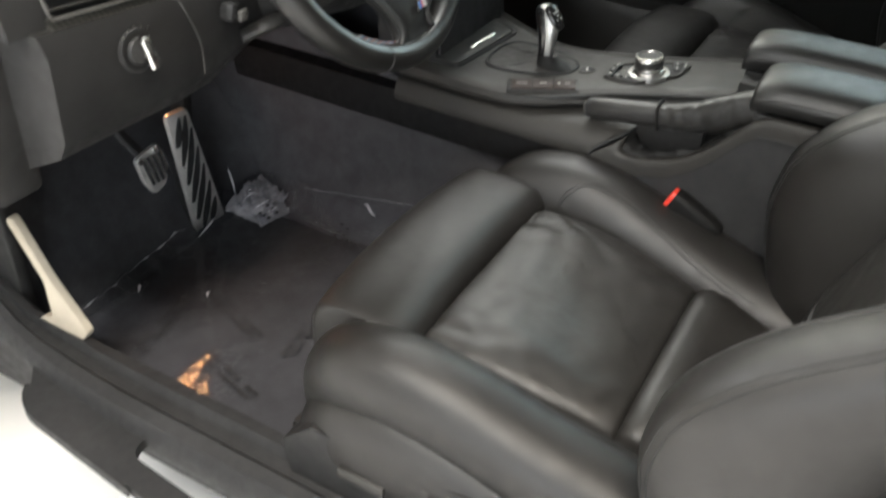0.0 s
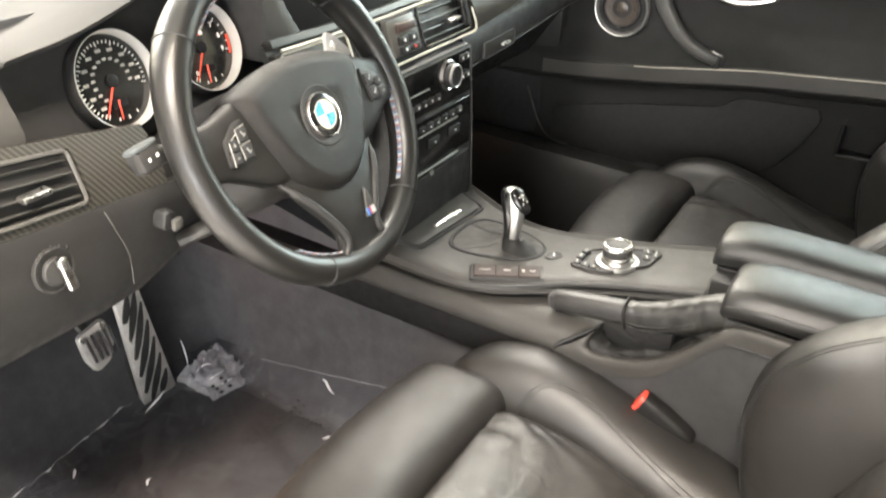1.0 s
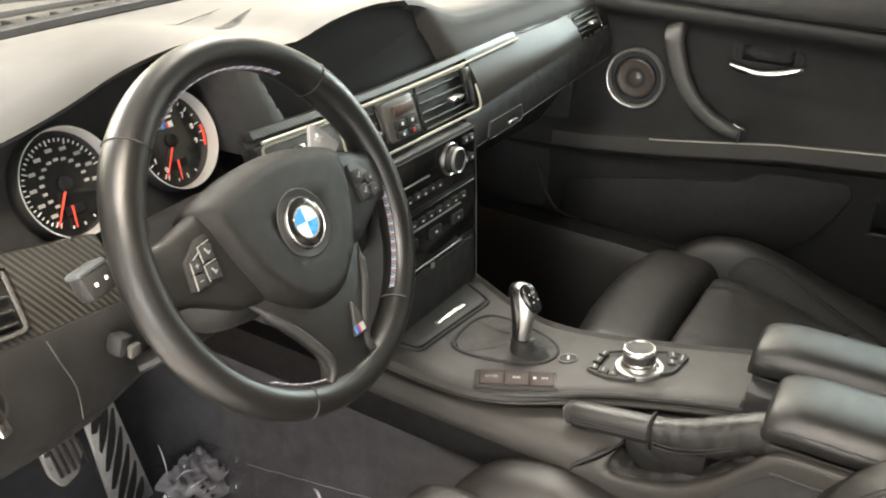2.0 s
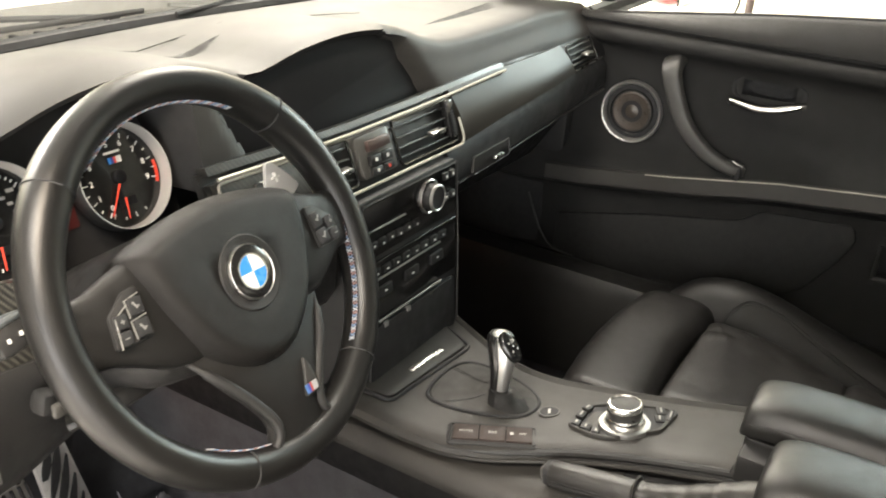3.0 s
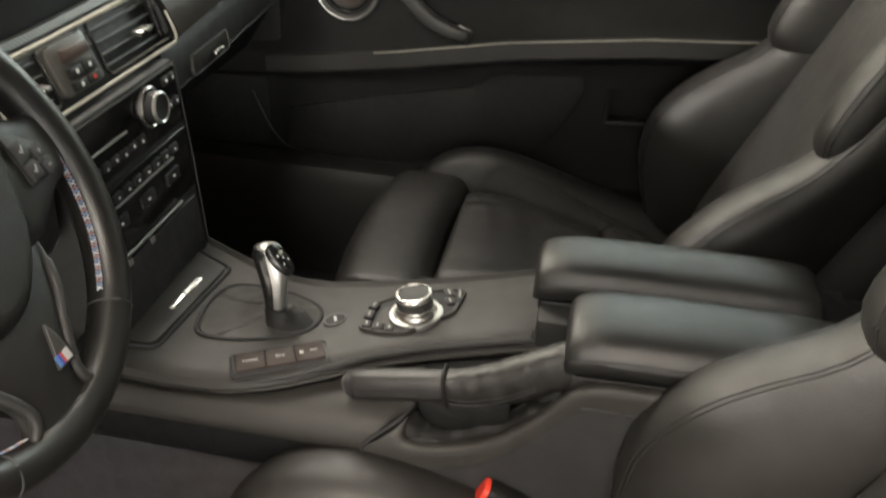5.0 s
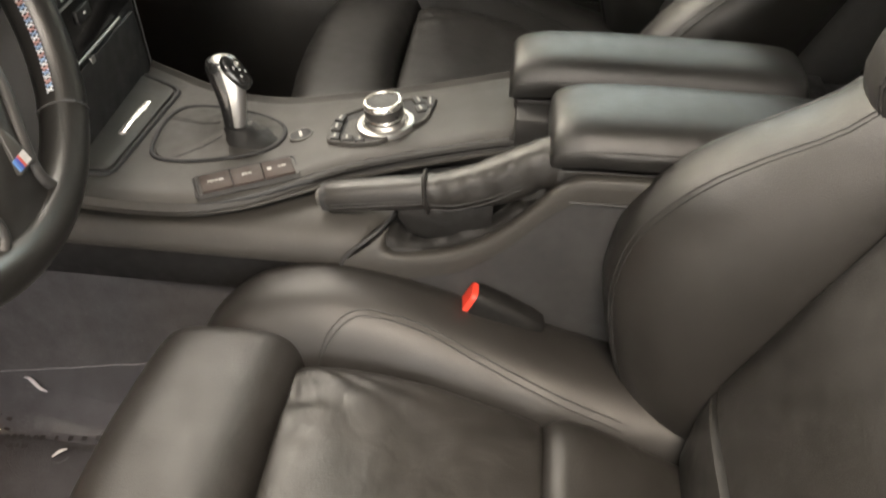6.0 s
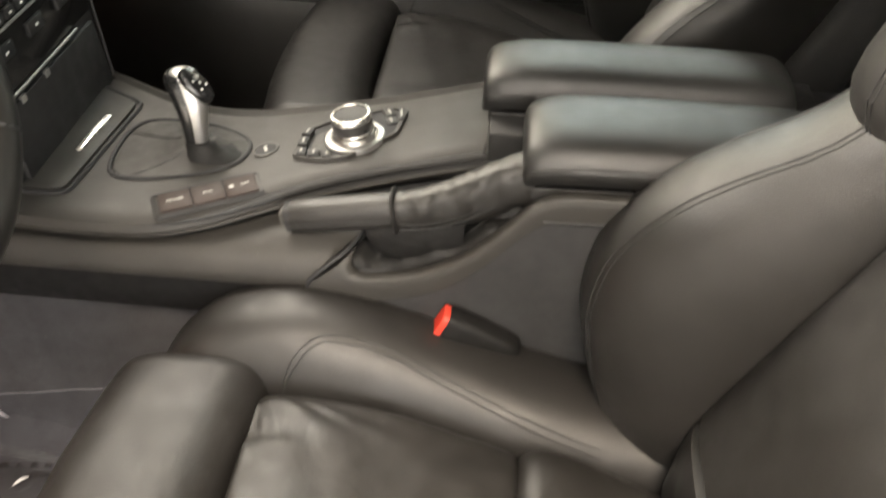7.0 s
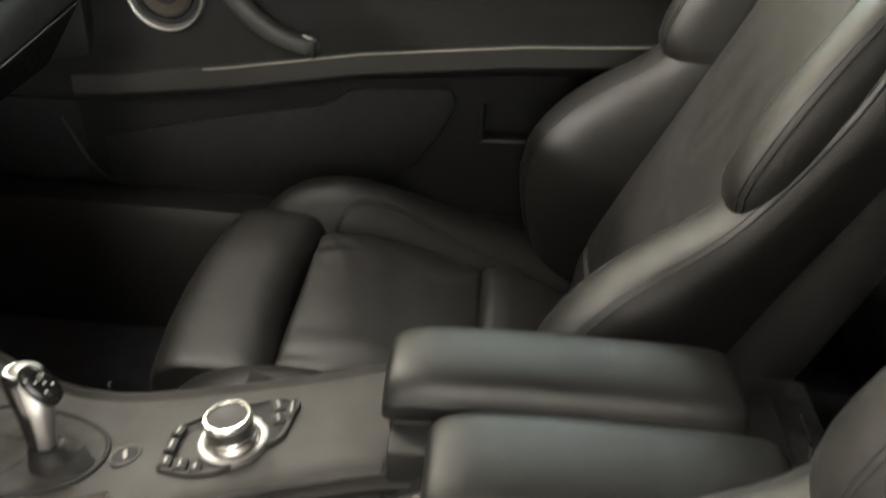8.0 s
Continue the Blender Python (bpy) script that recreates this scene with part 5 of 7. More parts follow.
# spokes
for s in (-1, 1):
    bm = B()
    rings = []
    for x, yc, hy, zc, hz_ in ((0.055, -0.004, 0.048, 0.000, 0.013), (0.085, -0.002, 0.044, 0.001, 0.0135), (0.105, 0.001, 0.036, 0.001, 0.0125), (0.125, 0.003, 0.028, 0.0, 0.0105), (0.140, 0.004, 0.026, 0.0, 0.0095), (0.155, 0.005, 0.029, 0.0, 0.009)):
        rings.append(sring((s * x, yc, zc), (0, 1, 0), (0, 0, 1), hy, hz_, 3.5, 24))
    loft(bm, rings)
    sp_ = part("spoke", onW(bm), SPOKE, sw, "satin black spoke")
    bm = B()
    out = rounded([(s * 0.0935, 0.0235, 0.0160), (s * 0.1060, 0.0225, 0.0155), (s * 0.1225, 0.0095, 0.0140), (s * 0.1260, -0.0150, 0.0135), (s * 0.0940, -0.0155, 0.0155)], 0.003)
    slab(bm, out, (0, 0, 1), 0.006, 0.0012)
    part("switch_plate", onW(bm), DARK, sp_)
    # a two-way rocker in the outer column, two keys in the inner one
    keys = [(0.1165, 0.0035, 0.0095, 0.0105), (0.1180, -0.0085, 0.0095, 0.0105), (0.1015, 0.0100, 0.0120, 0.0130), (0.1025, -0.0060, 0.0120, 0.0130)]
    for n_, (kx, ky, w_, h_) in enumerate(keys):
        bm = B()
        box(bm, (s * kx, ky, 0.0158), (w_, h_, 0.005), Matrix.Rotation(radians(s * 6), 3, "Z"), bev=0.0012)
        part("button", onW(bm), RUBBER, sp_)
        bm = B()
        if n_ == 0:
            box(bm, (s * kx, ky, 0.0185), (0.0036, 0.0008, 0.0005))
            box(bm, (s * kx, ky, 0.0185), (0.0008, 0.0036, 0.0005))
        elif n_ == 1:
            box(bm, (s * kx, ky, 0.0185), (0.0036, 0.0008, 0.0005))
        else:
            box(bm, (s * (kx + 0.001), ky + 0.001, 0.0185), (0.0016, 0.0048, 0.0005), Matrix.Rotation(radians(-s * 30), 3, "Z"))
            box(bm, (s * (kx - 0.001), ky - 0.001, 0.0185), (0.0036, 0.0012, 0.0005), Matrix.Rotation(radians(-s * 30), 3, "Z"))
        part("symbol", onW(bm), SYMBOL, sp_)
    if s < 0:
        # thin bright borders along the keys
        for pts in ([(-0.1080, 0.0130), (-0.1205, 0.0070), (-0.1242, -0.0145)], [(-0.0955, 0.0180), (-0.1085, 0.0160), (-0.1090, 0.0030)], [(-0.0960, 0.0020), (-0.1095, 0.0010), (-0.1100, -0.0125)]):
            part("bright_border", onW(tube(B(), [(x, y, 0.0172) for x, y in pts], 0.0006, 6)), LINE, sp_)
BADGE_DULL = [surface("badge_bar", c, 0.4, wear=0.05) for c in ((0.05, 0.12, 0.28), (0.30, 0.05, 0.04), (0.28, 0.28, 0.28))]
# bottom spoke: wide under the pad, narrow above the rim
bm = B()
rings = []
for y, xh, zc, hz_ in curve_table(((-0.040, 0.080, 0.000, 0.008), (-0.060, 0.068, 0.002, 0.010), (-0.080, 0.056, 0.004, 0.011), (-0.100, 0.042, 0.005, 0.011), (-0.122, 0.030, 0.004, 0.0105), (-0.138, 0.032, 0.001, 0.010), (-0.152, 0.046, 0.0, 0.009)), 3):
    rings.append(sring((0.004, y, zc), (1, 0, 0), (0, 0, 1), xh, hz_, 3.2, 26))
loft(bm, rings)
bs = part("lower_spoke", onW(bm), SPOKE, sw)
bm = B()
slab(bm, rounded([(0.012, -0.120, 0.0185), (0.030, -0.120, 0.0185), (0.028, -0.098, 0.0185), (0.024, -0.088, 0.0185)], 0.003), (0, 0, 1), 0.004, 0.001)
part("badge_plate", onW(bm), PLASTIC, bs)
for o, mt in ((0.014, BADGE_DULL[0]), (0.0165, NAVY), (0.019, BADGE_DULL[1]), (0.0235, BADGE_DULL[2])):
    bm = B()
    box(bm, (o, -0.114, 0.019), (0.0024 if o < 0.02 else 0.006, 0.0075, 0.001))
    part("badge_bar", onW(bm), mt, bs)
for s in (-1, 1):
    bm = B()
    tube(bm, spl([(s * 0.074 + 0.003, -0.048, 0.002), (s * 0.066 + 0.003, -0.062, 0.008), (s * 0.054 + 0.004, -0.080, 0.012), (s * 0.040 + 0.004, -0.100, 0.0125), (s * 0.028 + 0.004, -0.122, 0.012), (s * 0.028 + 0.004, -0.136, 0.010), (s * 0.038 + 0.004, -0.147, 0.006)], 5), [0.0025] * 5 + [0.0042] * 26, 10)
    part("fork_edge", onW(bm), DARK, bs, "rounded edge of the lower spoke")
# shift paddles
PADDLE = surface("paddle_metal", (0.60, 0.60, 0.59), 0.42, metal=0.3, wear=0.05)
for s in (-1, 1):
    dy = 0.0 if s > 0 else -0.045
    pd = part("paddle", onW(slab(B(), rounded([(x, y + dy, z) for x, y, z in [(s * 0.090, 0.046, -0.016), (s * 0.1055, 0.0725, -0.018), (s * 0.1125, 0.0705, -0.018), (s * 0.1240, 0.0570, -0.016), (s * 0.1320, 0.0430, -0.014), (s * 0.113, 0.032, -0.014)]], 0.0035), (0, 0, 1), 0.004, 0.0012)), PADDLE, sw, "silver shift paddle")
    bm = B()
    box(bm, (s * 0.1075, 0.0565 + dy, -0.0155), (0.009, 0.0020, 0.003))
    if s > 0:
        box(bm, (s * 0.1075, 0.0565, -0.0155), (0.0020, 0.009, 0.003))
    part("mark", onW(bm), WHITE_PRINT, pd)
# column shroud and stalks
co = thing("steering_column", (-0.388, 0.12, 0.70), "black steering column shroud with stalks", "steering column")
bm = B()
rings = []
for zl, rx_, ry_ in ((-0.035, 0.055, 0.050), (-0.05, 0.066, 0.060), (-0.09, 0.070, 0.064), (-0.16, 0.066, 0.060), (-0.20, 0.05, 0.05)):
    rings.append([mW @ p for p in sring((0, -0.012, zl), (1, 0, 0), (0, 1, 0), rx_, ry_, 3, 24)])
loft(bm, rings)
part("shroud", bm, DARK, co)
bm = B()
tube(bm, [mW @ Vector(p) for p in spl([(-0.06, 0.0, -0.06), (-0.12, 0.015, -0.05), (-0.15, 0.022, -0.046), (-0.165, 0.025, -0.045)], 5)], [0.008] * 6 + [0.009] * 5 + [0.010] * 5, 12)
st = part("stalk", bm, DARK, co, "black indicator stalk with grey end")
box(bm := B(), (-0.163, 0.022, -0.044), (0.028, 0.024, 0.020), Matrix.Rotation(radians(8), 3, "Z"), bev=0.005)
part("stalk_head", onW(bm), DARK, st)
for kx, ky in ((-0.168, 0.020), (-0.158, 0.022)):
    box(bm := B(), (kx, ky, -0.0328), (0.0022, 0.0030, 0.0008))
    part("symbol", onW(bm), WHITE_PRINT, st)
box(bm := B(), (-0.165, 0.0335, -0.043), (0.028, 0.006, 0.021), Matrix.Rotation(radians(8), 3, "Z"), bev=0.003)
part("stalk_end", onW(bm), surface("pale_grey_plastic", (0.07, 0.078, 0.082), 0.4), st, "pale grey stalk end")
bm = B()
tube(bm, [mW @ Vector(p) for p in spl([(0.06, 0.0, -0.06), (0.11, 0.012, -0.05), (0.15, 0.02, -0.048)], 5)], 0.009, 12)
part("stalk", bm, DARK, co)
box(bm := B(), (-0.506, 0.108, 0.70), (0.018, 0.020, 0.020), Matrix.Rotation(radians(15), 3, "Y"), bev=0.006)
part("adjuster", bm, DARK, co)
box(bm := B(), (-0.506, 0.091, 0.700), (0.012, 0.006, 0.012), bev=0.002)
part("adjuster_tip", bm, HANDLE, co)
bm = B()
tube(bm, spl([(-0.48, 0.12, 0.66), (-0.45, 0.10, 0.672), (-0.415, 0.098, 0.675)], 5), 0.012, 10, 0.6)
part("column_lever", bm, PLASTIC, co)

# ---- centre console ----
con = thing("centre_console", (0, -0.1, 0.2), "dark satin centre console between the seats", "console")
# rows: y, left edge, right edge, top height
TOP = curve_table([(0.135, -0.128, 0.156, 0.498), (0.09, -0.129, 0.134, 0.498), (0.04, -0.131, 0.108, 0.497), (0.0, -0.131, 0.088, 0.497), (-0.045, -0.127, 0.073, 0.498), (-0.09, -0.112, 0.068, 0.501),
                   (-0.13, -0.092, 0.070, 0.506), (-0.18, -0.067, 0.077, 0.512), (-0.23, -0.050, 0.086, 0.518), (-0.28, -0.040, 0.095, 0.526), (-0.335, -0.032, 0.104, 0.535), (-0.378, -0.030, 0.108, 0.539)], 4)


def top_z(y):
    r = sorted((a, d) for a, b, c, d in TOP)
    return float(np.interp(y, [q[0] for q in r], [q[1] for q in r]))


bm = B()
rows = []
for y, l, r, z in TOP:
    w_, h_ = r - l, 0.020
    pts = [(l + 0.012, y, z - 0.026), (l + 0.003, y, z - 0.022), (l, y, z - 0.014), (l + 0.003, y, z - 0.006), (l + 0.010, y, z - 0.002)]
    pts += [(l + 0.02 + (w_ - 0.04) * k / 8, y, z + 0.0008 * math.sin(math.pi * k / 8)) for k in range(9)]
    pts += [(r - 0.011, y, z - 0.001), (r - 0.008, y, z + 0.001), (r - 0.005, y, z + 0.0034), (r - 0.001, y, z + 0.0016), (r, y, z - 0.002), (r + 0.002, y, z - 0.02), (r - 0.02, y, z - 0.03)]
    rows.append(pts)
loft(bm, rows)
part("top_plate", bm, CONSOLE, con, "satin dark top plate", angle=30)
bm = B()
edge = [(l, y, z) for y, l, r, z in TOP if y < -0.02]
# a dark, thickening tube stands in for shade below the edge
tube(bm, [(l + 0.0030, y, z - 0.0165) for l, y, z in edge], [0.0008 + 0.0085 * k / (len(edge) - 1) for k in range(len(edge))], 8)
part("under_lip", bm, RUBBER, con, "dark tube drawn as the shade under the plate's edge")
bm = B()
tube(bm, [(l + 0.0030, y, z - 0.0075) for l, y, z in edge], [0.0004 + 0.0042 * min(1, k / 12) for k in range(len(edge))], 8)
part("edge_band", bm, DARK, con, "dark rounded band along the plate's edge")
bm = B()
tube(bm, [(l - 0.0012 - 0.003 * min(1, k / 12), y, z - 0.0150) for k, (l, y, z) in enumerate(edge)], [0.0005 + 0.0022 * min(1, k / 12) for k in range(len(edge))], 8)
part("edge_bead", bm, CONSOLE, con, "satin bead below the plate's edge")
bm = B()
tube(bm, [(-0.0325, -0.336, 0.510), (-0.0325, -0.336, 0.527), (-0.029, -0.336, 0.534), (-0.02, -0.336, 0.5358)], 0.0010, 6)
part("joint", bm, RUBBER, con)
# side panel below the plate, driver's side
bm = B()
rows = []
for y, l, r, z in TOP:
    if y < -0.232:
        continue
    p0, p1, p2 = Vector((l + 0.004, y, z - 0.027)), Vector((-0.134, y, z - 0.026)), Vector((-0.139, y, 0.447))
    sec = [(l + 0.03, y, z - 0.024)] + [p0 * (1 - f) ** 2 + p1 * 2 * f * (1 - f) + p2 * f * f for f in np.linspace(0, 1, 9)] + [(-0.136, y, 0.438), (-0.11, y, 0.436)]
    # the rear end follows the leaning joint
    rows.append([(p[0], max(p[1], float(np.interp(p[2], (0.448, 0.460, 0.4725, 0.4805, 0.4825), (-0.1845, -0.193, -0.208, -0.222, -0.232)))), p[2]) for p in sec])
loft(bm, rows)
part("side_panel", bm, CONSOLE, con, "smooth grey side panel")
# near-black strip put in for the shade under the console's overhang
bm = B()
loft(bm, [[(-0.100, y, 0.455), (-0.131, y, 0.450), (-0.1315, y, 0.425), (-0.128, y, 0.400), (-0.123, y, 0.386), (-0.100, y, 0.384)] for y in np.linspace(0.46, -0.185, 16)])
part("shade_skirt", bm, surface("skirt_shade", (0.006, 0.006, 0.0062), 0.75, spec=0.2, wear=0.1), con, "near-black strip standing for shade between console and carpet")
bm = B()
rows = []
for y, l, r, z in TOP:
    rows.append([(r - 0.03, y, z - 0.024), (r - 0.002, y, z - 0.020), (r + 0.012, y, z - 0.05), (max(r, 0.125), y, 0.42), (max(r, 0.125) - 0.02, y, 0.40)])
loft(bm, rows)
part("side_panel", bm, PLASTIC, con)
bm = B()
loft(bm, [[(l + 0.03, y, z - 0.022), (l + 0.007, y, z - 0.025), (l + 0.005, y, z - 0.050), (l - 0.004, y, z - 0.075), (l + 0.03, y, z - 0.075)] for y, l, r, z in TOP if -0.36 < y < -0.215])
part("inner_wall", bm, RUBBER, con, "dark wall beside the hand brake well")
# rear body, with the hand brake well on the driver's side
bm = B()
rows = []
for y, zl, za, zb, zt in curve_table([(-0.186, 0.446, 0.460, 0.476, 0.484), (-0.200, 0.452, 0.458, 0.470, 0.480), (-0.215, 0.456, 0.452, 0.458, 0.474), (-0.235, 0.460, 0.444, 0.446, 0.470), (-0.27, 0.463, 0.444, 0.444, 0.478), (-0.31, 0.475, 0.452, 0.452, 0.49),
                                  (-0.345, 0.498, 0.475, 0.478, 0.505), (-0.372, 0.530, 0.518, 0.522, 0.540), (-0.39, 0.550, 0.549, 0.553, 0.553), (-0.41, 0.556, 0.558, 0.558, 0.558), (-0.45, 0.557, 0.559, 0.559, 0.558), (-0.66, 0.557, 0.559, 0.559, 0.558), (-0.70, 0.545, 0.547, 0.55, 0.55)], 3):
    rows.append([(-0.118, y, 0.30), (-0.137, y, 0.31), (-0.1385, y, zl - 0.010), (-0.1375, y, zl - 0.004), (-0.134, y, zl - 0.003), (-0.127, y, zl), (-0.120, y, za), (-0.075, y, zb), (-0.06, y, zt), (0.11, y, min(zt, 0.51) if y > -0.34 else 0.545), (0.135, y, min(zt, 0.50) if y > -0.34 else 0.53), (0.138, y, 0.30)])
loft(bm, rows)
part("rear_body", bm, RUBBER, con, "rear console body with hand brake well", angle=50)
bm = B()
rows = []
for y, zo, xi, zi in curve_table([(-0.1850, 0.4485, -0.092, 0.4815), (-0.196, 0.4510, -0.098, 0.4790), (-0.206, 0.4525, -0.110, 0.4735), (-0.215, 0.4535, -0.120, 0.4660), (-0.224, 0.4540, -0.1265, 0.4600), (-0.240, 0.4550, -0.1285, 0.4585), (-0.27, 0.4610, -0.1285, 0.4635),
                              (-0.30, 0.4720, -0.1285, 0.4740), (-0.33, 0.4930, -0.1285, 0.4945), (-0.355, 0.5190, -0.1285, 0.5200), (-0.375, 0.5430, -0.1285, 0.5440), (-0.392, 0.5575, -0.1285, 0.5580), (-0.405, 0.5625, -0.1285, 0.5630), (-0.43, 0.5645, -0.1285, 0.5650), (-0.52, 0.5645, -0.1285, 0.5650), (-0.66, 0.5645, -0.1285, 0.5650)], 4):
    a, c = Vector((-0.1402, y, zo)), Vector((xi, y, zi))
    mid_ = Vector((-0.1380, y, zi + 0.0025))
    sec = [(-0.130, y, zo - 0.024), (-0.1406, y, zo - 0.022), (-0.1412, y, zo - 0.008)] + [a * (1 - f) ** 2 + mid_ * 2 * f * (1 - f) + c * f * f for f in np.linspace(0, 1, 7)] + [(xi + 0.002, y, zi - 0.004), (xi + 0.002, y, zi - 0.014)]
    # the front joint leans back as it climbs
    lean = 0.046 * max(0.0, 1 - (-0.185 - y) / 0.07)
    back = [min(1, max(0, (p[2] - zo) / 0.033)) for p in sec]
    back[-2:] = [back[-3]] * 2
    rows.append([Vector((p[0], p[1] - lean * k, p[2])) for p, k in zip(sec, back)])
loft(bm, rows)
part("well_surround", bm, CONSOLE, con, "smooth grey surround of the hand brake well", angle=60)
bm = B()
tube(bm, spl([(-0.1405, -0.1842, 0.428), (-0.1410, -0.1845, 0.448), (-0.1395, -0.193, 0.460), (-0.1345, -0.208, 0.4725), (-0.122, -0.222, 0.4805), (-0.095, -0.2315, 0.4825)], 6), 0.0022, 6)
part("joint", bm, RUBBER, con)
bm = B()
tube(bm, [(-0.1402, -0.392, 0.540), (-0.1402, -0.66, 0.544)], 0.0016, 6)
part("joint", bm, DARK, con)
box(bm := B(), (0.036, -0.50, 0.525), (0.140, 0.322, 0.064), bev=0.004)
part("storage_box", bm, DARK, con, "dark box under the armrest lids")
# ashtray lid
al = thing("ashtray_lid", (0, 0.07, 0.5), "closed dark ashtray lid with a silver strip", "lid")
bm = B()
slab(bm, rounded([(-0.095, 0.053, 0.5015), (0.069, 0.040, 0.5015), (0.099, 0.100, 0.503), (0.094, 0.128, 0.503), (-0.098, 0.128, 0.503)], 0.012), (0, 0, 1), 0.006, 0.0025)
part("lid", bm, CONSOLE, al)
bm = B()
ol = rounded([(-0.099, 0.049, 0.4985), (0.071, 0.035, 0.4985), (0.104, 0.100, 0.4995), (0.098, 0.131, 0.4995), (-0.102, 0.131, 0.4995)], 0.012)
tube(bm, ol + ol[:1], 0.0025, 6)
part("shadow_gap", bm, RUBBER, al)
bm = B()
slab(bm, rounded([(-0.032, 0.0610, 0.5035), (0.035, 0.0555, 0.5035), (0.0355, 0.0620, 0.5035), (-0.0315, 0.0675, 0.5035)], 0.001), (0, 0, 1), 0.002, 0.0005)
part("strip", bm, BRIGHT, al, "slim bright silver strip")
# gear lever with boot
GAITER = surface("gaiter_leather", (0.007, 0.0068, 0.0065), 0.6, spec=0.22, wrinkle=0.15, wrinkle_scale=40)
BOOT = surface("boot_leather", (0.024, 0.0225, 0.0202), 0.55, spec=0.35, grain=0.25, grain_scale=1100, kind="cells", wear=0.15, wear_scale=12)
gl = thing("gear_lever", (-0.01, -0.03, 0.5), "silver and black gear lever in a leather boot", "gear lever")
boot = [(-0.056, 0.024), (0.000, 0.031), (0.036, 0.018), (0.040, -0.025), (0.028, -0.068), (0.008, -0.096), (-0.017, -0.103), (-0.040, -0.091), (-0.056, -0.055), (-0.066, -0.005)]
bo = spl([(x, y, 0) for x, y in boot], 4, True)
bm = B()
tube(bm, [Vector((p.x, p.y, top_z(p.y) + 0.0015)) for p in bo + bo[:1]], 0.0024, 8)
part("boot_ring", bm, RUBBER, gl)
bm = B()
cbx, cby = -0.016, -0.062
loft(bm, [[Vector((cbx + (p.x - cbx) * k, cby + (p.y - cby) * k, top_z(p.y) + h)) for p in bo] for k, h in ((0.99, -0.002), (0.95, 0.0025), (0.8, 0.004), (0.55, 0.006), (0.38, 0.010), (0.26, 0.015), (0.18, 0.016))])
part("boot", bm, BOOT, gl, "stitched black leather boot")
# double seams run from the ring to the lever, on the skin of the boot
bm = B()
for ex_, ey in ((-0.066, 0.004), (-0.0655, -0.001), (0.010, 0.0305), (0.015, 0.0295)):
    tube(bm, [(cbx + (ex_ - cbx) * k, cby + (ey - cby) * k, top_z(ey) + float(np.interp(k, (0.26, 0.38, 0.55, 0.8, 0.95), (0.015, 0.010, 0.006, 0.004, 0.0025)))) for k in np.linspace(0.95, 0.3, 9)], 0.0005, 5)
part("boot_seam", bm, DARK, gl)
# collar and knob along a leaning, bent axis
bm = B()
loft(bm, [sring((-0.0205 + o, y + 0.008, z), (1, 0, 0), (0, 1, 0), rx_, ry_, 2.2, 24) for o, y, z, rx_, ry_ in ((0.002, -0.078, 0.501, 0.027, 0.036), (0.002, -0.076, 0.5055, 0.023, 0.030), (0.001, -0.071, 0.5090, 0.0175, 0.022), (0.001, -0.067, 0.5130, 0.0135, 0.0165), (0.001, -0.066, 0.5165, 0.0120, 0.0145), (0.001, -0.066, 0.5175, 0.010, 0.012))])
part("collar", bm, GAITER, gl, "soft black gaiter round the lever")
AX = curve_table(((0.0, -0.0190, -0.0570, 0.508, 0.0080, 0.0082), (0.2, -0.0188, -0.0570, 0.523, 0.0085, 0.0090), (0.42, -0.0168, -0.0560, 0.540, 0.0100, 0.0112), (0.6, -0.0135, -0.0535, 0.555, 0.0118, 0.0140), (0.76, -0.0095, -0.0495, 0.568, 0.0130, 0.0160), (0.88, -0.0070, -0.0465, 0.577, 0.0130, 0.0158), (0.96, -0.0055, -0.0455, 0.583, 0.0105, 0.0125), (1.0, -0.0050, -0.0450, 0.5855, 0.0060, 0.0072)), 4)
loft(bm := B(), [sring((x, y, z), (1, 0, 0), (0, 1, 0), rx_, ry_, 2.2, 26) for f, x, y, z, rx_, ry_ in AX])
part("knob", bm, KNOB, gl, "satin silver knob")
# black insert down the front of the knob
loft(bm := B(), [sring((x - 0.0010, y + 0.0062 - 0.0022 * f, z), (1, 0, 0), (0, 1, 0), rx_ * 0.96, ry_ * 0.93, 2.2, 26) for f, x, y, z, rx_, ry_ in AX[:-4]])
part("side_grip", bm, PIANO, gl, "black insert on the lever front")
bm = B()
kN = Vector((-0.22, -0.74, 0.62)).normalized()
kU = Vector((1, 0, 0)) - kN * kN.x
kU.normalize()
kV = kN.cross(kU)
kC = Vector((-0.0075, -0.0515, 0.5655))
loft(bm, [sring(kC + kN * h, kU, kV, 0.0125 * k, 0.0205 * k, 2.3, 28) for h, k in ((0.002, 0.9), (0.0085, 1.0), (0.0125, 0.95), (0.0150, 0.78), (0.0158, 0.50))])
part("button_cap", bm, PIANO, gl, "gloss black selector cap")
bm = B()
for kx, ky in ((-0.0045, 0.006), (0.0045, 0.006), (-0.0045, -0.005), (0.0045, -0.005), (0.0, 0.0005)):
    q = B()
    box(q, (0, 0, 0), (0.0013, 0.0022, 0.0008))
    bmesh.ops.transform(q, matrix=Matrix.Translation(kC + kN * 0.0156 + kU * kx + kV * ky) @ frame_of((0, 0, 0), kU, kV), verts=q.verts)
    tm = bpy.data.meshes.new("sym")
    q.to_mesh(tm)
    q.free()
    bm.from_mesh(tm)
    bpy.data.meshes.remove(tm)
part("symbols", bm, WHITE_PRINT, gl)
# three mode buttons
mb = thing("mode_buttons", (-0.07, -0.08, 0.49), "row of three dark brown mode buttons with white writing", "switches")
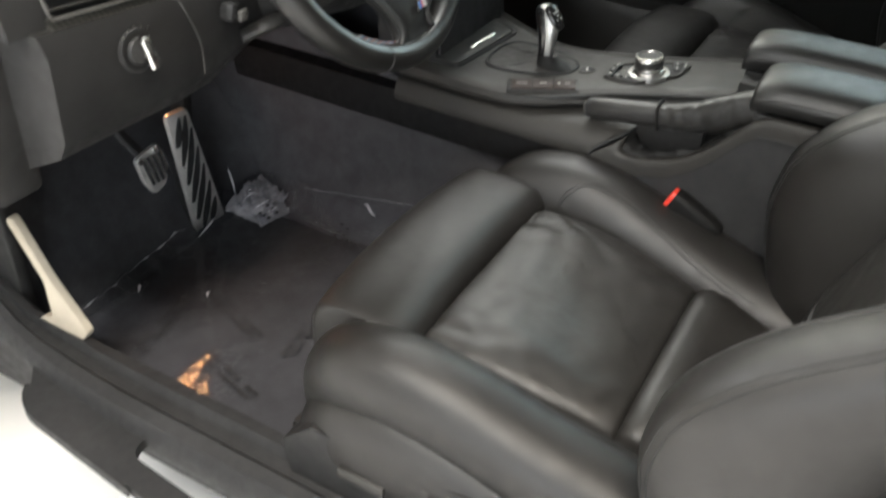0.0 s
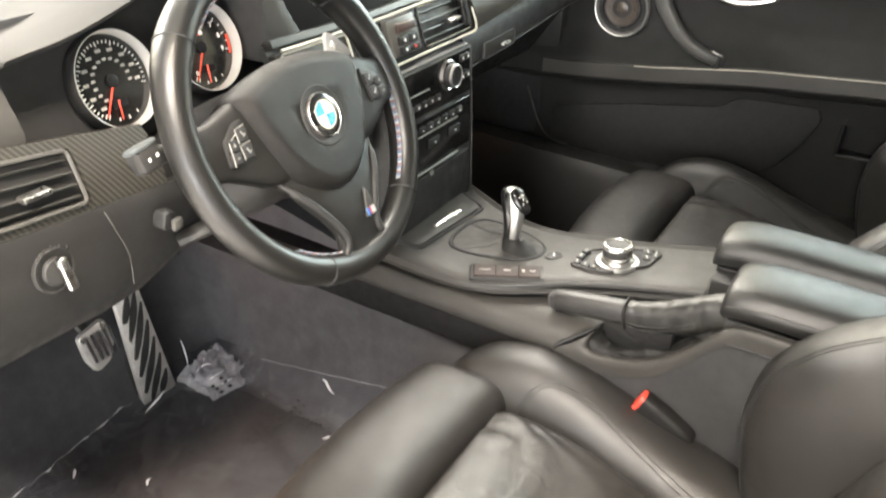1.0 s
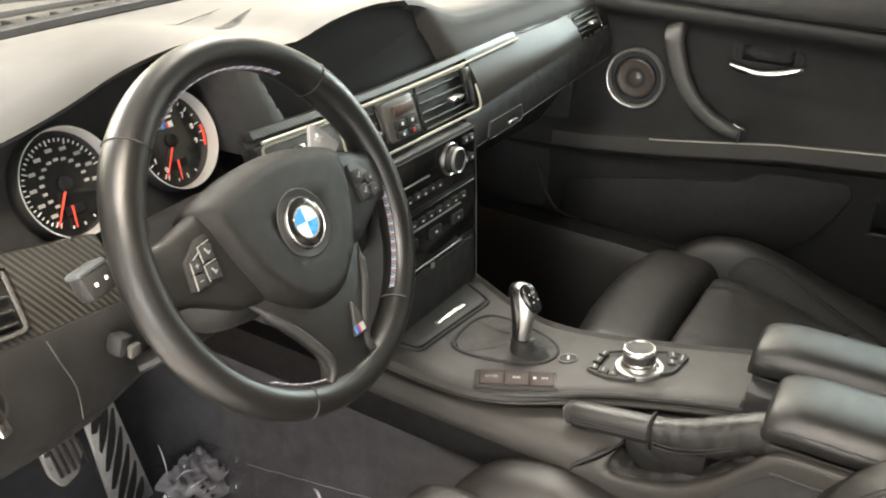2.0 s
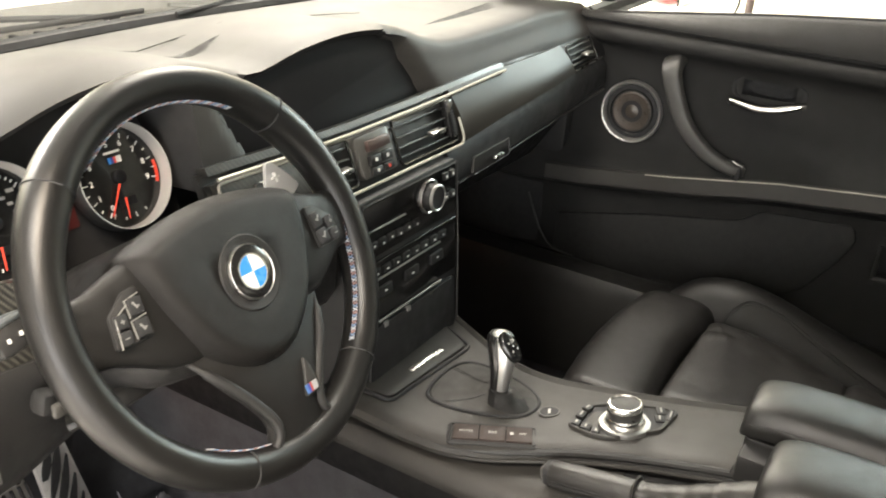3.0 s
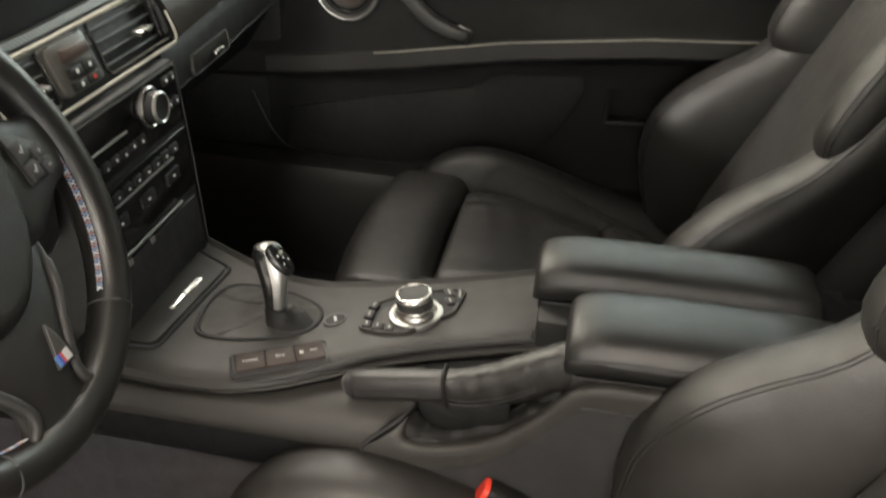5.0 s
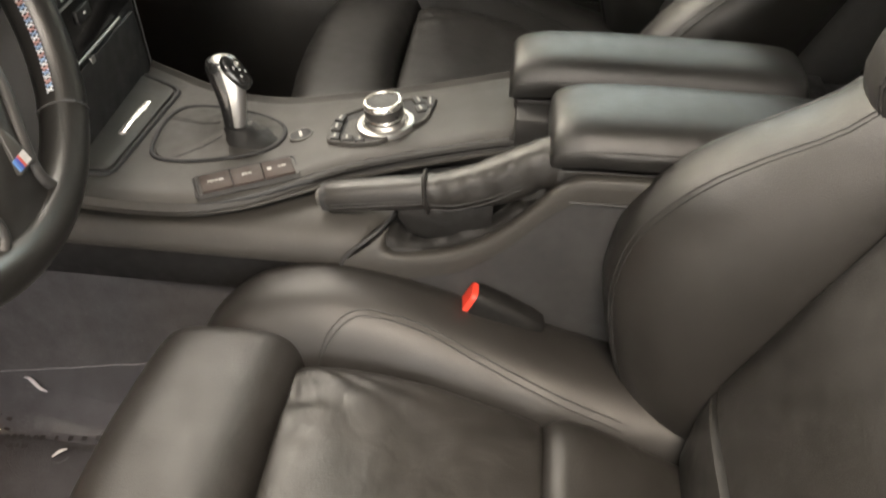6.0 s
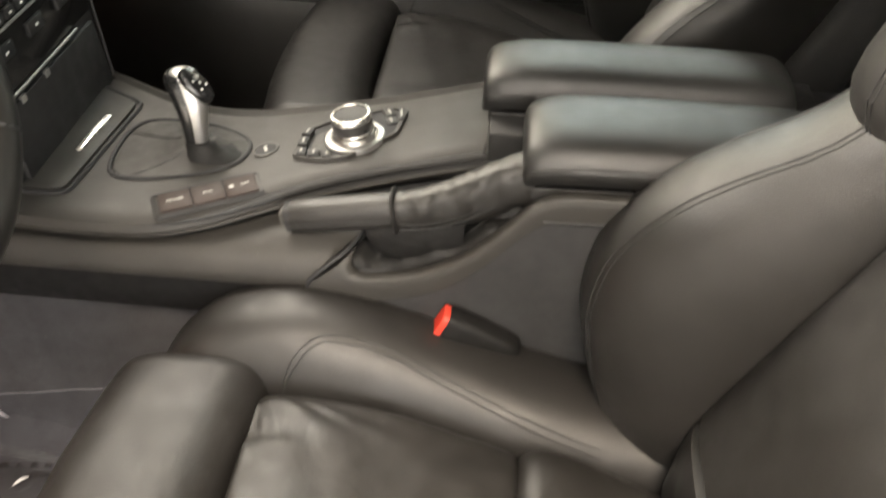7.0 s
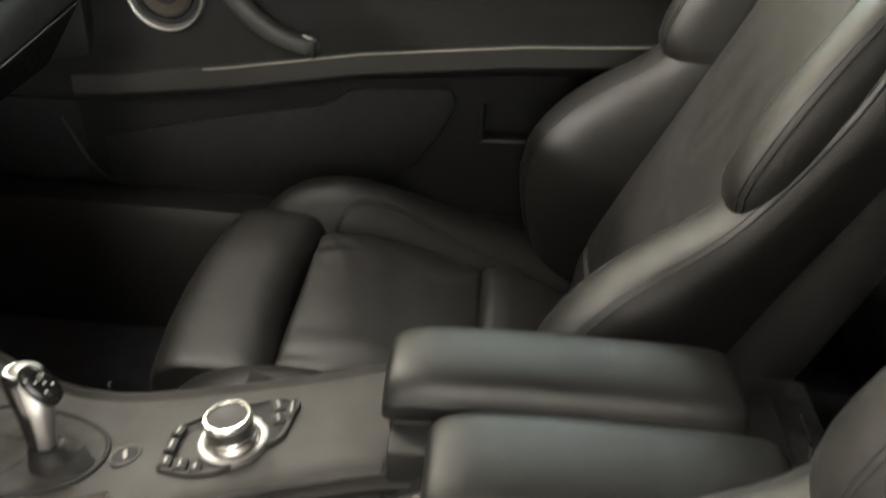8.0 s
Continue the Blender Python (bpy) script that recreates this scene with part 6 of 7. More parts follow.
mB = frame_of((-0.0874, -0.0838, 0.5016), (0.425, -0.903, 0.064), (0.88, 0.46, 0.03))


def onB(bm):
    bmesh.ops.transform(bm, matrix=mB, verts=bm.verts)
    return bm


part("bezel", onB(slab(B(), rounded([(-0.051, -0.0168, 0), (0.051, -0.0168, 0), (0.051, 0.0185, 0), (-0.051, 0.0185, 0)], 0.004), (0, 0, 1), 0.014, 0.0012)), CONSOLE, mb)
ol = rounded([(-0.0490, -0.0150, 0.0002), (0.0490, -0.0150, 0.0002), (0.0490, 0.0160, 0.0002), (-0.0490, 0.0160, 0.0002)], 0.003)
part("shadow_gap", onB(tube(B(), ol + ol[:1], 0.0011, 6)), RUBBER, mb)
ol = rounded([(-0.0515, -0.0173, -0.0012), (0.0515, -0.0173, -0.0012), (0.0515, 0.0190, -0.0012), (-0.0515, 0.0190, -0.0012)], 0.004)
part("outer_gap", onB(tube(B(), ol + ol[:1], 0.0010, 6)), RUBBER, mb)
part("well", onB(box(B(), (0, -0.0005, -0.0015), (0.0925, 0.0285, 0.0042), bev=0.0006)), RUBBER, mb)
BROWN = surface("brown_button", (0.028, 0.019, 0.016), 0.6, spec=0.3, wear=0.08, grain=0.2, grain_scale=1500)
for k, word in enumerate(("POWER", "EDC", "OFF")):
    xk = -0.0305 + 0.0305 * k
    b_k = part("button", onB(box(B(), (xk, 0.0, 0.0004), (0.0297, 0.0265, 0.006), bev=0.0012)), BROWN, mb)
    bm = letters(B(), word, Matrix.Translation((xk + (0.004 if k == 2 else 0), 0.0, 0.0037)), 0.0034 if k != 1 else 0.0038)
    if k == 2:
        box(bm, (xk - 0.0085, 0, 0.0037), (0.0042, 0.0042, 0.0006))
    part("writing", onB(bm), TEXT, b_k)
# small oval button
ov = thing("oval_button", (-0.013, -0.120, 0.505), "small oval console button with silver ring", "switch")
mO = frame_of((-0.014, -0.1205, 0.5065), (0.72, -0.69, 0.05), (0.69, 0.72, 0.05))


def onO(bm):
    bmesh.ops.transform(bm, matrix=mO, verts=bm.verts)
    return bm


part("ring", onO(tube(B(), (r_ := sring((0, 0, 0.001), (1, 0, 0), (0, 1, 0), 0.0125, 0.0085, 2, 28)) + r_[:1], 0.0012, 6)), HANDLE, ov)
bm = B()
loft(bm, [sring((0, 0, h), (1, 0, 0), (0, 1, 0), 0.012 * k, 0.008 * k, 2, 24) for h, k in ((-0.003, 1), (0.001, 1), (0.002, 0.85), (0.0015, 0.3))])
part("cap", onO(bm), RUBBER, ov)
part("symbol", onO(box(B(), (0, 0, 0.0022), (0.0030, 0.008, 0.0006), Matrix.Rotation(radians(-25), 3, "Z"))), TEXT, ov)
# rotary controller
rc = thing("rotary_controller", (0.008, -0.205, 0.515), "chrome and black rotary controller on a black panel", "controller")
ZR = top_z(-0.205)
pan = [(-0.031, -0.150, 0), (0.018, -0.150, 0), (0.036, -0.176, 0), (0.059, -0.238, 0), (0.052, -0.256, 0), (0.006, -0.250, 0), (-0.012, -0.228, 0), (-0.034, -0.206, 0), (-0.038, -0.180, 0)]
po = rounded(pan, 0.008, 4)


def on_plate(k, h):
    return [Vector((0.009 + (p.x - 0.009) * k, -0.203 + (p.y + 0.203) * k, top_z(p.y) + h)) for p in po]


bm = B()
loft(bm, [on_plate(k, h) for k, h in ((1.0, -0.004), (1.0, 0.0030), (0.985, 0.0046), (0.95, 0.0050), (0.91, 0.0044), (0.90, 0.0014), (0.5, 0.0014))])
part("base_panel", bm, CONSOLE, rc, "raised lip round the control panel")
bm = B()
loft(bm, [on_plate(k, h) for k, h in ((0.895, 0.0), (0.895, 0.0026), (0.5, 0.0026))])
part("key_bed", bm, RUBBER, rc)
mR = Matrix.Translation((0.003, -0.2075, ZR - 0.001)) @ Matrix.Rotation(radians(-7), 4, "X")
part("base_ring", lathe(B(), [(0.0300, 0.0), (0.0305, 0.004), (0.0298, 0.0068), (0.0275, 0.0080), (0.0245, 0.0078), (0.0228, 0.0062)], mR, 48), KNOB, rc, "bright chrome base ring")
part("knob_foot", lathe(B(), [(0.0228, 0.002), (0.0226, 0.0075), (0.0205, 0.0105), (0.0190, 0.0112)], mR, 44), SILVER, rc)
part("knob_body", lathe(B(), [(0.0188, 0.004), (0.0188, 0.012), (0.0176, 0.0140), (0.0172, 0.022)], mR, 40), PIANO, rc)
kn_ = part("knob", lathe(B(), [(0.0178, 0.012), (0.0200, 0.015), (0.0202, 0.026), (0.0194, 0.030), (0.0174, 0.0315), (0.0164, 0.0300), (0.001, 0.0292)], mR, 44), surface("knob_grip", (0.06, 0.059, 0.056), 0.32, metal=0.5, wear=0.08), rc, "dark metal grip")
part("knob_rim", lathe(B(), [(0.0203, 0.0262), (0.0202, 0.0295), (0.0190, 0.0320), (0.0175, 0.0322), (0.0166, 0.0306)], mR, 44), BRIGHT, kn_, "bright rim")
part("knob_face", lathe(B(), [(0.0167, 0.0285), (0.0167, 0.0302), (0.0110, 0.0298), (0.001, 0.0296)], mR, 40), DARK, kn_, "black knob face")
part("knob_band", lathe(B(), [(0.0198, 0.0130), (0.0206, 0.0142), (0.0200, 0.0155)], mR, 44, False), BRIGHT, kn_)
for kx, ky, w_, l_, rz_ in ((-0.0235, -0.1585, 0.011, 0.010, 0.1), (-0.0270, -0.1715, 0.011, 0.012, 0.15), (-0.0050, -0.1570, 0.015, 0.010, 0.0), (0.0120, -0.1580, 0.012, 0.010, -0.2), (-0.0300, -0.1850, 0.009, 0.010, 0.2), (0.0440, -0.2360, 0.016, 0.011, 0.45), (0.0270, -0.2400, 0.013, 0.011, 0.45), (0.0395, -0.2490, 0.024, 0.006, 0.12)):
    b_k = part("button", box(B(), (kx, ky, top_z(ky) + 0.0040), (w_, l_, 0.006), Matrix.Rotation(rz_, 3, "Z"), bev=0.0014), DARK, rc)
    part("symbol", box(B(), (kx, ky, top_z(ky) + 0.0072), (w_ * 0.55, 0.0020, 0.0007), Matrix.Rotation(rz_, 3, "Z")), LINE, b_k)
# hand brake
hb = thing("hand_brake", (-0.105, -0.3, 0.47), "leather hand brake lever with boot, released", "hand brake")
bm = B()
g0, g1 = Vector((-0.105, -0.166, 0.4985)), Vector((-0.106, -0.262, 0.5145))
rings = []
for f, r_ in ((0.0, 0.0125), (0.04, 0.0140), (0.3, 0.0152), (0.7, 0.0158), (0.96, 0.0160), (1.0, 0.0154)):
    p = g0.lerp(g1, f)
    rings.append(sring(p, (1, 0, 0), (0, 0.16, 0.99), r_ * 0.9, r_, 2.6, 20))
loft(bm, rings)
part("grip", bm, LEATHER, hb, "black leather grip")
tip = (g0 - g1).normalized()
bm = B()
loft(bm, [sring(g0 + tip * o, (1, 0, 0), (0, 0.16, 0.99), 0.0112 * k, 0.0122 * k, 4, 20) for o, k in ((-0.004, 1), (0.003, 1), (0.005, 0.94), (0.0052, 0.3))])
part("end_cap", bm, RUBBER, hb, "squarish black end cap")
bm = B()
loft(bm, [sring(g0 + tip * o, (1, 0, 0), (0, 0.16, 0.99), 0.0066 * k, 0.0072 * k, 5, 20) for o, k in ((0.002, 1), (0.0085, 1), (0.0098, 0.88), (0.0100, 0.3))])
part("button", bm, HANDLE, hb, "square dull grey release button")
bm = B()
tube(bm, (r_ := [g1 + (p - g1) * 1.08 for p in sring(g1, (1, 0, 0), (0, 0.16, 0.99), 0.0150, 0.0165, 2.6, 20)]) + r_[:1], 0.0034, 8, 0.6, side=(0, 1, 0))
part("collar", bm, LEATHER, hb, "leather band round the grip")
bm = B()
rings = []
for c, ru, rv in (((-0.106, -0.262, 0.5135), 0.0145, 0.0165), ((-0.106, -0.285, 0.518), 0.015, 0.0185), ((-0.105, -0.312, 0.526), 0.0155, 0.0205), ((-0.104, -0.338, 0.537), 0.017, 0.0235), ((-0.102, -0.360, 0.550), 0.018, 0.022), ((-0.10, -0.385, 0.556), 0.02, 0.026)):
    rings.append(sring(c, (1, 0, 0), (0, 0.35, 0.93), ru, rv, 2.8, 36))
rings = [[Vector(p) + Vector((0.0014 * noise.noise((p.x * 120, p.y * 190, p.z * 60)), 0, 0.0013 * noise.noise((p.y * 150, p.z * 90, p.x * 50)))) for p in r] for r in
         [[a.lerp(b, k / 8) for a, b in zip(ra, rb)] for ra, rb in zip(rings, rings[1:]) for k in range(8)] + [rings[-1]]]
loft(bm, rings)
part("boot_top", bm, LEATHER_CREASED, hb, "soft gathered leather sleeve")
bm = B()
rings = []
for y, xw, zt in curve_table([(-0.212, 0.016, 0.462), (-0.222, 0.024, 0.472), (-0.234, 0.023, 0.470), (-0.25, 0.021, 0.464), (-0.275, 0.021, 0.472), (-0.305, 0.021, 0.484), (-0.335, 0.020, 0.500), (-0.365, 0.016, 0.520)], 6):
    rings.append([Vector((p.x, p.y, p.z + 0.010 * noise.noise((p.x * 30 + p.y * 18, p.y * 42, 2)) * (1 if p.z > 0.44 else 0))) for p in sring((-0.107, y, 0.43), (1, 0, 0), (0, 0, 1), xw, zt - 0.43, 2.6, 32)])
loft(bm, rings)
part("boot_base", bm, GAITER, hb, "crumpled leather boot in the well")
bm = B()
loft(bm, [sring((-0.107, y, z), (1, 0, 0), (0, 0, 1), w, h, 3, 16) for y, z, w, h in ((-0.236, 0.492, 0.007, 0.008), (-0.246, 0.486, 0.010, 0.018), (-0.27, 0.484, 0.012, 0.026), (-0.30, 0.490, 0.012, 0.026), (-0.325, 0.502, 0.010, 0.020))])
part("lever_arm", bm, GAITER, hb, "dark lever arm under the grip")
bm = B()
for s in (0, 0.005):
    tube(bm, spl([(-0.1225, -0.268, 0.506 + s), (-0.1225, -0.29, 0.508 + s), (-0.1225, -0.32, 0.519 + s), (-0.1205, -0.35, 0.536 + s)], 5), 0.0007, 5)
    tube(bm, [g0.lerp(g1, f) + Vector((-0.0142, 0, -0.004 + s * 0.7)) for f in (0.06, 0.3, 0.6, 0.97)], 0.0006, 5)
part("boot_seam", bm, DARK, hb)


# ---- armrest, two lids ----
def armrest(xa, xb, ya, yb, label):
    a = thing("armrest", ((xa + xb) / 2, (ya + yb) / 2, 0.558), label, "armrest", "armrest lids")
    xm, hw, L = (xa + xb) / 2, (xb - xa) / 2, ya - yb

    def section(y, k, lift, low):
        """Crowned top panel above a stitched edge, sides drawn in towards the foot."""
        w, pts = hw * k, []
        for f in np.sin(np.linspace(-1, 1, 21) * math.pi / 2):
            pts.append(Vector((xm + w * 0.955 * f, y, 0.5870 + lift + 0.0130 * (1 - abs(f) ** 7) + 0.0065 * (1 - f * f))))
        side = [(0.990, 0.5845), (1.0, 0.5815), (0.988, 0.5780), (0.975, 0.5735), (0.93, low + 0.0085)]
        pts += [Vector((xm + w * g, y, h + lift * 0.6)) for g, h in side]
        pts += [Vector((xm - w * g, y, h + lift * 0.6)) for g, h in side[::-1]]
        return pts

    ROWS = ((0.0, 0.80, -0.020, 0.563), (0.006, 0.87, -0.0155, 0.561), (0.018, 0.93, -0.0115, 0.560), (0.045, 0.97, -0.0075, 0.5595), (0.085, 0.99, -0.0045, 0.5595), (0.15, 1.0, -0.0020, 0.5595), (0.35, 1.01, 0.000, 0.5595), (0.60, 1.0, 0.000, 0.5595),
            (0.80, 0.99, 0.000, 0.5595), (0.90, 0.97, -0.0015, 0.560), (0.955, 0.94, -0.004, 0.561), (0.985, 0.89, -0.010, 0.562), (1.0, 0.82, -0.019, 0.563))
    bm = B()
    loft(bm, [section(ya - L * f, k, lift, low) for f, k, lift, low in curve_table(ROWS, 3)])
    part("pad", bm, PAD_LEATHER, a, angle=33)
    bm = B()
    for s in (-1, 1):
        tube(bm, [(xm + s * hw * k * 0.966, ya - L * f, 0.5866 + lift) for f, k, lift, low in curve_table(ROWS[1:-1], 3)], 0.0010, 6)
    part("seam", bm, DARK, a)
    bm = B()
    slab(bm, rounded([(xa + 0.006, ya - 0.006, 0.560), (xb - 0.006, ya - 0.006, 0.560), (xb - 0.016, yb + 0.03, 0.560), (xa + 0.016, yb + 0.03, 0.560)], 0.01), (0, 0, 1), 0.012, 0.001)
    part("base", bm, DARK, a)
    return a


armrest(-0.008, 0.092, -0.331, -0.622, "black leather armrest lid beside the passenger seat")
armrest(-0.128, -0.012, -0.371, -0.640, "black leather armrest lid beside the driver seat")
# belt buckle
bk = thing("belt_buckle", (-0.15, -0.34, 0.40), "black seat belt buckle with red release button", "seat belt", "belt buckles")
bm = B()
d = (Vector((-0.150, -0.385, 0.386)) - Vector((-0.152, -0.312, 0.420))).normalized()
loft(bm, [sring(Vector((-0.152, -0.310, 0.421)) + d * o, (1, 0, 0), d.cross(Vector((1, 0, 0))), rx_, ry_, 4.5, 20) for o, rx_, ry_ in ((0.0, 0.0125, 0.0205), (0.004, 0.0132, 0.0212), (0.03, 0.0135, 0.0208), (0.060, 0.0130, 0.0185), (0.073, 0.0115, 0.0160), (0.077, 0.009, 0.012))])
part("body", bm, GAITER, bk)
bm = B()
loft(bm, [sring(Vector((-0.152, -0.310, 0.421)) + d * o, (1, 0, 0), d.cross(Vector((1, 0, 0))), rx_, ry_, 5, 20) for o, rx_, ry_ in ((0.002, 0.0115, 0.0195), (-0.004, 0.0115, 0.0195), (-0.0055, 0.0105, 0.0185))])
part("release_button", bm, RED, bk, "bright red release button")
part("strap", tube(B(), [Vector((-0.150, -0.37, 0.384)), Vector((-0.15, -0.43, 0.335)), Vector((-0.15, -0.46, 0.28))], 0.014, 8, 0.6), DARK, bk)
# pale tag of a rear belt
bm = tube(B(), spl([(0.0, -0.6545, 0.600), (0.0, -0.661, 0.589), (0.0, -0.668, 0.577), (0.0, -0.672, 0.564), (0.0, -0.673, 0.550)], 4), [0.0008, 0.0012, 0.0016, 0.002, 0.0022, 0.0024, 0.0026, 0.0026, 0.0026, 0.0026, 0.0026, 0.0026, 0.0026, 0.0026, 0.0026, 0.0026, 0.0026], 6, 0.5)
solo("belt_tag", bm, SILVER, "small pale belt tag behind the armrest", "tag")

# ---- front seats ----
SX = -0.39
seat = thing("bucket_seat", (SX, -0.3, 0.15), "black leather bucket seat of the driver, lightly creased", "car seat", "front seats")


def sx(p):
    return Vector((SX + p[0], p[1], p[2]))


def shape(rings):
    bm = B()
    loft(bm, [[sx(p) for p in r] for r in rings])
    return bm


def wavy(rings, amp, scale, seed):
    return [[Vector(p) + Vector((0, 0, amp * noise.noise((p[0] * scale, p[1] * scale * 0.6, seed)))) for p in r] for r in rings]


# thigh support
rings = []
for x, k in ((-0.180, 0.88), (-0.179, 0.94), (-0.175, 0.98), (-0.165, 1), (-0.14, 1.005), (-0.07, 1.01), (0, 1.01), (0.07, 1.01), (0.14, 1.005), (0.165, 1), (0.175, 0.98), (0.179, 0.94), (0.180, 0.88)):
    rings.append(sring((x, -0.079 - 0.5 * x * x, 0.358), (0, 1, 0), (0, 0, 1), 0.072 * k, 0.063 * k, 3.2, 44))
part("thigh_support", shape(rings), LEATHER, seat, "rounded thigh support roll")
# centre cushion
rings = []
for y, zt, hw in curve_table([(-0.1555, 0.385, 0.160), (-0.1575, 0.399, 0.164), (-0.163, 0.4065, 0.166), (-0.18, 0.410, 0.166), (-0.21, 0.411, 0.164), (-0.25, 0.408, 0.161), (-0.30, 0.400, 0.157), (-0.34, 0.391, 0.153), (-0.375, 0.382, 0.149), (-0.386, 0.376, 0.147), (-0.390, 0.362, 0.144)], 5):
    rings.append(sring((0, y, zt - 0.05), (1, 0, 0), (0, 0, 1), hw, 0.05, 5.5, 120))
for r in rings:
    for p in r:
        if p.z > 0.37:
            near = math.exp(-((p.y + 0.170) / 0.035) ** 2)
            dx, dy = p.x - 0.165, p.y + 0.160
            rad, ang = math.hypot(dx, dy), math.atan2(dy, dx)
            p.z += 0.0055 * math.exp(-rad / 0.09) * min(1, rad / 0.03) * noise.noise((ang * 6.5, rad * 4, 2)) + 0.0016 * noise.noise((p.x * 45 + p.y * 20, p.y * 28, 6))
            p.z += 0.0034 * near * noise.noise((p.x * 60, 0.3, 1)) - 0.006 * math.exp(-((p.x - 0.02) / 0.07) ** 2 - ((p.y + 0.29) / 0.05) ** 2)
part("centre_cushion", shape(wavy(rings, 0.003, 22, 4)), LEATHER_CREASED, seat, "creased centre cushion")
rings = []
for y, zt, hw in ((-0.3825, 0.352, 0.143), (-0.3845, 0.366, 0.146), (-0.389, 0.3775, 0.147), (-0.396, 0.3845, 0.148), (-0.407, 0.3875, 0.148), (-0.43, 0.3845, 0.146), (-0.47, 0.371, 0.141), (-0.52, 0.350, 0.135), (-0.56, 0.338, 0.13)):
    rings.append(sring((0, y, zt - 0.05), (1, 0, 0), (0, 0, 1), hw, 0.05, 5.5, 44))
part("rear_cushion", shape(wavy(rings, 0.002, 22, 9)), LEATHER_CREASED, seat)
# cushion bolsters
BOL = curve_table([(-0.046, 0.350, 0.200, 0.022, 0.315), (-0.054, 0.382, 0.203, 0.040, 0.29), (-0.075, 0.411, 0.208, 0.050, 0.27), (-0.105, 0.432, 0.216, 0.056, 0.26), (-0.145, 0.444, 0.219, 0.058, 0.26), (-0.19, 0.447, 0.219, 0.059, 0.26),
                   (-0.25, 0.437, 0.217, 0.060, 0.26), (-0.32, 0.416, 0.213, 0.062, 0.26), (-0.40, 0.394, 0.207, 0.064, 0.26), (-0.48, 0.375, 0.201, 0.064, 0.26), (-0.56, 0.36, 0.20, 0.06, 0.27)], 3)
for s in (1, -1):
    if s > 0:
        rings = [sring((s * c, y, (zt + zb) / 2), (s, 0, 0), (0, 0, 1), r, (zt - zb) / 2, 2.5, 30, skew=0.10) for y, zt, c, r, zb in BOL]
    else:
        rings = [sring((s * (c - 0.004), y, zt - 0.055), (s, 0, 0), (0, 0, 1), r * 0.86, 0.055, 2.2, 30, skew=0.10) for y, zt, c, r, zb in BOL]
        low = [sring((s * (c + 0.006), y, (zt - 0.068 + 0.225) / 2), (s, 0, 0), (0, 0, 1), r * 0.88, (zt - 0.068 - 0.225) / 2, 2.4, 30, skew=0.06) for y, zt, c, r, zb in BOL[2:]]
        part("side_roll", shape(low), LEATHER, seat, "lower leather side roll")
    part("cushion_bolster", shape(rings), LEATHER, seat, "raised side bolster")
    bm = B()
    for o in (0.0, 0.0055):
        pts = spl([(s * (0.162 + o), -0.172 - o * 0.6, 0.411), (s * (0.176 + o), -0.187, 0.428), (s * (0.192 + o), -0.214, 0.438), (s * (0.190 + o), -0.27, 0.430), (s * (0.176 + o), -0.33, 0.411), (s * (0.160 + o), -0.40, 0.388), (s * (0.150 + o), -0.46, 0.370)], 6)
        out = []
        for p in pts:
            y, zt, c, r, zb = lerp_table(sorted([(q[0], *q) for q in BOL]), p.y)
            zc, hz2 = (zt + zb) / 2, (zt - zb) / 2
            # the surface above this place across the seat
            best = max((q for q in sring((c, p.y, zc), (1, 0, 0), (0, 0, 1), r, hz2, 2.5, 900, skew=0.10) if q.z > zc), key=lambda q: -abs(q.x - abs(p.x)))
            out.append(sx((s * best.x, p.y, best.z + 0.0004)))
        tube(bm, out, 0.0009, 5)
    part("bolster_seam", bm, DARK, seat, "twin stitched seam")
# backrest
BACK = [(0.30, -0.505), (0.36, -0.510), (0.40, -0.514), (0.445, -0.526), (0.54, -0.566), (0.63, -0.607), (0.72, -0.646), (0.85, -0.702), (1.0, -0.765)]


def back_y(z):
    return lerp_table(BACK, z)[0]


def back_part(zs, hw0, hw1, e=5.0, mat=LEATHER_CREASED, label="", proud=0.0):
    rings = []
    n = len(zs)
    for i, z in enumerate(zs):
        f = i / (n - 1)
        rings.append(sring((0, back_y(z) - 0.03 - proud + (0.012 if i in (0, n - 1) else 0.0) * -1, z), (1, 0, 0), (0, 1, 0), hw0 + (hw1 - hw0) * f, 0.03, e, 40))
    return shape(rings)


part("lumbar_roll", back_part([0.345, 0.35, 0.37, 0.40, 0.424, 0.429], 0.148, 0.150), LEATHER, seat)
part("back_centre", back_part([0.432, 0.437, 0.46, 0.50, 0.55, 0.60, 0.65, 0.69, 0.72, 0.76, 0.80, 0.85, 0.90, 0.95, 0.985, 0.995], 0.150, 0.125), LEATHER, seat, "plain leather back panel")
rings = []
for z, hw, ry in ((0.28, 0.20, 0.03), (0.30, 0.235, 0.055), (0.40, 0.245, 0.062), (0.55, 0.252, 0.062), (0.70, 0.245, 0.055), (0.85, 0.225, 0.05), (0.95, 0.195, 0.045), (1.0, 0.165, 0.035), (1.02, 0.12, 0.015)):
    rings.append(sring((0, back_y(z) - 0.095, z), (1, 0, 0), (0, 1, 0), hw, ry, 3.5, 40))
part("back_shell", shape(rings), DARK, seat, "dark seat back shell")
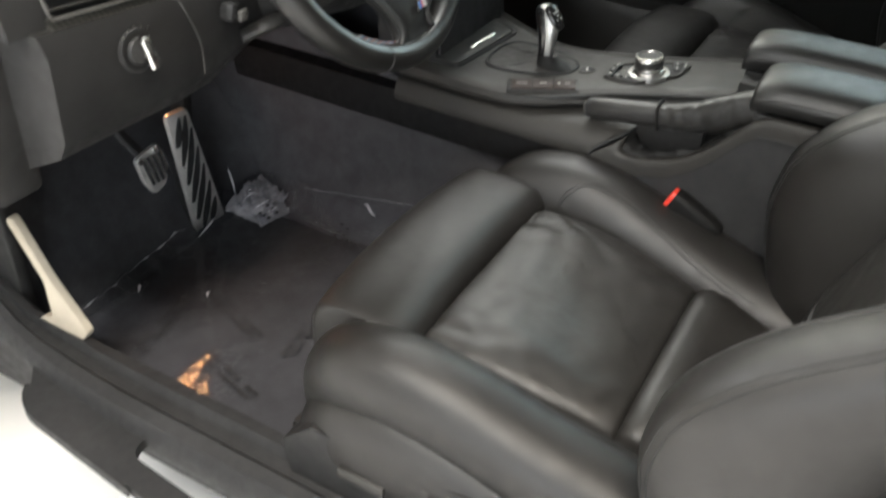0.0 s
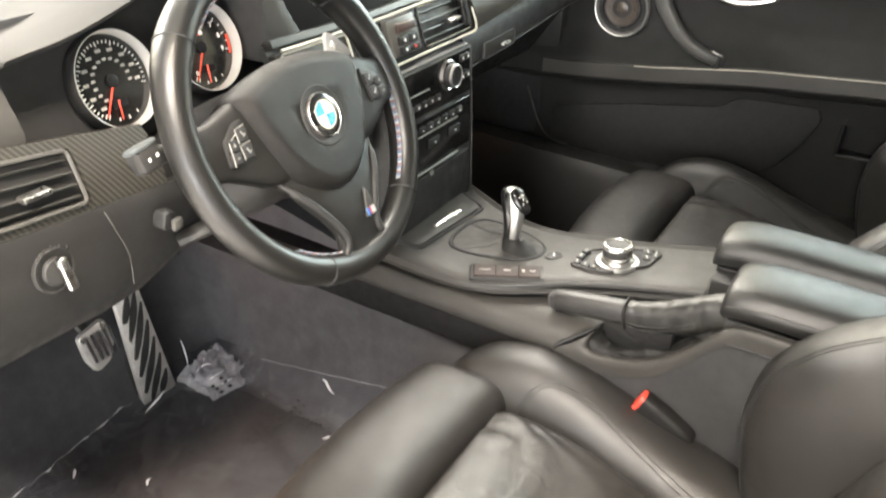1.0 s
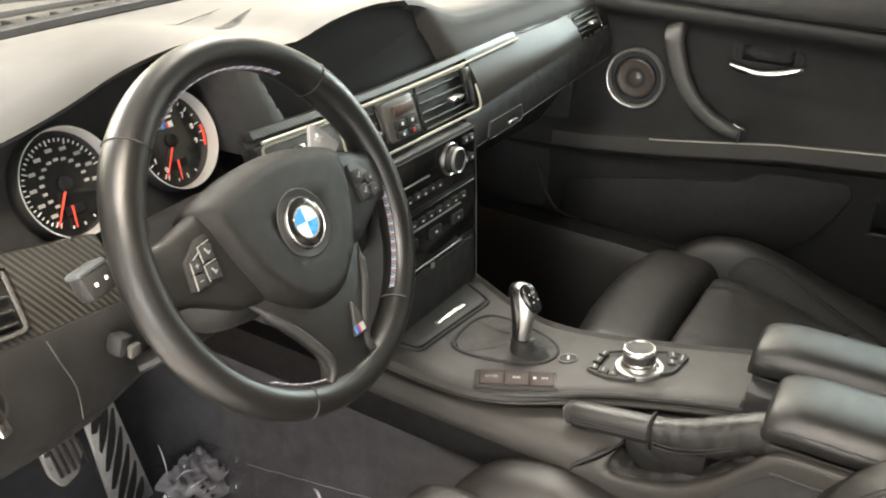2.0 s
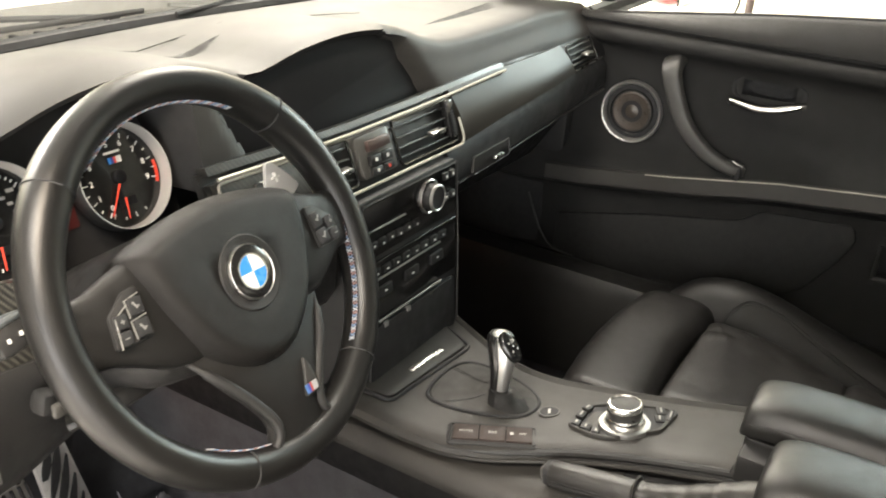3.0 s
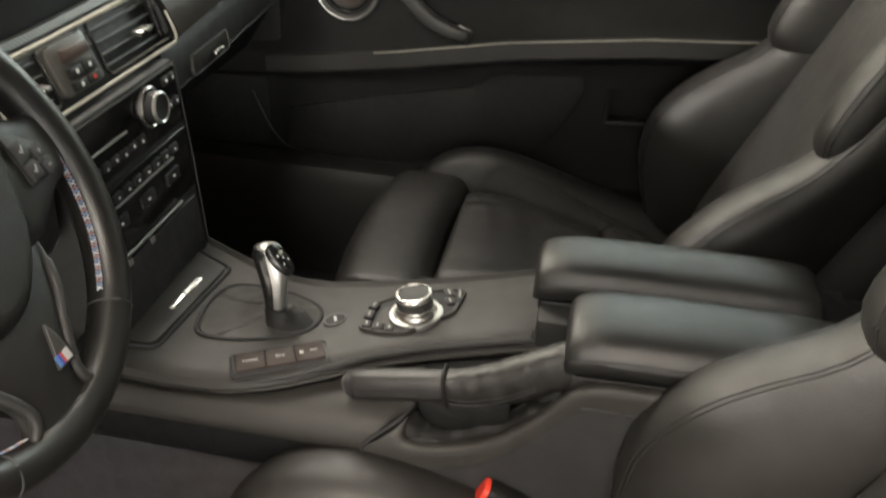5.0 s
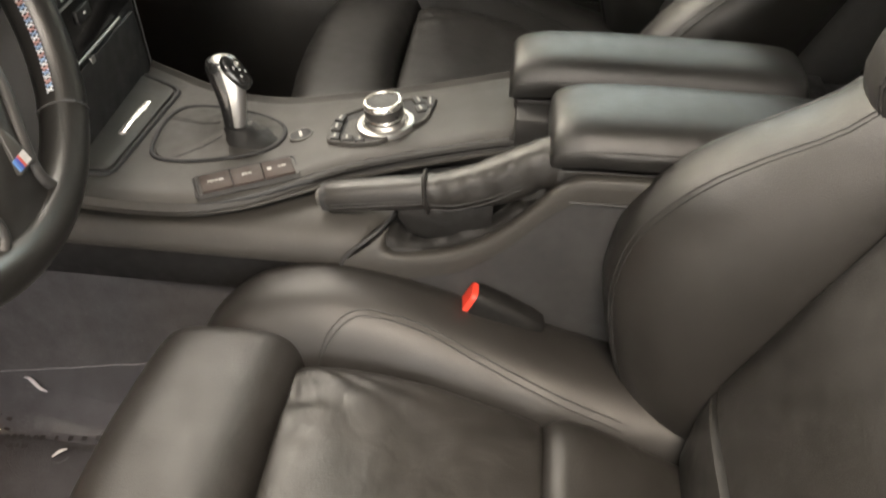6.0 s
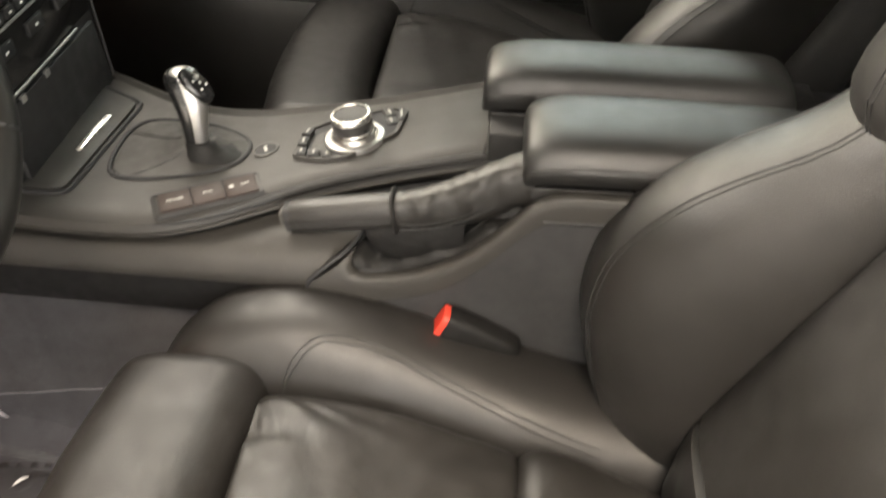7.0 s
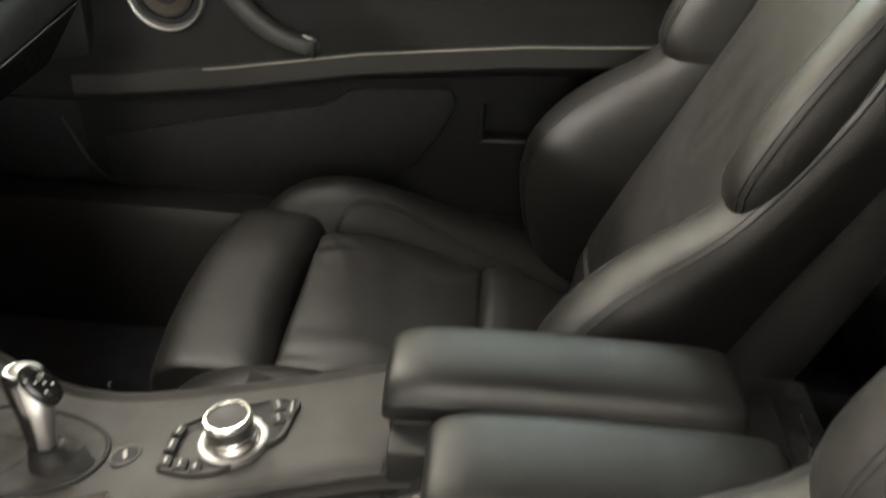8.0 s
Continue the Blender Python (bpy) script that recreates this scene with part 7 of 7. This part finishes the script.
SIDE = curve_table([(0.315, -0.500, 0.195, 0.036), (0.345, -0.468, 0.202, 0.052), (0.40, -0.446, 0.206, 0.058), (0.46, -0.432, 0.208, 0.060), (0.50, -0.432, 0.209, 0.060), (0.545, -0.444, 0.209, 0.060), (0.595, -0.482, 0.207, 0.059), (0.630, -0.524, 0.204, 0.056), (0.668, -0.578, 0.201, 0.053), (0.72, -0.620, 0.201, 0.051), (0.79, -0.660, 0.204, 0.050), (0.86, -0.693, 0.198, 0.048), (0.93, -0.738, 0.182, 0.044), (0.985, -0.775, 0.158, 0.036)], 3)
WING = curve_table([(0.650, -0.640, 0.188, 0.030), (0.668, -0.606, 0.191, 0.040), (0.705, -0.588, 0.194, 0.045), (0.77, -0.610, 0.194, 0.046), (0.84, -0.650, 0.188, 0.045), (0.90, -0.692, 0.177, 0.047), (0.96, -0.736, 0.158, 0.043), (1.0, -0.768, 0.138, 0.038)], 3)
for s in (1, -1):
    for nm, rows_, lb in (("back_bolster", SIDE, "deep leather back bolster"), ("shoulder_wing", WING, "shoulder wing of the backrest")):
        rings = []
        for z, yf, c, r in rows_:
            yb = back_y(z) - 0.085
            rings.append(sring((s * c, (yf + yb) / 2, z), (s, 0, 0), (0, 1, 0), r, (yf - yb) / 2, 2.5, 30, skew=0.27))
        part(nm, shape(rings), LEATHER, seat, lb)
    # seams where the facing meets the side and the inner panel
    bm = B()
    for rows_ in (SIDE, WING):
        for deg, rad in ((52, 0.0011), (61, 0.0007), (110, 0.0008), (115, 0.0007)):
            line = []
            for z, yf, c, r in rows_[4:-2]:
                yb = back_y(z) - 0.085
                ca, sa = math.cos(radians(deg)), math.sin(radians(deg))
                q = (yf - yb) / 2 * sa ** 0.8
                line.append(sx((s * (c + r * math.copysign(abs(ca) ** 0.8, ca) + 0.27 * q), (yf + yb) / 2 + q, z)))
            tube(bm, line, rad, 6)
    part("bolster_seam", bm, DARK, seat, "stitched edge seam")
# base, rails, side cover with switches
rings = [sring((0, -0.31, z), (1, 0, 0), (0, 1, 0), hx, hy, 5, 28) for z, hx, hy in ((0.20, 0.20, 0.22), (0.24, 0.23, 0.24), (0.29, 0.25, 0.255), (0.32, 0.24, 0.25))]
part("base", shape(rings), DARK, seat, "dark plastic seat base")
for s in (-1, 1):
    part("rail", box(B(), sx((s * 0.17, -0.30, 0.178)), (0.035, 0.62, 0.05), bev=0.006), DARK, seat)
    bm = B()
    loft(bm, [[sx((s * x, y, z)) for y, z in ((-0.06, 0.235), (-0.05, 0.285), (-0.09, 0.325), (-0.30, 0.335), (-0.52, 0.33), (-0.56, 0.28), (-0.52, 0.235), (-0.3, 0.225))] for x in (0.245, 0.268, 0.273)])
    sc = part("side_cover", bm, DARK, seat)
    for yk, zk, ly, lz in ((-0.16, 0.285, 0.06, 0.016), (-0.25, 0.29, 0.016, 0.05), (-0.32, 0.285, 0.022, 0.022)):
        part("switch", box(B(), sx((s * 0.276, yk, zk)), (0.01, ly, lz), bev=0.003), PLASTIC, sc)
ps = copy_thing(seat, pose(0.39, -0.32, 0.15))
for o in ps.children:
    if o.name.startswith(("centre_cushion", "rear_cushion")):
        o.data = o.data.copy()
        o.data.materials[0] = LEATHER
tagged(ps, "black leather bucket seat of the passenger, empty and smooth", "car seat", "front seats")

# ---- driver footwell ----
ac = thing("accelerator_pedal", (-0.27, 0.43, 0.15), "aluminium accelerator pedal with diagonal black slots", "pedal")
PA, PB_, PC, PD = Vector((-0.285, 0.438, 0.152)), Vector((-0.217, 0.436, 0.155)), Vector((-0.290, 0.418, 0.405)), Vector((-0.340, 0.412, 0.412))
up = (PB_ - PA).cross(PD - PA).normalized()
if up.y > 0:
    up = -up
bm = B()
slab(bm, rounded([PA, PB_, PC, PD], 0.012), up, 0.008, 0.002)
pl_ = part("plate", bm, ALU, ac, "brushed aluminium plate")


def onP(u, v, h=0.0):
    return PA.lerp(PB_, u).lerp(PD.lerp(PC, u), v) + up * h


for k in range(7):
    vc = 0.03 + 0.155 * k
    line = [(0.88 - 0.76 * q, vc + 0.20 - 0.40 * q) for q in np.linspace(0, 1, 41)]
    line = [p for p in line if 0.04 < p[1] < 0.965]
    if len(line) < 9:
        continue
    mids = [onP(u, v, 0.0032) for u, v in line[::4] + [line[-1]]]
    cross = (mids[-1] - mids[0]).normalized().cross(up)
    wide = [0.0008 + 0.0058 * math.sin(math.pi * q / (len(mids) - 1)) for q in range(len(mids))]
    bm = B()
    slab(bm, [p + cross * w for p, w in zip(mids, wide)] + [p - cross * w for p, w in zip(mids[::-1], wide[::-1])], up, 0.006)
    part("slot", bm, RUBBER, pl_)
part("stem", box(B(), (-0.27, 0.46, 0.30), (0.02, 0.03, 0.28), Matrix.Rotation(radians(6), 3, "Y"), bev=0.004), DARK, ac)
br = thing("brake_pedal", (-0.365, 0.44, 0.32), "aluminium brake pedal with ribbed black inserts", "pedal")
bp2 = [Vector(p) for p in ((-0.388, 0.438, 0.352), (-0.335, 0.446, 0.356), (-0.322, 0.440, 0.318), (-0.342, 0.430, 0.290), (-0.372, 0.424, 0.288), (-0.384, 0.430, 0.312))]
up2 = Vector((0, -0.97, 0.24)).normalized()
bm = B()
slab(bm, rounded(bp2, 0.008), up2, 0.008, 0.002)
bpl = part("plate", bm, ALU, br)
for k in range(5):
    x0 = -0.374 + 0.0105 * k
    bm = B()
    tube(bm, [Vector((x0 - 0.002, 0.4385, 0.345)) + up2 * 0.0015, Vector((x0 + 0.004, 0.4285, 0.303)) + up2 * 0.0015], 0.0024, 6)
    part("rib", bm, RUBBER, bpl)
for p in ((-0.381, 0.438, 0.345), (-0.341, 0.444, 0.349)):
    part("rivet", lathe(B(), [(0.005, 0), (0.005, 0.002), (0.003, 0.003), (0.0005, 0.003)], frame_of(Vector(p) + up2 * 0.001, (1, 0, 0), (0, 0.24, 0.97)), 14), CHROME, bpl)
part("arm", tube(B(), spl([(-0.362, 0.45, 0.34), (-0.37, 0.50, 0.40), (-0.38, 0.50, 0.56)], 5), 0.010, 8, 0.6), DARK, br)
# clear film on the floor
rng = random.Random(4)


def film_z(x, y):
    """Height of the film that lies on the driver carpet."""
    z = FZ + 0.010 + 0.0035 * noise.noise((x * 12, y * 12, 1)) + 0.0005 * noise.noise((x * 110, y * 110, 5))
    z += 0.035 * max(0, (y - 0.40) / 0.07) * (0.5 + 0.5 * noise.noise((x * 30, 3, 1)))
    z += math.exp(-((x + 0.185) ** 2 + (y - 0.40) ** 2) / 0.004) * (0.045 + 0.05 * noise.noise((x * 45, y * 45, 8)))
    return z + (max(0.01, 0.007 + 0.205 * (0.496 - y)) * ((x + 0.165) / 0.04) ** 1.5 if x > -0.165 else 0)


bm = B()
rows = []
for x in np.linspace(-0.590, -0.125, 110):
    front = 0.475 - 0.10 * max(0, -0.25 - x)
    rows.append([(x, min(y, front), film_z(x, min(y, front))) for y in np.linspace(-0.02, 0.47, 110)])
loft(bm, rows, False, False)
ff = thing("floor_film", (-0.35, 0.2, FZ), "crumpled clear protective film on the driver carpet", "plastic film")
part("sheet", bm, FILM, ff, angle=180)
# bands of print on the film, two rows each
bm = B()
for x0, y0, ang in ((-0.30, 0.30, 8), (-0.42, 0.22, 70), (-0.50, 0.31, 12), (-0.24, 0.20, 68), (-0.40, 0.12, 10), (-0.34, 0.06, 72), (-0.165, 0.16, 95), (-0.185, 0.30, 100), (-0.20, 0.24, 170), (-0.52, 0.16, 75)):
    for r_ in range(2):
        for k in range(15):
            if rng.random() < 0.25:
                continue
            d2 = Vector((math.cos(radians(ang)), math.sin(radians(ang)), 0))
            n2 = Vector((-d2.y, d2.x, 0))
            p = Vector((x0, y0, 0)) + d2 * (k * 0.0082 - 0.05) + n2 * (r_ * 0.013)
            if not (-0.58 < p.x < -0.135 and 0 < p.y < 0.40):
                continue
            box(bm, (p.x, p.y, film_z(p.x, p.y) + 0.0009), (0.0034 + 0.003 * rng.random(), 0.0054 + 0.0025 * rng.random(), 0.0002), Matrix.Rotation(radians(ang), 3, "Z"))
part("print", bm, surface("film_ink", (0.018, 0.018, 0.019), 0.7), ff, "dark unreadable print", kind="stuff")
# bunched corner of the film beside the accelerator
bm = B()
rows = []
for i in range(44):
    f = i / 43
    row = []
    for k in range(44):
        g = k / 43
        x, y = -0.215 + 0.100 * f, 0.440 - 0.085 * g - 0.020 * f
        fold = 1 - abs(noise.noise((x * 55 + y * 30, y * 22, 7))) * 2.4
        fine = 1 - abs(noise.noise((x * 120 - y * 50, y * 70, 9))) * 2.4
        edge = min(1, 6 * f + 0.15, 4 * (1 - f), 6 * g + 0.3, 4 * (1 - g))
        climb = 0.5 * max(0.0, x + 0.155)
        row.append((x + 0.007 * noise.noise((y * 80, 1, f * 6)), y + 0.005 * noise.noise((x * 70, 4, g * 5)), FZ + 0.012 + climb + edge * (0.030 * (1 - g) ** 1.5 + 0.012 * fold + 0.008 * fine)))
    rows.append(row)
loft(bm, rows, False, False)
part("bunched_corner", bm, CRUMPLE, ff, "bunched shiny corner", angle=180)
# folded edge of the film
bm = B()
tube(bm, [(x, 0.452 - 0.10 * max(0, (-0.25 - x)) + 0.006 * noise.noise((x * 40, 0, 0)), FZ + 0.028 + 0.010 * noise.noise((x * 35, 2, 0))) for x in np.linspace(-0.56, -0.19, 46)], [0.0003 + 0.0040 * max(0.0, noise.noise((k * 0.45, 5, 2))) + 0.0025 * max(0.0, (k - 34) / 11) for k in range(46)], 6, 0.5)
part("folded_edge", bm, FILM_FOLD, ff)
# edge of the film against the tunnel, stray curls and folds painted as white glints
bm = B()
tube(bm, [(-0.1255, y, 0.168 + 0.205 * (0.496 - y) + 0.002 * noise.noise((y * 40, 1, 1))) for y in np.linspace(0.44, 0.0, 30)], 0.00028, 5)
part("film_edge", bm, FILM_FOLD, ff, "thin cut edge of the film")
for pts in ([(-0.122, 0.205, 0.212), (-0.126, 0.195, 0.216), (-0.132, 0.182, 0.208), (-0.135, 0.172, 0.206)],
            [(-0.213, 0.422, 0.256), (-0.209, 0.421, 0.240), (-0.205, 0.42, 0.215), (-0.204, 0.419, 0.195)],
            [(-0.255, 0.424, 0.178), (-0.270, 0.420, 0.176), (-0.285, 0.419, 0.172), (-0.305, 0.417, 0.168)],
            [(-0.200, 0.405, 0.190), (-0.190, 0.398, 0.200), (-0.178, 0.396, 0.196), (-0.170, 0.400, 0.186)],
            [(-0.196, 0.385, 0.178), (-0.184, 0.378, 0.184), (-0.170, 0.378, 0.182), (-0.158, 0.384, 0.176)],
            [(-0.186, 0.366, 0.172), (-0.172, 0.360, 0.175), (-0.160, 0.362, 0.172)],
            [(-0.195, 0.150, 0.166), (-0.188, 0.143, 0.169), (-0.182, 0.138, 0.166)],
            [(-0.463, 0.396, 0.166), (-0.455, 0.402, 0.169), (-0.449, 0.410, 0.166)],
            [(-0.415, 0.299, 0.166), (-0.409, 0.304, 0.168), (-0.402, 0.305, 0.166)]):
    bm = B()
    line = spl(pts, 4)
    tube(bm, line, [0.0006 + 0.0016 * math.sin(math.pi * k / (len(line) - 1)) for k in range(len(line))], 6, 0.5)
    part("glint_curl", bm, GLINT_WHITE, ff, "small curl of film, its glint put in as white")
# film on the passenger carpet
bm = B()
rows = []
for x in np.linspace(0.17, 0.62, 24):
    rows.append([(x, y, FZ + 0.010 + 0.007 * noise.noise((x * 22, y * 22, 11)) + 0.004 * noise.noise((x * 60, y * 60, 15))) for y in np.linspace(0.0, 0.43, 24)])
loft(bm, rows, False, False)
pf = thing("floor_film", (0.4, 0.2, FZ), "crumpled clear protective film on the passenger carpet", "plastic film")
part("sheet", bm, FILM, pf, angle=180)
bm = B()
tube(bm, [(0.185 + 0.004 * noise.noise((y * 30, 3, 1)), y, FZ + 0.020 + 0.004 * noise.noise((y * 40, 1, 1))) for y in np.linspace(0.42, 0.02, 24)], 0.0009, 5)
part("film_edge", bm, FILM_FOLD, pf, "thin cut edge of the film")
# white curls painted in for glints on this film too
for x, y in ((0.24, 0.21), (0.29, 0.16), (0.36, 0.25), (0.44, 0.12)):
    line = spl([(x, y, FZ + 0.019), (x + 0.007, y + 0.004, FZ + 0.023), (x + 0.014, y + 0.002, FZ + 0.020)], 4)
    part("glint_curl", tube(B(), line, [0.0006 + 0.0014 * math.sin(math.pi * k / (len(line) - 1)) for k in range(len(line))], 6, 0.5), GLINT_WHITE, pf, "small curl of film, its glint put in as white")
# footwell lamps under the dash
for x, y in ((-0.335, 0.455), (0.40, 0.455)):
    f = thing("footwell_lamp", (x, y, 0.495), "small amber footwell lamp under the dashboard, on", "lamp", "footwell lamps")
    w_ = 0.024 if x < 0 else 0.012
    part("lens", box(B(), (x, y, 0.492), (w_, w_ * 0.46, 0.006), bev=0.002), AMBER if x < 0 else AMBER_DIM, f)
    # unseen plate, added to keep the amber light off the pedals
    part("shield", slab(B(), [(x - 0.022, y + 0.010, 0.496), (x + 0.022, y + 0.010, 0.496), (x + 0.022, y - 0.008, 0.470), (x - 0.022, y - 0.008, 0.470)], (0, -0.82, 0.57), 0.002), DARK, f, "added slanted plate that blocks light towards the pedals")
    part("body", box(B(), (x, y - 0.025, 0.501), (0.052, 0.08, 0.012), bev=0.002), DARK, f)
